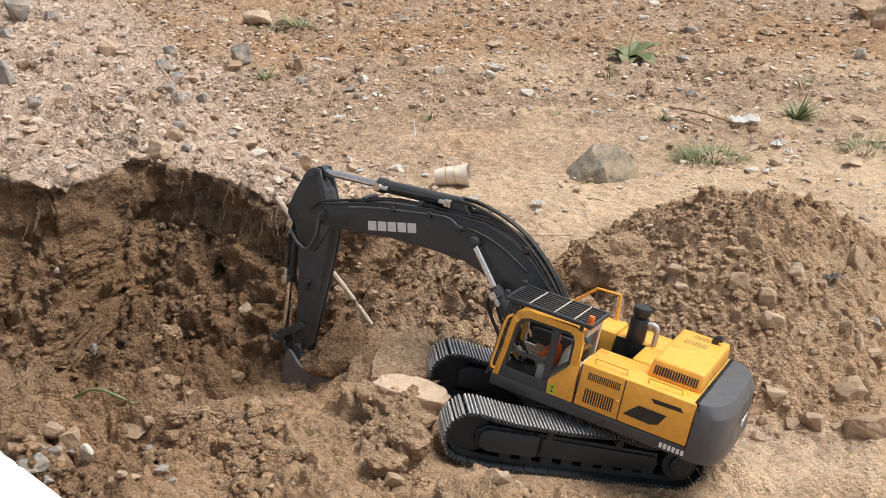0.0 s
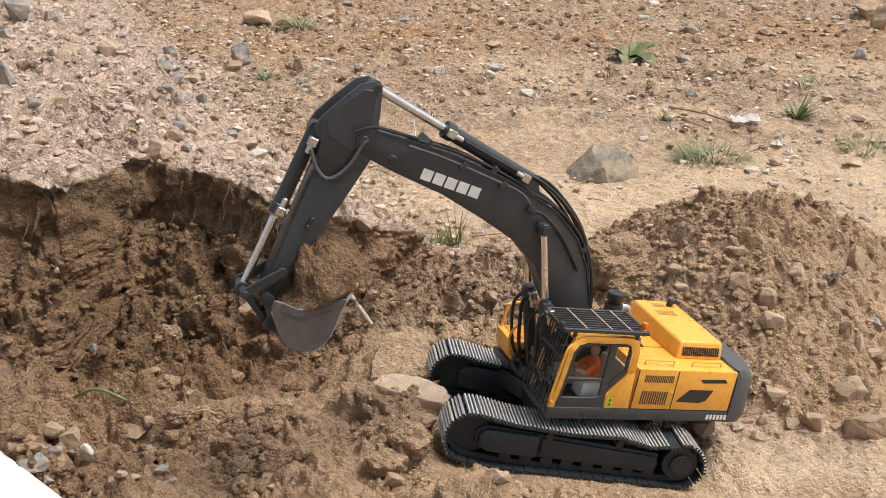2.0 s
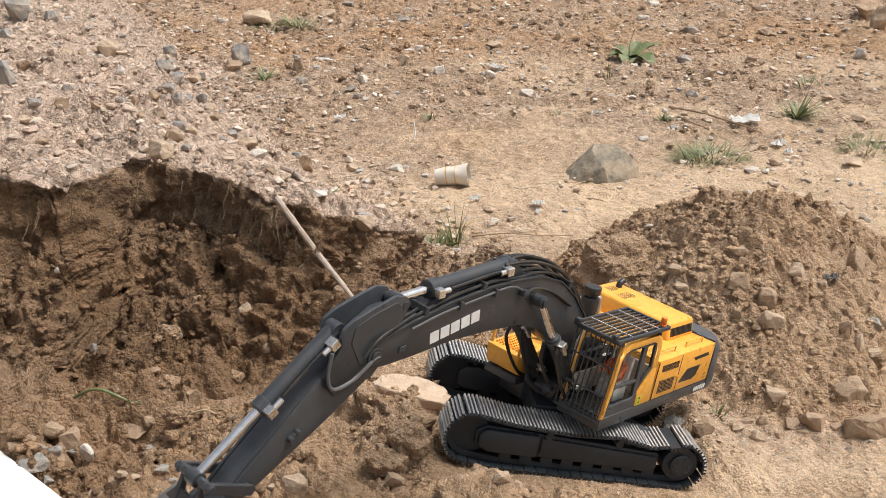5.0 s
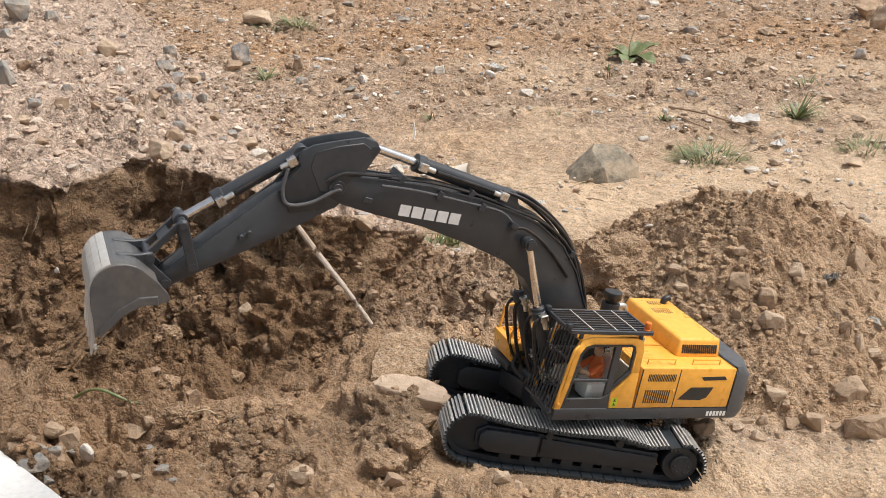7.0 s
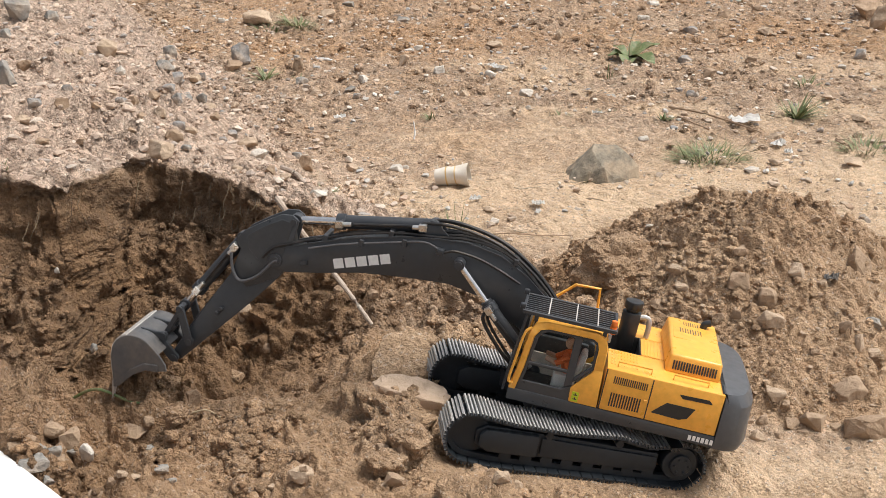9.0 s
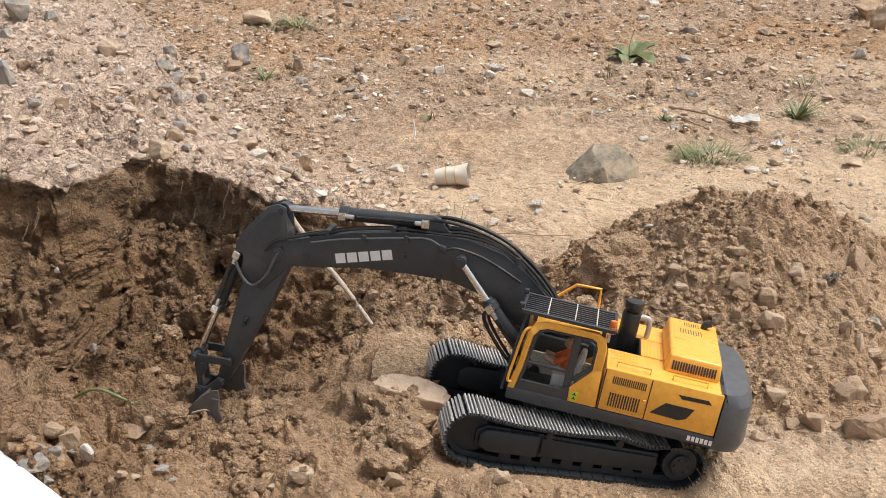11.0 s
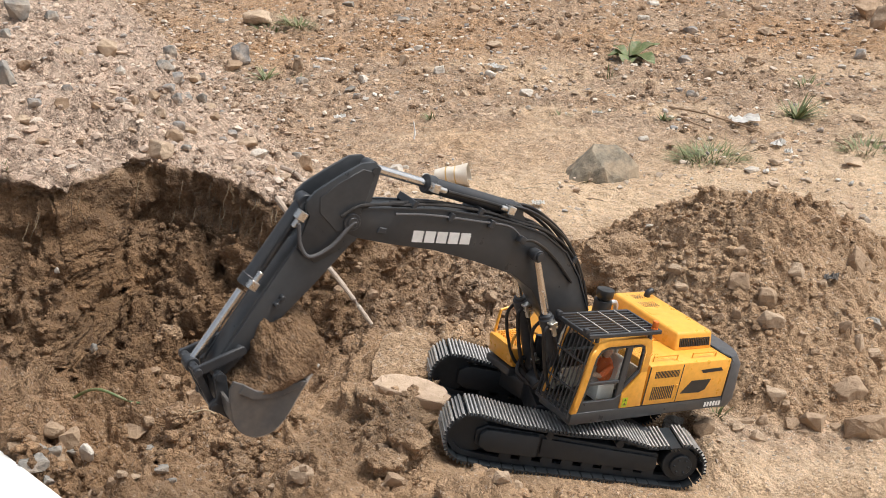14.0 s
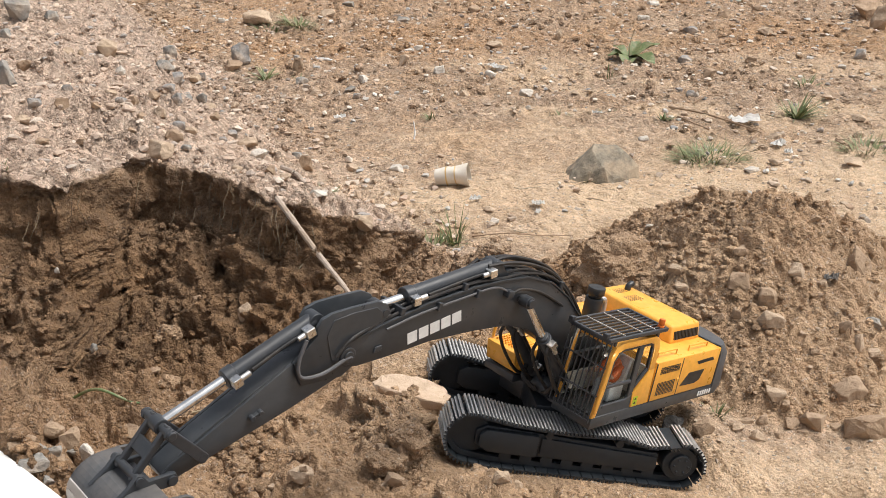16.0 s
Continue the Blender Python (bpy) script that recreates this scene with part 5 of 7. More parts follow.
def build_cylinder(name, length, rod_len, r, label):
    """A barrel along +x from its own pin, and the rod that slides in it, along -x from its own pin."""
    def barrel(bm):
        rod(bm, (0.0, 0, 0), (length, 0, 0), r, 22)
        rod(bm, (length - 0.20, 0, 0), (length, 0, 0), r * 1.18, 22)
        rod(bm, (0, -r * 0.9, 0), (0, r * 0.9, 0), r * 1.05, 18)
    b = part(name + "_barrel", made(barrel, 0.012, 1), CHARCOAL, digger, label)
    part("port_fitting", made(lambda bm: [box(bm, length - 0.18, length - 0.02, r * 0.8, r + 0.15, -0.08, 0.08), rod(bm, (length - 0.18, r + 0.07, 0), (length - 0.36, r + 0.07, 0), 0.055, 8)], 0.01, 1), BRASS, b, "shiny metal hose fitting")
    part("port_fitting", made(lambda bm: [box(bm, 0.14, 0.31, r * 0.8, r + 0.15, -0.08, 0.08), rod(bm, (0.31, r + 0.07, 0.0), (0.46, r + 0.07, 0), 0.055, 8)], 0.01, 1), BRASS, b, "shiny metal hose fitting")
    part("feed_pipe", made(lambda bm: tube(bm, [(0.25, r + 0.06, 0), (0.6, r + 0.04, 0.02), (length - 0.42, r + 0.05, 0)], 0.03, 7)), RUBBER, b)
    k = part(name + "_rod", made(lambda bm: rod(bm, (-rod_len, 0, 0), (0, 0, 0), r * 0.56, 18)), CHROME, digger, "polished chrome piston rod")
    part("rod_eye", made(lambda bm: rod(bm, (0, -r * 0.8, 0), (0, r * 0.8, 0), r * 0.92, 18), 0.01, 1), CHARCOAL, k)
    return b, k


cyl_left = build_cylinder("boom_cylinder", 1.75, 1.5, 0.135, "charcoal boom cylinder barrel")
cyl_right = build_cylinder("boom_cylinder", 1.75, 1.5, 0.135, "charcoal boom cylinder barrel")
cyl_arm = build_cylinder("arm_cylinder", 2.15, 1.9, 0.15, "charcoal arm cylinder barrel")
cyl_bucket = build_cylinder("bucket_cylinder", 1.75, 1.5, 0.14, "charcoal bucket cylinder barrel")

for barrel, _ in (cyl_left, cyl_right):
    part("cylinder_hose", made(lambda bm: tube(bm, [(1.66, 0.16, -0.02), (1.56, 0.20, -0.22), (1.1, 0.20, -0.30), (0.55, 0.16, -0.32), (0.05, 0.10, -0.22), (-0.22, 0.04, 0.10)], 0.04, 8)), RUBBER, barrel, "black hose looped beside the boom cylinder")
    part("cylinder_hose", made(lambda bm: tube(bm, [(1.60, -0.16, -0.04), (1.40, -0.20, -0.26), (0.8, -0.20, -0.34), (0.2, -0.14, -0.30), (-0.20, -0.04, 0.05)], 0.036, 8)), RUBBER, barrel, "black hose looped beside the boom cylinder")
    part("gland_nut", made(lambda bm: rod(bm, (1.70, 0, 0), (1.82, 0, 0), 0.125, 18), 0.012, 1), CHARCOAL, barrel)


def build_links():
    def idler(bm):
        for sy in (-1, 1):
            prism(bm, [(-0.09, -0.05), (-0.05, -0.09), (LINK_A + 0.05, -0.09), (LINK_A + 0.09, 0), (LINK_A + 0.05, 0.09), (-0.05, 0.09), (-0.09, 0.05)], sy * 0.36 - 0.035, sy * 0.36 + 0.035)
        rod(bm, (LINK_A, -0.44, 0), (LINK_A, 0.44, 0), 0.075, 16)
    def hlink(bm):
        for sy in (-1, 1):
            prism(bm, [(-0.08, -0.06), (LINK_B + 0.08, -0.06), (LINK_B + 0.08, 0.06), (-0.08, 0.06)], sy * 0.22 - 0.04, sy * 0.22 + 0.04)
        box(bm, LINK_B * 0.35, LINK_B * 0.65, -0.22, 0.22, -0.04, 0.04)
    return (part("idler_link", made(idler, 0.012, 1), CHARCOAL, digger, "charcoal idler link"),
            part("bucket_link", made(hlink, 0.012, 1), CHARCOAL, digger, "charcoal H-shaped bucket link"))


idler_link, bucket_link = build_links()


def build_load():
    """The soil heaped in the bucket, in the bucket's own space."""
    bm = bmesh.new()
    bmesh.ops.create_icosphere(bm, subdivisions=6, radius=1.0)
    for v in bm.verts:
        d = v.co.copy()
        p = 2.7
        d *= (abs(d.x) ** p + abs(d.y) ** p + abs(d.z) ** p) ** (-1 / p)
        k = 1 + 0.015 * abs(noise.fractal(d * 20, 1.0, 2.0, 3)) + 0.15 * noise.fractal(d * 1.7, 1.0, 2.0, 4) + 0.03 * noise.fractal(d * 8, 1.0, 2.0, 3)
        up = max(0.0, -d.z)
        if d.z > 0:  # the part down in the bucket
            v.co = Vector((0.74 + d.x * 0.56 * (1 - 0.25 * d.z), d.y * 0.76, 0.16 + 0.62 * d.z))
        else:
            over = min(1, up * 5)
            x = d.x * (0.70 + 0.32 * over if d.x > 0 else 0.58 - 0.12 * over)
            v.co = Vector((0.76 + 0.26 * over + x * k, d.y * (0.84 + 0.08 * over - 0.16 * up) * k, 0.16 - 1.14 * up * k))
    ob = part("soil_load", bm, SOIL)
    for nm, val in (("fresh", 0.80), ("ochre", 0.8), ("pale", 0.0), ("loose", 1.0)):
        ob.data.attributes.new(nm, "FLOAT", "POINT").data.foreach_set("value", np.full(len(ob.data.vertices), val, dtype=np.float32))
    return tagged(ob, "crumbly brown soil heaped in the bucket", "soil")


load_first = build_load()
load_second = load_first.copy()
scene.collection.objects.link(load_second)


def hull_rock(points, seed, rough=0.05, cuts=3, bevel=0.07):
    """An angular rock round the points, with a weathered surface."""
    bm = bmesh.new()
    for p in points:
        bm.verts.new(p)
    bmesh.ops.convex_hull(bm, input=bm.verts)
    loose = [v for v in bm.verts if not v.link_faces]
    bmesh.ops.delete(bm, geom=loose, context="VERTS")
    size = max(max(abs(c) for c in v.co) for v in bm.verts)
    bmesh.ops.dissolve_limit(bm, angle_limit=radians(12), verts=bm.verts, edges=bm.edges)
    bmesh.ops.bevel(bm, geom=list(bm.edges), offset=size * bevel, segments=2, profile=0.6, affect="EDGES", clamp_overlap=True)
    bmesh.ops.triangulate(bm, faces=bm.faces)
    for _ in range(cuts):
        long = [e for e in bm.edges if e.calc_length() > size * 0.14]
        if long:
            bmesh.ops.subdivide_edges(bm, edges=long, cuts=1)
            bmesh.ops.triangulate(bm, faces=bm.faces)
    off = Vector((seed * 3.7, seed * 1.3, 0))
    bm.normal_update()
    for v in bm.verts:
        q = v.co / size * 2.2 + off
        v.co += v.normal * size * rough * (1.4 * noise.fractal(q, 1.0, 2.0, 4) + 0.5 * noise.fractal(q * 5, 1.0, 2.0, 3))
    return bm


def stone(x, y, w, d, h, material, label, seed, lift=0.18, tilt=(0, 0)):
    rng = np.random.RandomState(seed + 100)
    pts = []
    for _ in range(15):
        v = rng.randn(3)
        v /= np.linalg.norm(v)
        v = np.sign(v) * np.abs(v) ** 0.75
        pts.append((v[0] * w * 0.5, v[1] * d * 0.5, v[2] * h * 0.55))
    ob = part("stone", hull_rock(pts, seed), material, None, "", 1)
    ob.matrix_world = Matrix.Translation((x, y, ground_height(x, y) + h * lift)) @ pose(0, 0, 0, tilt[0], tilt[1], rng.uniform(-25, 25))
    return tagged(ob, label, "stone")


stone(-1.514, 1.895, 0.088, 0.066, 0.087, STONE_GREY, "large weathered grey stone lying on the gravel slope", 1)
stone(-1.433, 1.963, 0.047, 0.035, 0.037, STONE_GREY, "weathered grey stone lying on the gravel slope", 2)
stone(-1.442, 1.614, 0.039, 0.029, 0.034, STONE_GREY, "weathered grey stone lying on the gravel slope", 3)
stone(-1.192, 0.956, 0.056, 0.042, 0.071, STONE_GREY, "weathered grey stone lying on the gravel slope", 4)
stone(-1.192, 1.725, 0.065, 0.048, 0.057, STONE_TAN, "pale tan stone lying on the gravel slope", 5)
stone(-1.102, 1.518, 0.034, 0.025, 0.032, STONE_WHITE, "whitish stone lying on the gravel slope", 6)
stone(-1.042, 0.926, 0.025, 0.018, 0.017, STONE_SLATE, "blue-grey stone lying on the gravel slope", 7)
stone(-1.046, 0.727, 0.033, 0.025, 0.022, STONE_SLATE, "blue-grey stone lying on the gravel slope", 8)
stone(-1.059, 0.683, 0.045, 0.034, 0.020, STONE_TAN, "pale tan stone lying on the gravel slope", 9)
stone(-1.065, 1.947, 0.057, 0.043, 0.048, STONE_GREY, "weathered grey stone lying on the gravel slope", 10)
stone(-1.027, 1.721, 0.060, 0.045, 0.036, STONE_GREY, "weathered grey stone lying on the gravel slope", 11)
stone(-0.974, 1.619, 0.052, 0.039, 0.035, STONE_SLATE, "blue-grey stone lying on the gravel slope", 12)
stone(-0.954, 1.776, 0.043, 0.032, 0.027, STONE_TAN, "pale tan stone lying on the gravel slope", 13)
stone(-0.935, 1.794, 0.025, 0.019, 0.031, STONE_SLATE, "blue-grey stone lying on the gravel slope", 14)
stone(-0.951, 1.456, 0.042, 0.032, 0.022, STONE_SLATE, "blue-grey stone lying on the gravel slope", 15)
stone(-0.836, 1.068, 0.031, 0.023, 0.040, STONE_SLATE, "blue-grey stone lying on the gravel slope", 16)
stone(-0.869, 1.478, 0.033, 0.025, 0.031, STONE_GREY, "weathered grey stone lying on the gravel slope", 17)
stone(-0.861, 0.966, 0.033, 0.025, 0.022, STONE_BROWN, "soil-stained brown stone lying on the gravel slope", 18)
stone(-0.916, 0.898, 0.029, 0.022, 0.020, STONE_SLATE, "blue-grey stone lying on the gravel slope", 19)
stone(-0.951, 0.937, 0.035, 0.026, 0.015, STONE_TAN, "pale tan stone lying on the gravel slope", 20)
stone(-0.902, 0.941, 0.027, 0.020, 0.029, STONE_SOIL, "soil-dusted tan stone lying on the gravel slope", 21)
stone(-0.821, 0.864, 0.037, 0.027, 0.024, STONE_TAN, "pale tan stone lying on the gravel slope", 22)
stone(-0.779, 0.850, 0.031, 0.023, 0.024, STONE_SLATE, "blue-grey stone lying on the gravel slope", 23)
stone(-0.753, 0.845, 0.031, 0.023, 0.018, STONE_TAN, "pale tan stone lying on the gravel slope", 24)
stone(-0.947, 0.817, 0.026, 0.019, 0.015, STONE_BROWN, "soil-stained brown stone lying on the gravel slope", 25)
stone(-0.777, 0.661, 0.068, 0.051, 0.040, STONE_TAN, "pale tan stone lying on the gravel slope", 26)
stone(-0.776, 0.790, 0.041, 0.031, 0.034, STONE_SOIL, "soil-dusted tan stone lying on the gravel slope", 27)
stone(-0.699, 1.023, 0.031, 0.023, 0.021, STONE_SLATE, "blue-grey stone lying on the gravel slope", 28)
stone(-0.697, 0.909, 0.024, 0.018, 0.013, STONE_SLATE, "blue-grey stone lying on the gravel slope", 29)
stone(-0.656, 0.987, 0.057, 0.043, 0.023, STONE_TAN, "pale tan stone lying on the gravel slope", 30)
stone(-0.623, 0.939, 0.048, 0.036, 0.029, STONE_WHITE, "whitish stone lying on the gravel slope", 31)
stone(-0.548, 1.206, 0.054, 0.040, 0.043, STONE_BROWN, "soil-stained brown stone lying on the gravel slope", 32)
stone(-0.996, 0.752, 0.031, 0.023, 0.030, STONE_BROWN, "soil-stained brown stone lying on the gravel slope", 33)
stone(-1.252, 1.231, 0.040, 0.030, 0.040, STONE_BROWN, "soil-stained brown stone lying on the gravel slope", 34)
stone(-0.850, 0.813, 0.023, 0.017, 0.019, STONE_SOIL, "soil-dusted tan stone lying on the gravel slope", 35)
stone(-1.220, 1.547, 0.034, 0.026, 0.025, STONE_SOIL, "soil-dusted tan stone lying on the gravel slope", 36)
stone(-1.240, 1.517, 0.037, 0.028, 0.020, STONE_TAN, "pale tan stone lying on the gravel slope", 37)
stone(-0.984, 0.583, 0.029, 0.022, 0.016, STONE_SOIL, "soil-dusted tan stone lying on the gravel slope", 38)
stone(-0.736, 1.019, 0.028, 0.021, 0.020, STONE_SOIL, "soil-dusted tan stone lying on the gravel slope", 39)
stone(-0.622, 0.670, 0.029, 0.022, 0.019, STONE_TAN, "pale tan stone lying on the gravel slope", 40)
stone(-0.561, 0.728, 0.027, 0.020, 0.020, STONE_SOIL, "soil-dusted tan stone lying on the gravel slope", 41)
stone(-0.927, 0.643, 0.024, 0.018, 0.017, STONE_BROWN, "soil-stained brown stone lying on the gravel slope", 42)
stone(-0.855, 0.753, 0.025, 0.019, 0.015, STONE_SOIL, "soil-dusted tan stone lying on the gravel slope", 43)
stone(-0.736, 0.720, 0.025, 0.018, 0.017, STONE_GREY, "weathered grey stone lying on the gravel slope", 44)
stone(-0.510, 0.589, 0.030, 0.022, 0.018, STONE_TAN, "pale tan stone lying on the gravel slope", 45)
stone(-0.356, 0.464, 0.059, 0.044, 0.038, STONE_TAN, "pale tan stone lying on the dry ground", 46)
stone(-0.437, 0.540, 0.038, 0.029, 0.016, STONE_WHITE, "whitish stone lying on the dry ground", 47)
stone(-0.438, 1.247, 0.045, 0.034, 0.019, STONE_TAN, "pale tan stone lying on the dry ground", 48)
stone(-0.315, 1.212, 0.042, 0.031, 0.021, STONE_WHITE, "whitish stone lying on the dry ground", 49)
stone(-0.888, 2.171, 0.080, 0.060, 0.100, STONE_SLATE, "large blue-grey stone lying on the dry ground", 50)
stone(-0.899, 2.101, 0.075, 0.056, 0.052, STONE_BROWN, "large soil-stained brown stone lying on the dry ground", 51)
stone(-0.672, 2.069, 0.046, 0.035, 0.068, STONE_SOIL, "soil-dusted tan stone lying on the dry ground", 52)
stone(-0.651, 1.937, 0.048, 0.036, 0.025, STONE_GREY, "weathered grey stone lying on the dry ground", 53)
stone(-0.460, 1.988, 0.041, 0.031, 0.031, STONE_WHITE, "whitish stone lying on the dry ground", 54)
stone(-0.488, 1.878, 0.040, 0.030, 0.026, STONE_GREY, "weathered grey stone lying on the dry ground", 55)
stone(-0.458, 1.770, 0.028, 0.021, 0.022, STONE_SLATE, "blue-grey stone lying on the dry ground", 56)
stone(-0.592, 1.840, 0.040, 0.030, 0.025, STONE_TAN, "pale tan stone lying on the dry ground", 57)
stone(-0.327, 2.150, 0.051, 0.038, 0.041, STONE_TAN, "pale tan stone lying on the dry ground", 58)
stone(-0.207, 2.045, 0.042, 0.031, 0.040, STONE_WHITE, "whitish stone lying on the dry ground", 59)
stone(-0.284, 2.387, 0.037, 0.028, 0.035, STONE_WHITE, "whitish stone lying on the dry ground", 60)
stone(-0.005, 2.417, 0.075, 0.056, 0.030, STONE_TAN, "large pale tan stone lying on the dry ground", 61)
stone(-0.040, 2.013, 0.045, 0.034, 0.022, STONE_WHITE, "whitish stone lying on the dry ground", 62)
stone(0.001, 2.064, 0.042, 0.031, 0.023, STONE_WHITE, "whitish stone lying on the dry ground", 63)
stone(0.069, 1.847, 0.051, 0.038, 0.028, STONE_WHITE, "whitish stone lying on the dry ground", 64)
stone(0.066, 1.708, 0.024, 0.018, 0.016, STONE_WHITE, "whitish stone lying on the dry ground", 65)
stone(0.584, 1.839, 0.029, 0.022, 0.023, STONE_SLATE, "blue-grey stone lying on the dry ground", 66)
stone(0.991, 1.770, 0.037, 0.028, 0.016, STONE_TAN, "pale tan stone lying on the dry ground", 67)
stone(1.027, 1.595, 0.047, 0.035, 0.020, STONE_TAN, "pale tan stone lying on the dry ground", 68)
stone(0.741, 1.458, 0.047, 0.035, 0.020, STONE_TAN, "pale tan stone lying on the dry ground", 69)
stone(0.682, 1.239, 0.044, 0.033, 0.022, STONE_TAN, "pale tan stone lying on the dry ground", 70)
stone(0.889, 1.242, 0.058, 0.043, 0.023, STONE_TAN, "pale tan stone lying on the dry ground", 71)
stone(0.546, 1.245, 0.031, 0.023, 0.020, STONE_TAN, "pale tan stone lying on the dry ground", 72)
stone(0.607, 1.191, 0.043, 0.032, 0.017, STONE_WHITE, "whitish stone lying on the dry ground", 73)
stone(0.372, 1.444, 0.036, 0.027, 0.017, STONE_WHITE, "whitish stone lying on the dry ground", 74)
stone(-0.130, 1.856, 0.043, 0.032, 0.021, STONE_TAN, "pale tan stone lying on the dry ground", 75)
stone(-0.920, 2.813, 0.144, 0.108, 0.069, STONE_TAN, "large pale tan stone half sunk in the far ochre ground", 76)
stone(-0.589, 3.079, 0.058, 0.044, 0.029, STONE_GREY, "weathered grey stone half sunk in the far ochre ground", 77)
stone(-0.355, 2.873, 0.060, 0.045, 0.027, STONE_GREY, "weathered grey stone half sunk in the far ochre ground", 78)
stone(0.237, 2.571, 0.039, 0.029, 0.042, STONE_TAN, "pale tan stone half sunk in the far ochre ground", 79)
stone(0.606, 2.853, 0.056, 0.042, 0.031, STONE_WHITE, "whitish stone half sunk in the far ochre ground", 80)
stone(0.695, 3.114, 0.055, 0.041, 0.022, STONE_WHITE, "whitish stone half sunk in the far ochre ground", 81)
stone(0.749, 2.633, 0.063, 0.047, 0.031, STONE_SLATE, "blue-grey stone half sunk in the far ochre ground", 82)
stone(0.649, 2.242, 0.061, 0.046, 0.030, STONE_SLATE, "blue-grey stone half sunk in the far ochre ground", 83)
stone(1.031, 2.615, 0.068, 0.051, 0.031, STONE_TAN, "pale tan stone half sunk in the far ochre ground", 84)
stone(1.276, 2.289, 0.052, 0.039, 0.036, STONE_SLATE, "blue-grey stone half sunk in the far ochre ground", 85)
stone(1.507, 2.899, 0.155, 0.116, 0.087, STONE_BROWN, "large soil-stained brown stone half sunk in the far ochre ground", 86)
stone(1.498, 2.708, 0.082, 0.061, 0.129, STONE_TAN, "large pale tan stone half sunk in the far ochre ground", 87)
stone(1.102, 3.004, 0.050, 0.037, 0.031, STONE_SOIL, "soil-dusted tan stone half sunk in the far ochre ground", 88)
stone(0.942, 2.914, 0.063, 0.047, 0.034, STONE_BROWN, "soil-stained brown stone half sunk in the far ochre ground", 89)
stone(0.688, 2.042, 0.051, 0.038, 0.036, STONE_SOIL, "soil-dusted tan stone half sunk in the far ochre ground", 90)
stone(0.870, 2.206, 0.049, 0.037, 0.024, STONE_SOIL, "soil-dusted tan stone half sunk in the far ochre ground", 91)
stone(-0.664, 2.942, 0.071, 0.053, 0.028, STONE_TAN, "large pale tan stone half sunk in the far ochre ground", 92)
stone(1.167, 2.155, 0.029, 0.022, 0.019, STONE_WHITE, "whitish stone half sunk in the far ochre ground", 93)
stone(-0.064, 2.994, 0.062, 0.047, 0.034, STONE_SOIL, "soil-dusted tan stone half sunk in the far ochre ground", 94)
stone(-1.071, 2.805, 0.033, 0.024, 0.022, STONE_WHITE, "whitish stone half sunk in the far ochre ground", 95)
stone(0.240, 0.383, 0.030, 0.023, 0.021, STONE_TAN, "pale tan stone lodged in the spoil heap", 96, 0.04)
stone(0.240, 0.471, 0.027, 0.020, 0.020, STONE_SOIL, "soil-dusted tan stone lodged in the spoil heap", 97, 0.04)
stone(0.356, 0.379, 0.030, 0.023, 0.022, STONE_SOIL, "soil-dusted tan stone lodged in the spoil heap", 98, 0.04)
stone(0.344, 0.332, 0.049, 0.037, 0.047, STONE_SOIL, "soil-dusted tan stone lodged in the spoil heap", 99, 0.04)
stone(0.448, 0.343, 0.039, 0.029, 0.047, STONE_TAN, "pale tan stone lodged in the spoil heap", 100, 0.04)
stone(0.389, 0.299, 0.041, 0.030, 0.038, STONE_SOIL, "soil-dusted tan stone lodged in the spoil heap", 101, 0.04)
stone(0.390, 0.261, 0.055, 0.041, 0.032, STONE_TAN, "pale tan stone lodged in the spoil heap", 102, 0.04)
stone(0.335, 0.283, 0.021, 0.016, 0.023, STONE_SOIL, "small soil-dusted tan stone lodged in the spoil heap", 103, 0.04)
stone(0.305, 0.288, 0.021, 0.016, 0.020, STONE_SOIL, "small soil-dusted tan stone lodged in the spoil heap", 104, 0.04)
stone(0.593, 0.399, 0.064, 0.048, 0.077, STONE_SOIL, "soil-dusted tan stone lodged in the spoil heap", 105, 0.04)
stone(0.537, 0.219, 0.024, 0.018, 0.042, STONE_TAN, "pale tan stone lodged in the spoil heap", 106, 0.04)
stone(0.586, 0.281, 0.038, 0.028, 0.023, STONE_GREY, "weathered grey stone lodged in the spoil heap", 107, 0.04)
stone(0.521, 0.250, 0.030, 0.023, 0.038, STONE_SOIL, "soil-dusted tan stone lodged in the spoil heap", 108, 0.04)
stone(0.513, 0.457, 0.030, 0.022, 0.020, STONE_SOIL, "soil-dusted tan stone lodged in the spoil heap", 109, 0.04)
stone(0.280, 0.336, 0.024, 0.018, 0.017, STONE_SOIL, "soil-dusted tan stone lodged in the spoil heap", 110, 0.04)
stone(0.248, 0.358, 0.028, 0.021, 0.019, STONE_TAN, "pale tan stone lodged in the spoil heap", 111, 0.04)
stone(0.496, 0.323, 0.022, 0.016, 0.015, STONE_SOIL, "small soil-dusted tan stone lodged in the spoil heap", 112, 0.04)
stone(0.565, 0.220, 0.028, 0.021, 0.019, STONE_TAN, "pale tan stone lodged in the spoil heap", 113, 0.04)
stone(0.454, 0.205, 0.019, 0.014, 0.015, STONE_SOIL, "small soil-dusted tan stone lodged in the spoil heap", 114, 0.04)
stone(0.206, 0.345, 0.032, 0.024, 0.021, STONE_SOIL, "soil-dusted tan stone lodged in the spoil heap", 115, 0.04)
stone(0.444, 0.245, 0.017, 0.013, 0.013, STONE_TAN, "small pale tan stone lodged in the spoil heap", 116, 0.04)
stone(0.132, 0.618, 0.031, 0.023, 0.018, STONE_BROWN, "soil-stained brown stone lodged in the spoil heap", 117, 0.04)
stone(0.228, 0.583, 0.021, 0.016, 0.017, STONE_WHITE, "small whitish stone lodged in the spoil heap", 118, 0.04)
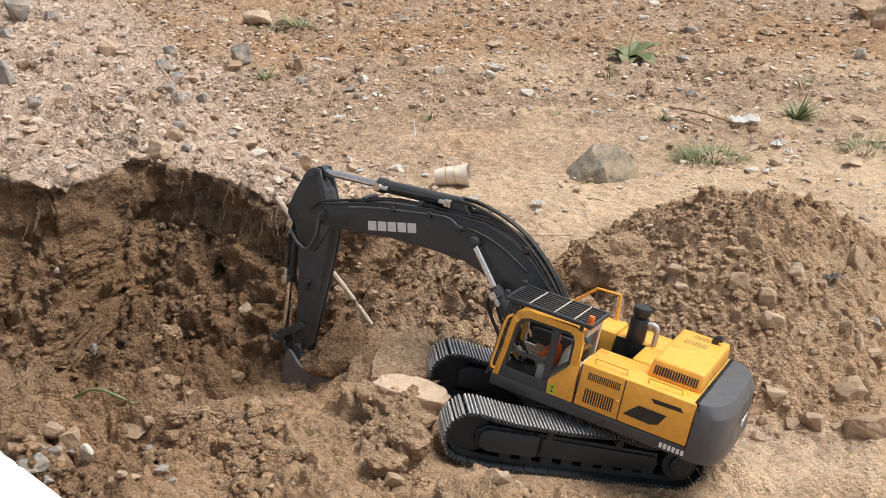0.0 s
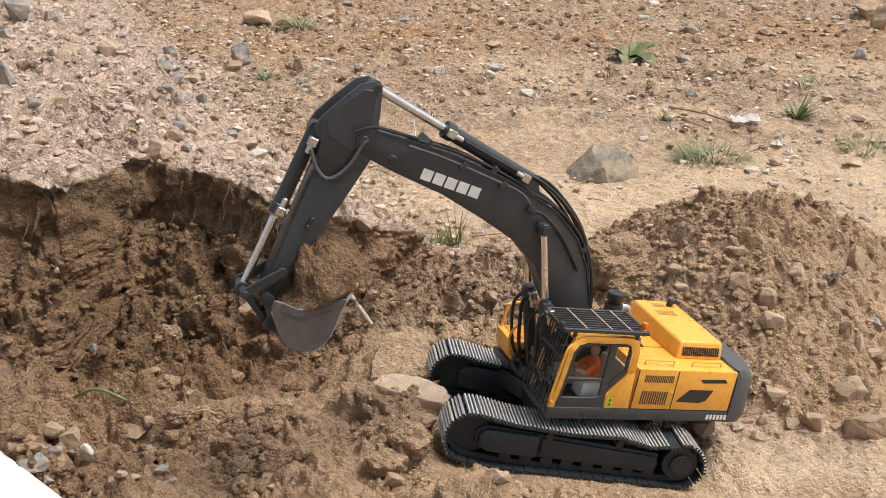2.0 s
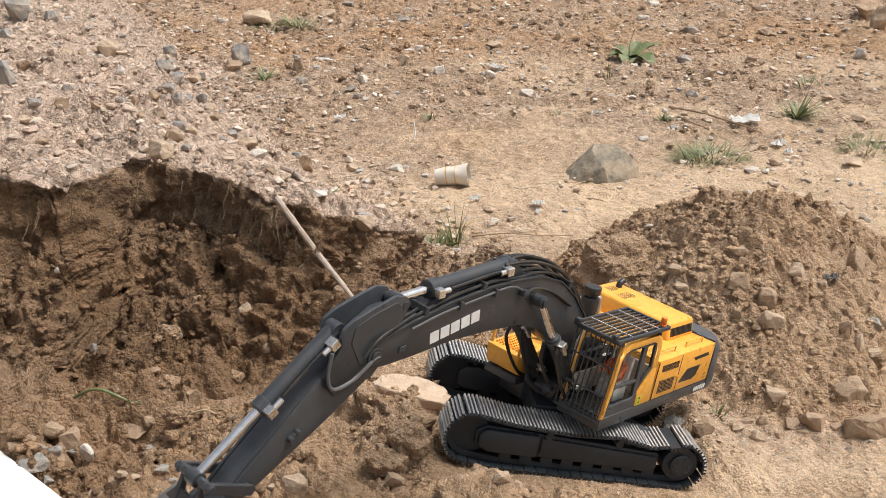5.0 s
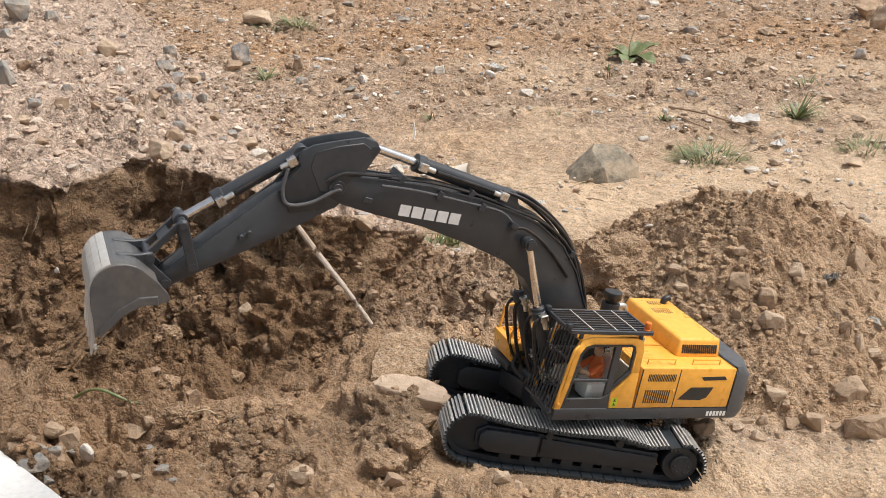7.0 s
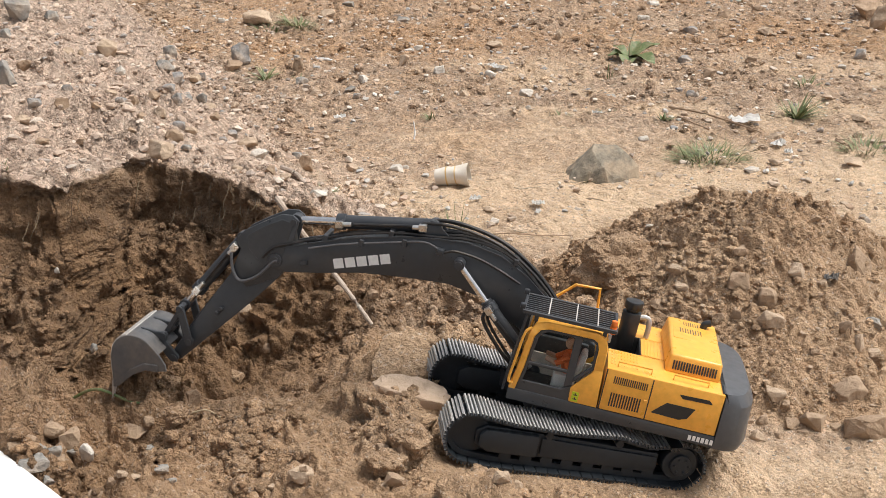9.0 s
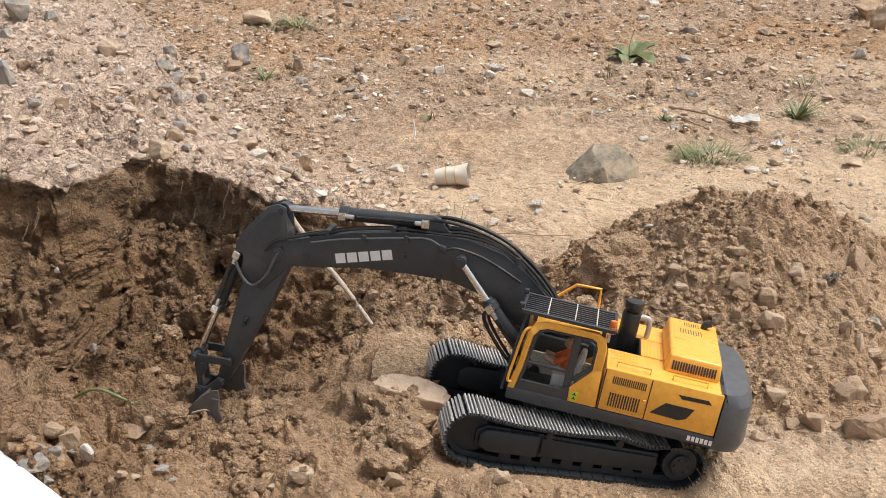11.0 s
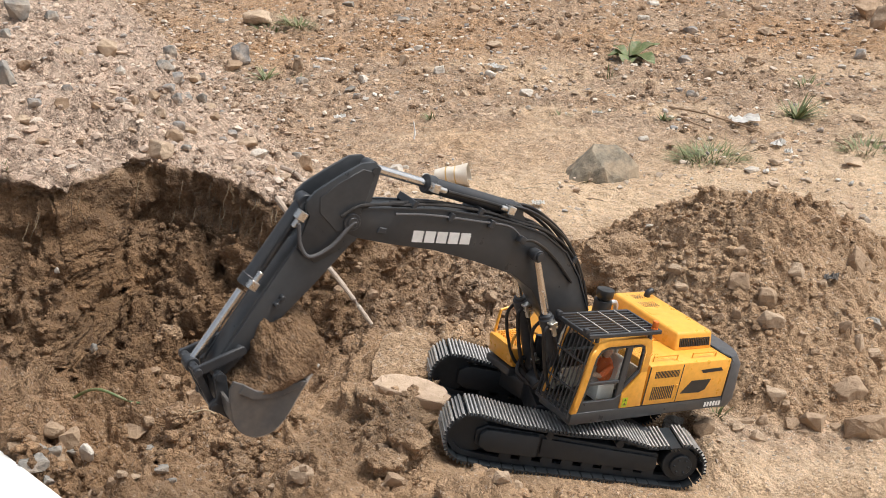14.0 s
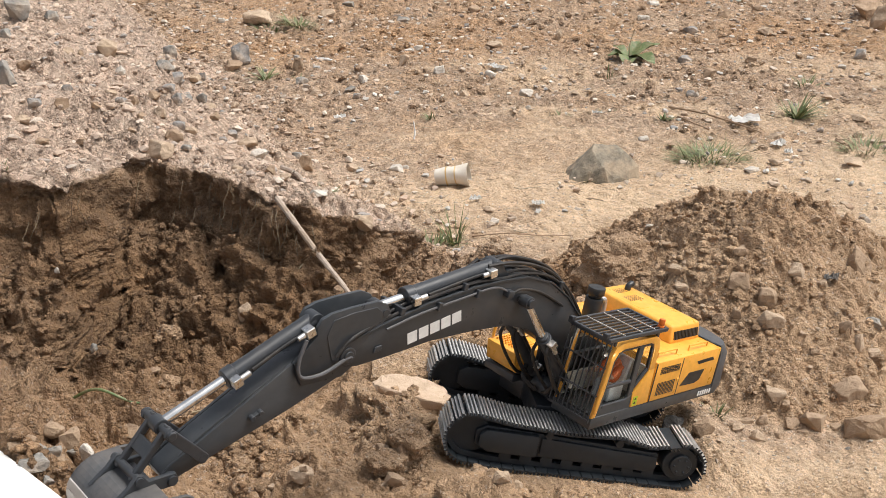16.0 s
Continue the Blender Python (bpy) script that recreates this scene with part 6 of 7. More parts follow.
stone(0.189, 0.071, 0.049, 0.036, 0.040, STONE_GREY, "weathered grey stone at the foot of the spoil heap", 119, 0.04)
stone(0.225, 0.023, 0.040, 0.030, 0.030, STONE_SOIL, "soil-dusted tan stone at the foot of the spoil heap", 120, 0.04)
stone(0.289, 0.059, 0.029, 0.022, 0.019, STONE_TAN, "pale tan stone at the foot of the spoil heap", 121, 0.04)
stone(0.365, 0.121, 0.040, 0.030, 0.027, STONE_TAN, "pale tan stone at the foot of the spoil heap", 122, 0.04)
stone(0.500, 0.136, 0.069, 0.051, 0.057, STONE_SOIL, "soil-dusted tan stone at the foot of the spoil heap", 123, 0.04)
stone(0.509, 0.070, 0.094, 0.071, 0.082, STONE_SOIL, "large soil-dusted tan stone at the foot of the spoil heap", 124, 0.04)
stone(0.423, 0.079, 0.050, 0.038, 0.038, STONE_SOIL, "soil-dusted tan stone at the foot of the spoil heap", 125, 0.04)
stone(0.321, 0.034, 0.033, 0.025, 0.028, STONE_TAN, "pale tan stone at the foot of the spoil heap", 126, 0.04)
stone(0.356, 0.053, 0.015, 0.011, 0.012, STONE_BROWN, "small soil-stained brown stone at the foot of the spoil heap", 127, 0.04)
stone(0.340, 0.086, 0.030, 0.022, 0.022, STONE_SOIL, "soil-dusted tan stone at the foot of the spoil heap", 128, 0.04)
stone(0.386, 0.082, 0.030, 0.023, 0.019, STONE_SOIL, "soil-dusted tan stone at the foot of the spoil heap", 129, 0.04)
stone(0.313, 0.085, 0.024, 0.018, 0.018, STONE_SOIL, "soil-dusted tan stone at the foot of the spoil heap", 130, 0.04)
stone(0.295, 0.060, 0.016, 0.012, 0.014, STONE_TAN, "small pale tan stone at the foot of the spoil heap", 131, 0.04)
stone(0.458, 0.072, 0.022, 0.017, 0.013, STONE_SOIL, "soil-dusted tan stone at the foot of the spoil heap", 132, 0.04)
stone(0.381, 0.105, 0.020, 0.015, 0.014, STONE_SOIL, "small soil-dusted tan stone at the foot of the spoil heap", 133, 0.04)
stone(0.401, 0.065, 0.020, 0.015, 0.014, STONE_SOIL, "small soil-dusted tan stone at the foot of the spoil heap", 134, 0.04)
stone(0.333, 0.142, 0.022, 0.017, 0.016, STONE_SOIL, "soil-dusted tan stone at the foot of the spoil heap", 135, 0.04)
stone(-0.119, -0.269, 0.029, 0.022, 0.025, STONE_TAN, "pale tan stone in the soil before the pit", 136, 0.04)
stone(-0.092, -0.200, 0.021, 0.016, 0.014, STONE_TAN, "small pale tan stone in the soil before the pit", 137, 0.04)
stone(-0.773, -0.036, 0.047, 0.035, 0.056, STONE_SOIL, "soil-dusted tan stone in the soil before the pit", 138, 0.04)
stone(-0.736, -0.067, 0.026, 0.019, 0.043, STONE_WHITE, "whitish stone in the soil before the pit", 139, 0.04)
stone(-0.776, -0.166, 0.047, 0.035, 0.020, STONE_GREY, "weathered grey stone in the soil before the pit", 140, 0.04)
stone(-0.765, -0.144, 0.027, 0.020, 0.011, STONE_TAN, "pale tan stone in the soil before the pit", 141, 0.04)
stone(-0.755, -0.174, 0.019, 0.014, 0.019, STONE_GREY, "small weathered grey stone in the soil before the pit", 142, 0.04)
stone(-0.778, -0.082, 0.024, 0.018, 0.021, STONE_GREY, "weathered grey stone in the soil before the pit", 143, 0.04)
stone(-0.806, -0.067, 0.028, 0.021, 0.018, STONE_GREY, "weathered grey stone in the soil before the pit", 144, 0.04)
stone(-0.806, -0.141, 0.027, 0.020, 0.019, STONE_SOIL, "soil-dusted tan stone in the soil before the pit", 145, 0.04)
stone(-0.638, -0.153, 0.021, 0.016, 0.016, STONE_TAN, "small pale tan stone in the soil before the pit", 146, 0.04)
stone(-0.605, -0.135, 0.024, 0.018, 0.015, STONE_GREY, "weathered grey stone in the soil before the pit", 147, 0.04)
stone(-0.661, -0.010, 0.021, 0.016, 0.017, STONE_GREY, "small weathered grey stone in the soil before the pit", 148, 0.04)
stone(-0.653, -0.202, 0.018, 0.014, 0.013, STONE_SOIL, "small soil-dusted tan stone in the soil before the pit", 149, 0.04)
stone(-0.763, -0.053, 0.021, 0.015, 0.017, STONE_GREY, "small weathered grey stone in the soil before the pit", 150, 0.04)
stone(-0.769, -0.084, 0.017, 0.012, 0.016, STONE_SOIL, "small soil-dusted tan stone in the soil before the pit", 151, 0.04)
stone(-0.435, -0.181, 0.017, 0.012, 0.009, STONE_TAN, "small pale tan stone in the soil before the pit", 152, 0.04)
stone(-0.478, -0.059, 0.014, 0.011, 0.008, STONE_TAN, "small pale tan stone in the soil before the pit", 153, 0.04)
stone(-0.639, -0.202, 0.017, 0.013, 0.011, STONE_TAN, "small pale tan stone in the soil before the pit", 154, 0.04)
stone(-0.670, -0.225, 0.022, 0.016, 0.012, STONE_SOIL, "small soil-dusted tan stone in the soil before the pit", 155, 0.04)
stone(-0.794, -0.037, 0.038, 0.028, 0.023, STONE_SOIL, "soil-dusted tan stone in the soil before the pit", 156, 0.04)
stone(-0.794, -0.127, 0.032, 0.024, 0.020, STONE_SOIL, "soil-dusted tan stone in the soil before the pit", 157, 0.04)
stone(-0.387, -0.189, 0.021, 0.016, 0.040, STONE_BROWN, "small soil-stained brown stone in the soil before the pit", 158, 0.04)
stone(-0.279, -0.134, 0.028, 0.021, 0.019, STONE_SOIL, "soil-dusted tan stone in the soil before the pit", 159, 0.04)
stone(-0.250, -0.150, 0.033, 0.025, 0.060, STONE_BROWN, "soil-stained brown stone in the soil before the pit", 160, 0.04)
stone(-0.260, -0.202, 0.035, 0.027, 0.028, STONE_SOIL, "soil-dusted tan stone in the soil before the pit", 161, 0.04)
stone(-0.580, -0.170, 0.015, 0.011, 0.010, STONE_GREY, "small weathered grey stone in the soil before the pit", 162, 0.04)
stone(-0.563, 0.346, 0.028, 0.021, 0.041, STONE_TAN, "pale tan stone lying in the dug pit", 163, 0.04)
stone(-0.518, 0.280, 0.032, 0.024, 0.023, STONE_BROWN, "soil-stained brown stone lying in the dug pit", 164, 0.04)
stone(-0.615, 0.109, 0.031, 0.024, 0.034, STONE_BROWN, "soil-stained brown stone lying in the dug pit", 165, 0.04)
stone(-0.695, 0.187, 0.023, 0.017, 0.016, STONE_BROWN, "soil-stained brown stone lying in the dug pit", 166, 0.04)
stone(-0.817, 0.239, 0.021, 0.016, 0.017, STONE_GREY, "small weathered grey stone lying in the dug pit", 167, 0.04)
stone(-0.661, 0.392, 0.020, 0.015, 0.016, STONE_BROWN, "small soil-stained brown stone lying in the dug pit", 168, 0.04)
stone(-0.361, 0.433, 0.033, 0.025, 0.024, STONE_BROWN, "soil-stained brown stone lying in the dug pit", 169, 0.04)
stone(-0.310, 0.486, 0.034, 0.025, 0.022, STONE_SOIL, "soil-dusted tan stone lying in the dug pit", 170, 0.04)
stone(-0.270, 0.418, 0.037, 0.028, 0.029, STONE_SOIL, "soil-dusted tan stone lying in the dug pit", 171, 0.04)
stone(-0.387, 0.354, 0.021, 0.016, 0.017, STONE_BROWN, "small soil-stained brown stone lying in the dug pit", 172, 0.04)
stone(-0.324, 0.352, 0.025, 0.019, 0.019, STONE_BROWN, "soil-stained brown stone lying in the dug pit", 173, 0.04)
stone(-0.199, 0.534, 0.028, 0.021, 0.021, STONE_SOIL, "soil-dusted tan stone lying in the dug pit", 174, 0.04)
stone(-0.220, 0.414, 0.033, 0.025, 0.021, STONE_SOIL, "soil-dusted tan stone lying in the dug pit", 175, 0.04)
stone(-0.131, 0.490, 0.029, 0.022, 0.020, STONE_SOIL, "soil-dusted tan stone lying in the dug pit", 176, 0.04)
stone(-0.102, 0.376, 0.026, 0.019, 0.019, STONE_SOIL, "soil-dusted tan stone lying in the dug pit", 177, 0.04)
stone(-0.895, 0.325, 0.017, 0.013, 0.013, STONE_WHITE, "small whitish stone lying in the dug pit", 178, 0.04)
stone(-0.675, 0.045, 0.029, 0.022, 0.016, STONE_SOIL, "soil-dusted tan stone lying in the dug pit", 179, 0.04)
stone(-0.697, 0.036, 0.044, 0.033, 0.022, STONE_SOIL, "soil-dusted tan stone lying in the dug pit", 180, 0.04)


def foot_stones():
    """Grey stones that have rolled to the foot of the slope."""
    rng = np.random.RandomState(31)
    for k in range(26):
        t = rng.rand()
        x, y = -1.10 + 0.62 * t + rng.uniform(-0.09, 0.09), 1.95 - 1.05 * t + rng.uniform(-0.16, 0.16)
        w = rng.uniform(0.016, 0.044)
        mat = (STONE_GREY, STONE_SLATE, STONE_TAN, STONE_GREY)[k % 4]
        word = ("weathered grey", "dark slate-grey", "pale tan", "weathered grey")[k % 4]
        tagged(stone(x, y, w, w * 0.8, w * 0.65, mat, word + " stone at the foot of the gravel slope", 200 + k), group="stones at the foot of the slope")


foot_stones()


loose_stone = stone(-0.395, -0.185, 0.044, 0.030, 0.030, STONE_TAN, "pale angular stone tipped out with the soil", 88)


def big_clod(x, y, size, seed, fresh=0.3):
    """A crumbly lump of earth."""
    bm = bmesh.new()
    bmesh.ops.create_icosphere(bm, subdivisions=5, radius=1.0)
    off = Vector((seed * 5.1, seed * 2.3, seed))
    for v in bm.verts:
        d = v.co.copy()
        k = 0.85 + 0.35 * noise.fractal(d * 1.2 + off, 1.0, 2.0, 4) + 0.10 * abs(noise.fractal(d * 5 + off, 1.0, 2.0, 3))
        v.co = Vector((d.x * k, d.y * k * 0.85, d.z * k * 0.75)) * size
    ob = part("earth_clod", bm, SOIL, None, "", 1)
    for nm, val in (("fresh", fresh), ("ochre", 0.8), ("pale", 0.40), ("loose", 1.0)):
        ob.data.attributes.new(nm, "FLOAT", "POINT").data.foreach_set("value", np.full(len(ob.data.vertices), val, dtype=np.float32))
    ob.matrix_world = Matrix.Translation((x, y, ground_height(x, y) + size * 0.22))
    return tagged(ob, "rounded lump of brown earth on the loose spoil", "clod", "earth clods")


for k, (x, y, size) in enumerate(((0.150, 0.475, 0.086), (0.075, 0.40, 0.040), (-0.352, -0.183, 0.022), (-0.40, -0.115, 0.020), (-0.24, -0.135, 0.034), (-0.275, -0.165, 0.032), (-0.50, -0.10, 0.024), (-0.62, 0.02, 0.022),
                                  (-0.66, 0.14, 0.020), (-0.46, 0.05, 0.018), (-0.12, 0.40, 0.030), (-0.20, 0.36, 0.024), (-0.05, 0.33, 0.022), (-0.30, 0.40, 0.022), (-0.70, 0.30, 0.024), (-0.57, 0.24, 0.018))):
    big_clod(x, y, size, k + 1)


def slab_stone(x, y, z, pts, turn, material, label, seed, coated=False):
    ob = part("stone", hull_rock(pts, seed, 0.05, 4, 0.035), material, None, "", 1)
    if coated:  # the soil that sticks to it
        for nm, val in (("fresh", 0.12), ("ochre", 0.8), ("pale", 0.5), ("loose", 0.9)):
            ob.data.attributes.new(nm, "FLOAT", "POINT").data.foreach_set("value", np.full(len(ob.data.vertices), val, dtype=np.float32))
    ob.matrix_world = Matrix.Translation((x, y, z)) @ pose(0, 0, 0, *turn)
    return tagged(ob, label, "stone")


slab_stone(-0.247, 0.016, 0.070, [(-0.058, -0.016, -0.014), (-0.02, -0.028, -0.016), (0.058, -0.022, -0.024), (0.064, 0.012, -0.022), (-0.05, 0.020, -0.014), (-0.060, -0.010, 0.006), (-0.046, -0.022, 0.010), (0.008, -0.030, 0.012), (0.058, -0.024, 0.008), (0.066, 0.004, 0.010), (0.048, 0.022, 0.016), (-0.02, 0.024, 0.015), (-0.050, 0.016, 0.010)], (-3, 11, -9), STONE_SLAB, "large flat pale tan slab propped before the tracks", 61)
slab_stone(-0.258, 0.116, 0.066, [(-0.062, -0.045, -0.03), (0.05, -0.05, -0.03), (0.058, 0.045, -0.03), (-0.045, 0.05, -0.03), (-0.058, -0.052, 0.004), (-0.035, -0.036, 0.012), (0.030, -0.046, 0.008), (0.052, -0.030, 0.018), (0.056, 0.035, 0.030), (0.010, 0.046, 0.040), (-0.034, 0.036, 0.030), (-0.052, -0.005, 0.016)], (5, 2, 4), SOIL, "large soil-coated block of stone before the tracks", 62, True)


def boulder():
    pts = [(-0.105, -0.05, -0.02), (-0.10, 0.06, -0.02), (0.02, -0.075, -0.02), (0.115, -0.02, -0.02), (0.10, 0.07, -0.02), (0.116, 0.0, 0.016), (-0.085, -0.02, 0.014), (-0.030, -0.01, 0.070), (-0.020, 0.02, 0.076), (0.05, 0.03, 0.068), (0.075, 0.01, 0.055), (0.0, -0.055, 0.030), (0.035, -0.065, 0.0)]
    ob = part("boulder", hull_rock(pts, 5, 0.016, 4, 0.010), STONE_GREEN, None, "", 1)
    ob.matrix_world = Matrix.Translation((0.213, 1.185, ground_height(0.213, 1.185) + 0.002)) @ Matrix.Diagonal((0.86, 0.9, 0.90, 1))
    return tagged(ob, "wedge-shaped grey-green boulder streaked with lichen on sand", "boulder")


boulder()


def blade(bm, p, az, length, lean, width, bend=0.5):
    """One narrow grass blade of four tapering segments."""
    d = Vector((math.cos(az), math.sin(az), 0))
    side = Vector((-d.y, d.x, 0))
    last = None
    for k in range(5):
        t = k / 4
        out = length * (math.sin(lean) * t + bend * 0.5 * t * t)
        up = length * (math.cos(lean) * t - bend * 0.35 * t * t)
        c = Vector(p) + d * out + Vector((0, 0, up))
        w = width * (1 - t) ** 0.7 + 0.0002
        cur = (bm.verts.new(c - side * w), bm.verts.new(c + side * w))
        if last:
            bm.faces.new((last[0], last[1], cur[1], cur[0]))
        last = cur


def tuft(name, x, y, n, length, spread, width, material, label, seed, low=0.5, high=1.35):
    rng = random.Random(seed)
    bm = bmesh.new()
    z0 = ground_height(x, y)
    gx, gy = (ground_height(x + spread, y) - z0) / spread, (ground_height(x, y + spread) - z0) / spread
    for _ in range(n):
        r, a = spread * math.sqrt(rng.random()), rng.random() * 6.283
        px, py = r * math.cos(a), r * math.sin(a) * 0.7
        blade(bm, (px, py, gx * px + gy * py - 0.003), a + rng.uniform(-0.7, 0.7), length * rng.uniform(0.55, 1.15), rng.uniform(low, high), width * rng.uniform(0.6, 1.2), rng.uniform(0.2, 0.8))
    ob = part(name, bm, material, None, "", 1, True)
    ob.location = (x, y, z0)
    return tagged(ob, label, "grass" if "grass" in name else "plant")


tuft("grass_tuft", 0.530, 1.301, 260, 0.062, 0.085, 0.0016, GRASS, "low spreading grey-green grass tuft on dry ground", 1)
tuft("grass_tuft", 0.475, 1.26, 60, 0.045, 0.05, 0.0012, GRASS, "low spreading grey-green grass tuft on dry ground", 2)
tuft("grass_tuft", 0.965, 1.355, 130, 0.055, 0.06, 0.0015, GRASS, "sparse grey-green grass on dry ground", 3)
tuft("rosette_plant", 0.857, 1.634, 60, 0.088, 0.012, 0.0042, GRASS, "rosette of long narrow green leaves", 4, 0.35, 1.2)
tuft("rosette_plant", -0.775, 1.995, 34, 0.060, 0.010, 0.0032, GRASS, "rosette of narrow green leaves beside stones", 5, 0.4, 1.25)
tuft("weed", -0.66, 1.98, 20, 0.04, 0.02, 0.003, LEAF, "small green weed on dry ground", 6, 0.4, 1.2)
tuft("grass_tuft", -0.760, 2.745, 120, 0.06, 0.06, 0.0022, GRASS, "low grey-green plant beside a pale stone", 7, 0.5, 1.3)
tuft("grass_tuft", -0.87, 2.72, 60, 0.05, 0.05, 0.002, GRASS, "low grey-green plant beside a pale stone", 8, 0.5, 1.3)
tuft("grass_clump", -0.170, 0.745, 26, 0.095, 0.014, 0.0016, GRASS, "upright clump of thin green grass at the pit rim", 9, 0.05, 0.5)
tuft("grass_clump", -0.215, 0.735, 70, 0.045, 0.045, 0.0024, GRASS, "short green grass at the pit rim", 10, 0.4, 1.2)
tuft("grass_clump", -0.435, 0.655, 12, 0.030, 0.012, 0.0016, LEAF, "few green blades on the pit bank", 11, 0.3, 1.1)
tuft("weed", 0.98, 1.95, 40, 0.05, 0.03, 0.0022, GRASS, "small grey-green weed on stony ground", 12, 0.3, 1.2)
tuft("weed", 0.455, 1.60, 16, 0.035, 0.012, 0.006, LEAF, "small bright green seedling on dry ground", 13, 0.3, 0.9)
tuft("weed", -0.23, 1.62, 14, 0.03, 0.014, 0.003, LEAF, "small green weed on stony ground", 14, 0.2, 1.0)
tuft("weed", 0.155, 1.66, 14, 0.03, 0.02, 0.002, GRASS, "small green weed on stony ground", 15, 0.2, 1.0)
tuft("weed", 0.30, 1.68, 12, 0.03, 0.02, 0.002, GRASS, "small green weed on stony ground", 16, 0.2, 1.0)
tuft("weed", 0.36, 2.05, 14, 0.06, 0.02, 0.0016, GRASS, "thin upright weed on stony ground", 17, 0.0, 0.6)
tuft("weed", 0.175, 1.135, 12, 0.022, 0.014, 0.0022, LEAF, "green shoots growing at the boulder's foot", 18, 0.2, 1.0)
tuft("weed", 0.265, 0.095, 12, 0.03, 0.014, 0.002, LEAF, "green shoots among stones behind the excavator", 19, 0.2, 1.1)
tuft("weed", -0.47, 1.05, 18, 0.03, 0.03, 0.0016, GRASS, "sparse grey-green shoots on gravel", 20, 0.3, 1.1)
tuft("grass_clump", -0.395, 0.335, 8, 0.03, 0.008, 0.002, LEAF, "few green blades in the dug soil", 21, 0.2, 1.0)
tuft("grass_clump", -1.02, 0.42, 14, 0.03, 0.03, 0.0016, GRASS, "thin dry grass at the bank's edge", 22, 0.3, 1.1)


def dock_plant():
    base = tagged(new("dock_plant"), "broad-leaved green dock plant on ochre ground", "plant")
    base.matrix_world = Matrix.Translation((0.464, 2.284, ground_height(0.464, 2.284)))
    for az, ln, w, lift in ((185, 0.07, 0.045, 0.4), (255, 0.09, 0.060, 0.25), (305, 0.11, 0.060, 0.30), (15, 0.10, 0.045, 0.7), (60, 0.07, 0.035, 0.9), (140, 0.06, 0.035, 0.8)):
        bm = bmesh.new()
        rows = []
        for i in range(7):
            t = i / 6
            wd = w * math.sin(math.pi * min(1, 0.12 + t * 0.88)) ** 0.8 + 0.001
            row = []
            for j in (-1, -0.5, 0, 0.5, 1):
                z = lift * ln * t - 0.5 * ln * t * t * 0.6 + 0.25 * wd * abs(j) + 0.004 * math.sin(9 * t + 3 * j)
                row.append(bm.verts.new((0.01 + ln * t, wd * 0.5 * j * 1.2, z)))
            rows.append(row)
        for a, b in zip(rows, rows[1:]):
            for k in range(4):
                bm.faces.new((a[k], a[k + 1], b[k + 1], b[k]))
        leaf = part("leaf", bm, LEAF, base, "", 1)
        leaf.matrix_basis = pose(0, 0, 0.004, 0, 0, az)
    part("stem", made(lambda bm: tube(bm, [(0, 0.01, 0), (0.0, 0.015, 0.05), (0.012, 0.012, 0.10)], 0.0018, 6)), STRAW, base, "", 1)


dock_plant()


def stick(name, pts, r, material, label, category):
    def shaped(bm):
        line = curve_through(pts, 6)
        n = 8
        rings = []
        for i, p in enumerate(line):
            d = (line[min(i + 1, len(line) - 1)] - line[max(i - 1, 0)]).normalized()
            k = r * (1 - 0.45 * i / len(line)) * (1 + 0.18 * noise.noise(p * 70))
            rings.append([bm.verts.new(q) for q in ring_at(p, d, k, n)])
        for a, b in zip(rings, rings[1:]):
            for k in range(n):
                bm.faces.new((a[k], a[(k + 1) % n], b[(k + 1) % n], b[k]))
        bm.faces.new(rings[0][::-1])
        bm.faces.new(rings[-1])
    return tagged(part(name, made(shaped), material, None, "", 1), label, category)


def on_ground(*spots):
    return [(x, y, ground_height(x, y) + up) for x, y, up in spots]


stick("stick", [(-0.508, 0.455, 0.226), (-0.470, 0.405, 0.198), (-0.424, 0.370, 0.148), (-0.372, 0.322, 0.102), (-0.322, 0.274, 0.052)], 0.0064, BARK, "bleached bare stick leaning from the bank into the pit", "stick")
stick("root", on_ground((-0.555, 0.83, 0.012), (-0.52, 0.80, 0.012), (-0.49, 0.765, 0.010), (-0.455, 0.745, 0.006), (-0.43, 0.74, 0.002)), 0.006, BARK, "pale root lying on the gravel slope", "root")
stick("twig", on_ground((-0.40, 0.95, 0.030), (-0.385, 0.90, 0.008), (-0.34, 0.83, 0.006), (-0.28, 0.80, 0.006), (-0.20, 0.80, 0.004)), 0.0028, STONE_BROWN, "thin bent brown twig on the ground", "twig")
stick("twig", on_ground((-0.13, 0.775, 0.004), (-0.05, 0.77, 0.008), (0.02, 0.785, 0.004), (0.10, 0.80, 0.006)), 0.0016, STONE_BROWN, "thin brown twig on the ground", "twig")
stick("twig", on_ground((0.48, 1.66, 0.02), (0.56, 1.57, 0.03), (0.64, 1.50, 0.03), (0.70, 1.45, 0.02)), 0.0035, STONE_BROWN, "long thin brown branch on the ground", "twig")
stick("twig", on_ground((0.70, 1.47, 0.02), (0.67, 1.42, 0.02), (0.64, 1.39, 0.004)), 0.0028, STONE_BROWN, "forked end of a thin brown branch", "twig")
stick("twig", on_ground((0.50, 1.62, 0.004), (0.54, 1.55, 0.006), (0.565, 1.50, 0.004)), 0.0028, STONE_BROWN, "short brown twig on the ground", "twig")
stick("twig", on_ground((0.58, 1.78, 0.004), (0.63, 1.80, 0.014), (0.69, 1.83, 0.004)), 0.003, STONE_BROWN, "short dark twig on the ground", "twig")
stick("stalk", [(-0.275, 1.44, 0.02), (-0.273, 1.445, 0.04), (-0.276, 1.45, 0.068)], 0.0028, PAPER, "pale upright dry stalk", "stalk")
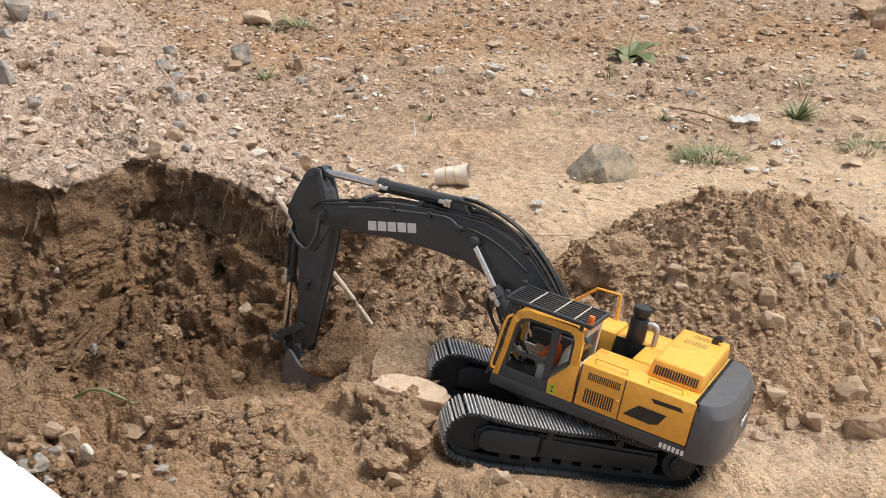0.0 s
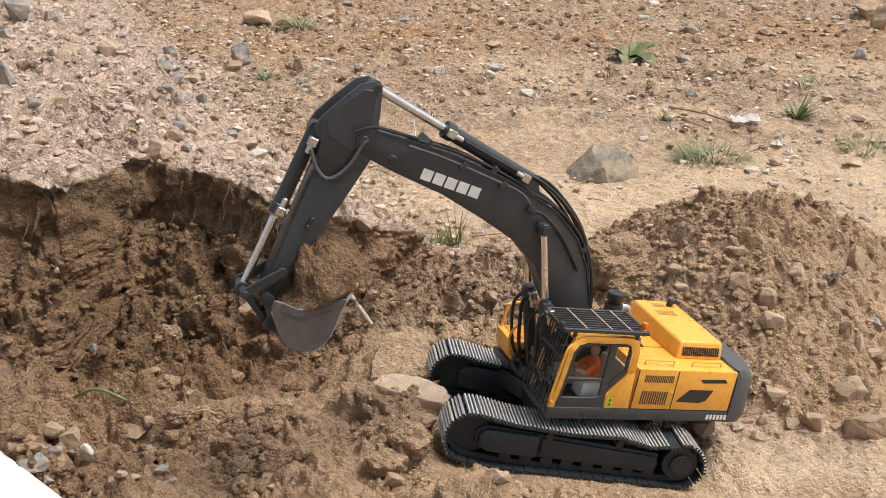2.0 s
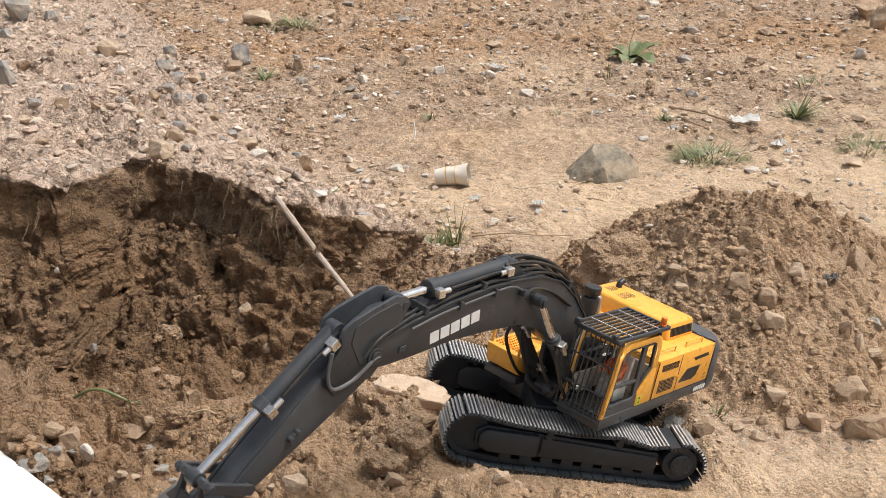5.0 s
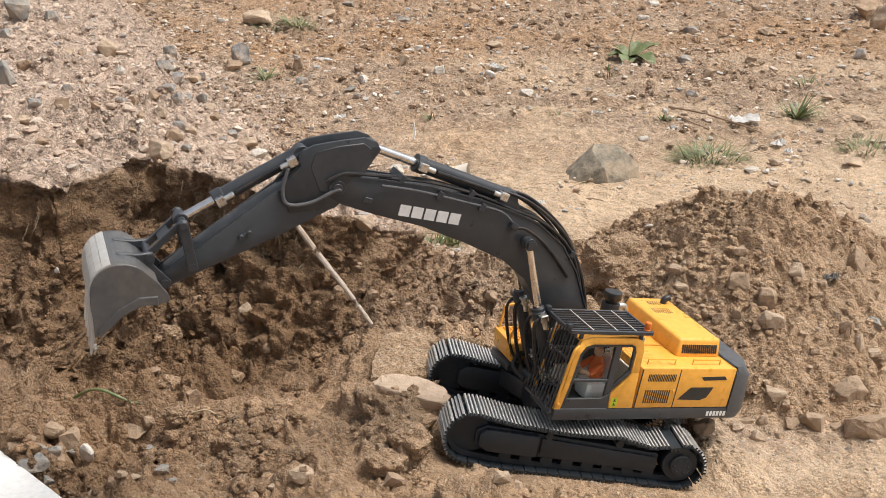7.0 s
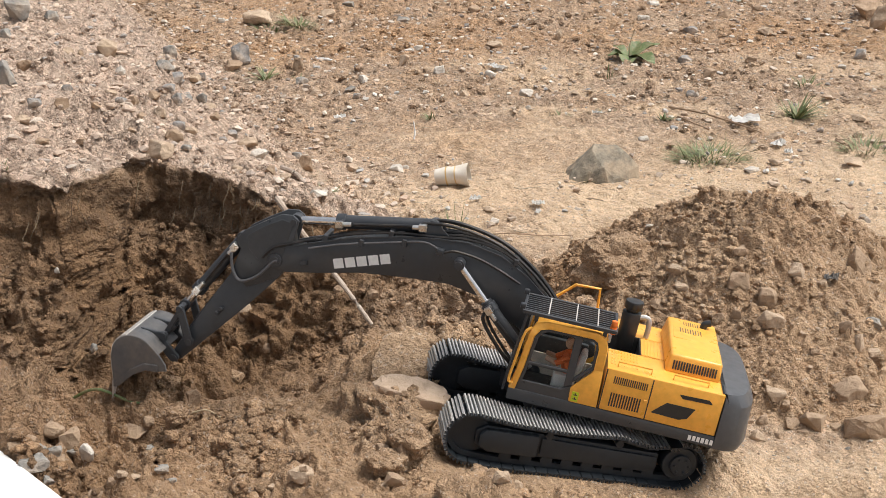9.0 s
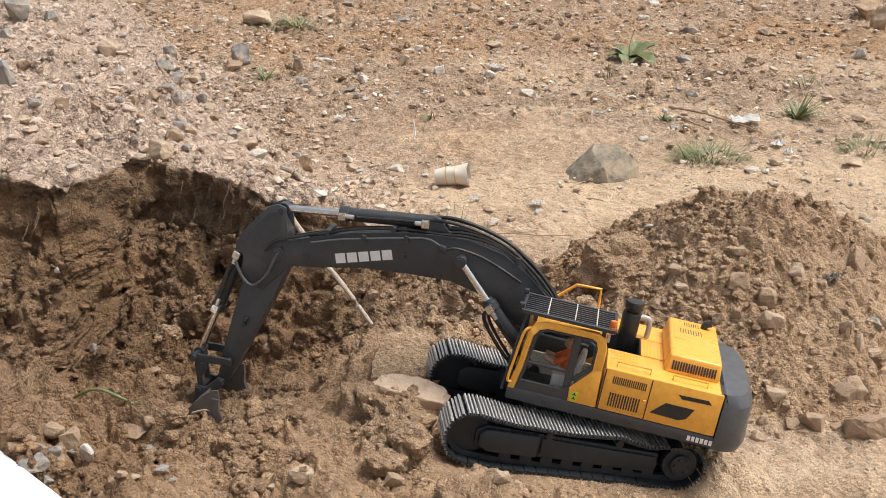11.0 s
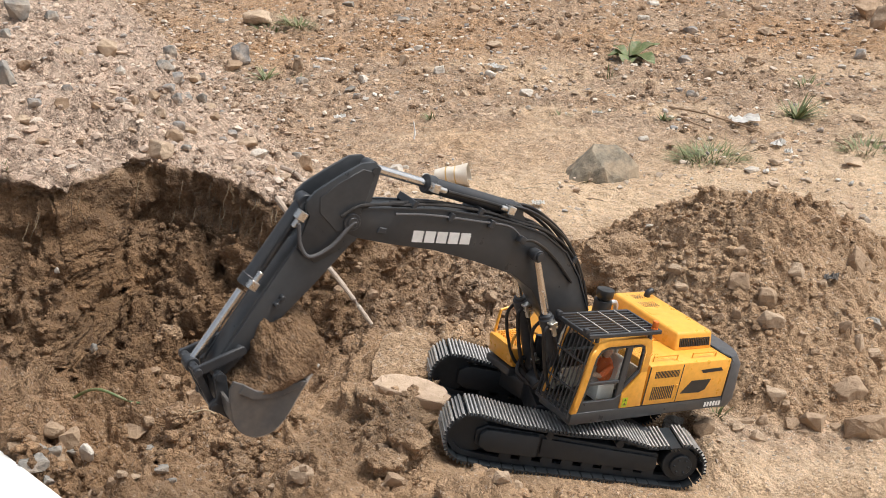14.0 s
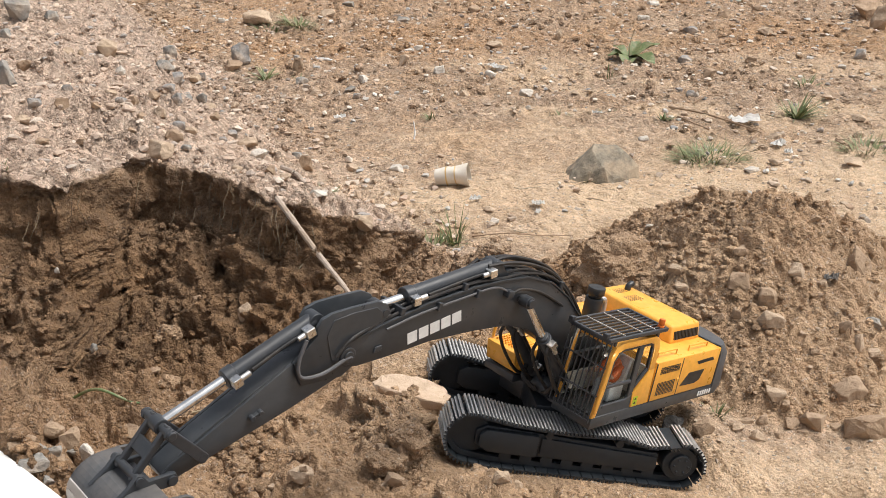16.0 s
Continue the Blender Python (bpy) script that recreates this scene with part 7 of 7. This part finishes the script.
stick("stalk", on_ground((-0.485, 0.372, 0.004), (-0.46, 0.385, 0.008), (-0.432, 0.392, 0.003)), 0.002, STRAW, "pale straw stalk in the pit", "stalk")
stick("stalk", on_ground((-0.60, 0.045, 0.004), (-0.575, 0.043, 0.006), (-0.555, 0.046, 0.003)), 0.0018, STRAW, "pale straw stalk before the pit", "stalk")
stick("stalk", on_ground((-0.82, 0.10, 0.005), (-0.76, 0.075, 0.010), (-0.70, 0.07, 0.006), (-0.66, 0.085, 0.002)), 0.0028, LEAF, "green grass stem lying before the pit", "stalk")
stick("stalk", on_ground((-0.65, 2.235, 0.004), (-0.60, 2.22, 0.006), (-0.565, 2.21, 0.004)), 0.006, PAPER, "short pale dry stalk on the ground", "stalk")


def paper_cup():
    cup = tagged(new("paper_cup"), "crumpled white paper cup with ochre print lying on sand", "cup")
    cup.matrix_world = Matrix.Translation((-0.211, 1.105, ground_height(-0.211, 1.105) + 0.021)) @ pose(0, 0, 0, 0, 80, -10) @ Matrix.Diagonal((0.86, 0.86, 0.92, 1))

    def wall(bm, z0, z1, out=0.0):
        rings = []
        for i in range(9):
            z = z0 + (z1 - z0) * i / 8
            r = 0.024 + 0.011 * z / 0.092 + out
            ring = []
            for k in range(28):
                a = 2 * math.pi * k / 28
                rr = r * (1 - 0.16 * max(0, math.cos(a - 2.2)) * smooth(np.array(z), 0.03, 0.07) + 0.05 * noise.noise(Vector((math.cos(a) * 2, math.sin(a) * 2, z * 50))) + (0.20 * noise.noise(Vector((math.cos(a) * 1.6, math.sin(a) * 1.6, z * 45 + 3))) if z > 0.045 else 0))
                ring.append(bm.verts.new((rr * math.cos(a), rr * math.sin(a), z)))
            rings.append(ring)
        for a, b in zip(rings, rings[1:]):
            for k in range(28):
                bm.faces.new((a[k], a[(k + 1) % 28], b[(k + 1) % 28], b[k]))
        return rings
    def body(bm):
        rings = wall(bm, 0.0, 0.092)
        bm.faces.new(rings[0])
        bmesh.ops.recalc_face_normals(bm, faces=bm.faces)
        bmesh.ops.solidify(bm, geom=list(bm.faces), thickness=0.0012)
    part("cup_wall", made(body), CUP_PAPER, cup, "", 1)
    part("printed_band", made(lambda bm: wall(bm, 0.030, 0.034, 0.0008)), CUP_BAND, cup, "ochre printed band", 1)
    part("printed_band", made(lambda bm: wall(bm, 0.056, 0.059, 0.0008)), CUP_BAND, cup, "ochre printed band", 1)


paper_cup()


def scrap(x, y, w, d, seed, material, label, h=0.012):
    bm = bmesh.new()
    n = 9
    grid = [[None] * n for _ in range(n)]
    for i in range(n):
        for j in range(n):
            u, v = i / (n - 1) - 0.5, j / (n - 1) - 0.5
            q = Vector((u * 3 + seed, v * 3, seed * 2.1))
            grid[i][j] = bm.verts.new((u * w * (1 + 0.3 * noise.noise(q)), v * d * (1 + 0.3 * noise.noise(q * 1.3)), h * (0.5 + 1.4 * abs(noise.noise(q * 1.7)))))
    for i in range(n - 1):
        for j in range(n - 1):
            bm.faces.new((grid[i][j], grid[i + 1][j], grid[i + 1][j + 1], grid[i][j + 1]))
    bmesh.ops.solidify(bm, geom=list(bm.faces), thickness=0.001)
    ob = part("paper_scrap", bm, material, None, "", 1)
    ob.matrix_world = Matrix.Translation((x, y, ground_height(x, y) + 0.002)) @ pose(0, 0, 0, 0, 0, seed * 37)
    return tagged(ob, label, "litter")


scrap(0.686, 1.562, 0.085, 0.05, 0.3, PAPER, "crumpled white paper scrap on dry ground", 0.013)
scrap(0.735, 1.40, 0.04, 0.03, 1.2, PAPER, "torn white paper scrap on dry ground", 0.014)
scrap(0.745, 1.335, 0.028, 0.02, 2.1, PAPER, "torn white paper scrap on dry ground")
scrap(0.035, 0.965, 0.024, 0.026, 3.3, PAPER, "torn white paper scrap on sand", 0.012)
scrap(0.03, 0.915, 0.012, 0.02, 4.4, PAPER, "small white paper scrap on sand")
scrap(-0.115, 0.985, 0.03, 0.016, 5.5, PAPER, "folded white paper scrap near the cup", 0.012)
scrap(-0.50, 1.62, 0.034, 0.022, 6.1, PAPER, "torn white paper scrap on dry ground", 0.014)
scrap(0.265, 1.645, 0.010, 0.028, 7.2, PAPER, "small white paper scrap on dry ground")
scrap(-0.02, 2.085, 0.05, 0.03, 8.4, PAPER, "torn white paper scrap on stony ground", 0.012)
scrap(0.515, 0.335, 0.022, 0.018, 9.3, STONE_SLATE, "small bluish scrap on the spoil heap", 0.014)


def white_board():
    def sheet(bm):
        box(bm, -0.30, 0.30, -0.40, 0.0, 0.0, 0.008)
    ob = part("board", made(sheet, 0.001, 1), PAPER, None, "", 1)
    # its straight edge runs from beside the pit towards the camera
    a, b = Vector((-0.833, -0.136)), Vector((-0.706, -0.248))
    d = (b - a).normalized()
    mid = (a + b) / 2
    z = 0.058
    ob.matrix_world = Matrix(((d.x, -d.y, 0, mid.x - d.x * 0.06), (d.y, d.x, 0, mid.y - d.y * 0.06), (0, 0, 1, z), (0, 0, 0, 1)))
    return tagged(ob, "plain bright white board lying on the soil", "board")


white_board()


def litter_of_straw():
    rng = np.random.RandomState(5)
    bm = bmesh.new()
    spots = np.stack([rng.uniform(-1.8, 2.0, 6000), rng.uniform(0.72, 3.6, 6000)], 1)
    x, y = spots[:, 0], spots[:, 1]
    toe = -0.868 * (x + 0.46) - 0.497 * (y - 1.12)
    spots = spots[in_view(x, y) & (toe < 0.1) & ~((x > 0) & (y < 0.95))][:1900]
    z = terrain(spots[:, 0], spots[:, 1])[2]
    for (x, y), z in zip(spots, z):
        a, ln = rng.rand() * 6.283, rng.uniform(0.008, 0.045)
        d = Vector((math.cos(a), math.sin(a), rng.uniform(-0.15, 0.3))) * ln
        p = Vector((x, y, z + 0.003))
        bend = Vector((-d.y, d.x, 0.1 * ln)) * rng.uniform(-0.35, 0.35)
        tube(bm, [p, p + d * 0.5 + bend, p + d], rng.uniform(0.0004, 0.0011), 3, False)
    ob = part("straw_litter", bm, STRAW_MIX, None, "", 1, True)
    return tagged(ob, "dry straw and twig bits strewn over the ground", "straw", kind="stuff")


litter_of_straw()


def hanging_roots():
    """Fine roots that hang out of the cut bank."""
    rng = random.Random(8)
    bm = bmesh.new()
    for _ in range(60):
        x = rng.choice((rng.uniform(-0.66, -0.42), rng.uniform(-0.95, -0.42)))
        y = float(wall_line(np.array([x]))[0])
        gap = rng.uniform(0.015, 0.05)
        z = ground_height(x, y + 0.02) - rng.uniform(0.01, 0.10)
        ln = rng.uniform(0.010, 0.045)
        p = Vector((x, y - gap, z))
        a = Vector((rng.uniform(-0.01, 0.01), -rng.uniform(0, 0.015), -ln * 0.5))
        tube(bm, [p + Vector((0, 0.02, 0.012)), p, p + a, p + a + Vector((rng.uniform(-0.01, 0.01), rng.uniform(-0.004, 0.008), -ln * 0.6))], rng.uniform(0.0004, 0.0011), 4)
    return tagged(part("hanging_roots", bm, ROOT, None, "", 1, True), "thin brown roots hanging from the cut bank", "roots", kind="stuff")


hanging_roots()

def falling_clod(size, seed):
    bm = bmesh.new()
    bmesh.ops.create_icosphere(bm, subdivisions=3, radius=1.0)
    off = Vector((seed * 3.1, seed * 1.7, 2.0))
    for v in bm.verts:
        k = 0.8 + 0.45 * noise.fractal(v.co * 1.3 + off, 1.0, 2.0, 3)
        v.co = v.co * k * size
    ob = part("earth_crumb", bm, SOIL, None, "", 1)
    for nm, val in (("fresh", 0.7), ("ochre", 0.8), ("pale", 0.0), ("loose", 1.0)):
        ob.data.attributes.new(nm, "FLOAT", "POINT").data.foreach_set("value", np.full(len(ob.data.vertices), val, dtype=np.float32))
    return tagged(ob, "moist brown crumb of earth dropping from the bucket", "clod", "dropped crumbs")


drop_rng = random.Random(12)
dropping = [falling_clod(drop_rng.uniform(0.004, 0.011), k) for k in range(24)]


# ---- movement ----
SWING = [(0.0, -34.6), (0.5, -32.0), (1.0, -20.0), (1.5, -3.6), (2.0, 11.1), (2.5, 25.7), (3.0, 38.6), (3.5, 40.1), (4.0, 39.9), (4.2, 39.8), (5.2, 40.0), (5.9, 38.5),
         (6.3, 33.6), (6.5, 29.0), (7.0, 14.9), (7.5, 0.3), (8.0, -12.8), (8.5, -14.7), (9.0, -16.1), (10.3, -16.8), (11.5, -16.9), (12.0, -16.4), (12.5, -15.4), (13.0, -6.3),
         (13.5, 9.6), (14.0, 24.5), (14.5, 35.6), (15.0, 35.5), (15.5, 34.8), (16.0, 35.3)]
BOOM = [(0.0, 8.0), (0.5, 12.1), (1.0, 17.8), (1.5, 28.5), (2.0, 35.3), (2.5, 34.9), (3.0, 34.7), (3.5, 34.8), (4.0, 25.5), (4.2, 20.5), (4.8, 10.0), (5.3, 12.0), (5.9, 24.5),
        (6.3, 27.0), (6.5, 27.0), (7.0, 27.3), (7.5, 27.8), (8.0, 26.1), (8.5, 15.6), (9.0, 3.3), (9.5, 1.0), (10.4, 3.0), (11.5, 4.9), (12.0, 4.4), (12.5, 8.5), (13.0, 17.4),
        (13.5, 25.0), (14.0, 24.8), (14.5, 24.7), (15.0, 17.6), (15.5, 8.8), (16.0, 8.4)]
ARM = [(0.0, -89.7), (0.5, -85.4), (1.0, -82.4), (1.5, -74.2), (2.0, -66.9), (2.5, -66.8), (3.0, -65.5), (3.5, -48.4), (4.0, -46.6), (4.2, -48.8), (4.8, -42.0), (5.3, -31.0),
       (5.9, -22.0), (6.3, -20.7), (6.5, -20.8), (7.0, -34.1), (7.5, -33.8), (8.0, -33.0), (8.5, -44.7), (9.0, -55.0), (9.5, -61.0), (10.4, -71.0), (11.5, -77.7), (12.0, -78.7),
       (12.5, -69.9), (13.0, -62.6), (13.5, -54.7), (14.0, -53.4), (14.5, -49.5), (15.0, -42.5), (15.5, -39.0), (16.0, -26.5)]
BUCKET_TURN = [(0.0, -82), (0.5, -106), (1.0, -144), (1.5, -128), (2.0, -126), (3.5, -127), (4.2, -128), (4.7, -115), (5.3, -30), (5.7, -8), (6.3, -9), (7.0, -5), (8.0, 7), (8.5, 18),
               (9.0, 17), (9.4, 5), (10.4, -35), (11.3, -62), (12.0, -84), (12.5, -106), (13.0, -128), (13.5, -130), (14.5, -131), (15.0, -132), (15.5, -122), (16.0, -58)]


def at_time(rows, t):
    """Smooth value between rows, without overshoot."""
    n = len(rows)
    i = max(0, min(n - 2, next((k for k in range(n - 1) if t <= rows[k + 1][0]), n - 2)))
    def slope(k):
        if k in (0, n - 1):
            return 0.0
        (ta, a), (tb, b), (tc, c) = rows[k - 1:k + 2]
        s0, s1 = (b - a) / (tb - ta), (c - b) / (tc - tb)
        return 0.0 if s0 * s1 <= 0 else 2 * s0 * s1 / (s0 + s1)
    (ta, a), (tb, b) = rows[i], rows[i + 1]
    h = tb - ta
    u = (t - ta) / h
    return a * (1 + 2 * u) * (1 - u) ** 2 + h * slope(i) * u * (1 - u) ** 2 + b * u * u * (3 - 2 * u) + h * slope(i + 1) * u * u * (u - 1)


def turned(p, deg):
    c, s = math.cos(radians(deg)), math.sin(radians(deg))
    return Vector((c * p[0] - s * p[1], s * p[0] + c * p[1]))


def placed(p, deg, y=0.0):
    """A pose in the plane of the boom: at (x, z), turned up by deg."""
    return Matrix.Translation((p[0] * S, y * S, p[1] * S)) @ pose(0, 0, 0, 0, -deg, 0)


def aim(p, q):
    return math.degrees(math.atan2(q[1] - p[1], q[0] - p[0]))


def joints(t):
    """Poses of all moving parts at t, in the digger's space."""
    s, b, a = at_time(SWING, t), at_time(BOOM, t), at_time(ARM, t)
    c = a + at_time(BUCKET_TURN, t)
    turn = pose(0, 0, 0, 0, 0, s)
    foot = Vector(FOOT)
    elbow = foot + turned((BOOM_L, 0), b)
    wrist = elbow + turned((ARM_L, 0), a)
    out = {superstructure: turn, cab: turn, boom: turn @ placed(foot, b), arm: turn @ placed(elbow, a), bucket: turn @ placed(wrist, c)}
    top = foot + turned(BOOM_CYL, b)
    for pair, y in ((cyl_left, 0.46), (cyl_right, -0.46)):
        d = aim(CYL_BASE, top)
        out[pair[0]], out[pair[1]] = turn @ placed(CYL_BASE, d, y), turn @ placed(top, d, y)
    p, q = foot + turned(ARM_CYL, b), elbow + turned(ARM_NOSE, a)
    out[cyl_arm[0]], out[cyl_arm[1]] = turn @ placed(p, aim(p, q)), turn @ placed(q, aim(p, q))
    # the four-bar link that tips the bucket
    piv, ear = elbow + turned(LINK_PIVOT, a), wrist + turned(BUCKET_EAR, c)
    d = (ear - piv).length
    d = min(d, LINK_A + LINK_B - 0.01)
    along = (d * d + LINK_A ** 2 - LINK_B ** 2) / (2 * d)
    side = math.sqrt(max(0, LINK_A ** 2 - along ** 2))
    e = (ear - piv).normalized()
    knee = piv + e * along + Vector((-e.y, e.x)) * side
    out[idler_link], out[bucket_link] = turn @ placed(piv, aim(piv, knee)), turn @ placed(knee, aim(knee, ear))
    p = elbow + turned(BUCKET_CYL, a)
    out[cyl_bucket[0]], out[cyl_bucket[1]] = turn @ placed(p, aim(p, knee)), turn @ placed(knee, aim(p, knee))
    return out


def motions():
    times = [k / 10 for k in range(161)]
    frames = [joints(t) for t in times]
    for ob in frames[0]:
        walk(ob, [(t, f[ob]) for t, f in zip(times, frames)])
    walk(doll, [(t, DIG @ f[cab]) for t, f in zip(times, frames)])
    heap = lambda t: DIG @ joints(t)[bucket]
    first = [(t, heap(t)) for t in times if t <= 4.7]
    rest = Matrix.Translation((-0.52, -0.50, -0.10)) @ pose(0, 0, 0, 0, 60, 20)
    walk(load_first, first + [(5.2, rest), (16.0, rest)])
    lying = loose_stone.matrix_world.copy()
    carried = Matrix.Translation((0.7 * S, 0, 0.15 * S)) @ pose(0, 0, 0, 0, 180, 0)
    walk(loose_stone, [(t, heap(t) @ carried) for t in times if t <= 4.5] + [(5.2, lying), (16.0, lying)])
    # crumbs that slip off the heaped bucket and drop
    rng = random.Random(4)
    for k, clod in enumerate(dropping):
        t0 = round((0.6 + 0.9 * rng.random()) if k < 13 else (12.4 + 0.9 * rng.random()), 1)
        seat = Matrix.Translation((rng.uniform(0.5, 1.3) * S, rng.uniform(-0.6, 0.6) * S, rng.uniform(-0.75, -0.1) * S))
        rows = [(t, heap(t) @ seat) for t in times if t <= t0]
        p = rows[-1][1].translation.copy()
        turn = rows[-1][1].to_3x3().to_4x4()
        x, y = p.x + rng.uniform(-0.05, 0.03), p.y + rng.uniform(-0.03, 0.03)
        z = ground_height(x, y) + 0.003
        fall = max(0.02, p.z - z)
        last = max(0.2, round(math.sqrt(fall / 4.9) + 0.1, 1))
        for i in range(1, int(last * 10) + 1):
            u = i / (last * 10)
            rows.append((t0 + i / 10, Matrix.Translation((p.x + (x - p.x) * u, p.y + (y - p.y) * u, p.z - fall * u * u)) @ turn))
        walk(clod, rows + [(16.0, rows[-1][1])])
    start = Matrix.Translation((0.03, 0.02, -0.13)) @ heap(12.0)
    second = [(t, heap(t)) for t in times if 12.2 <= t <= 15.7]
    walk(load_second, [(0.0, start), (11.4, start)] + second + [(16.0, Matrix.Translation((0, 0, -0.16)) @ heap(15.7))])


motions()
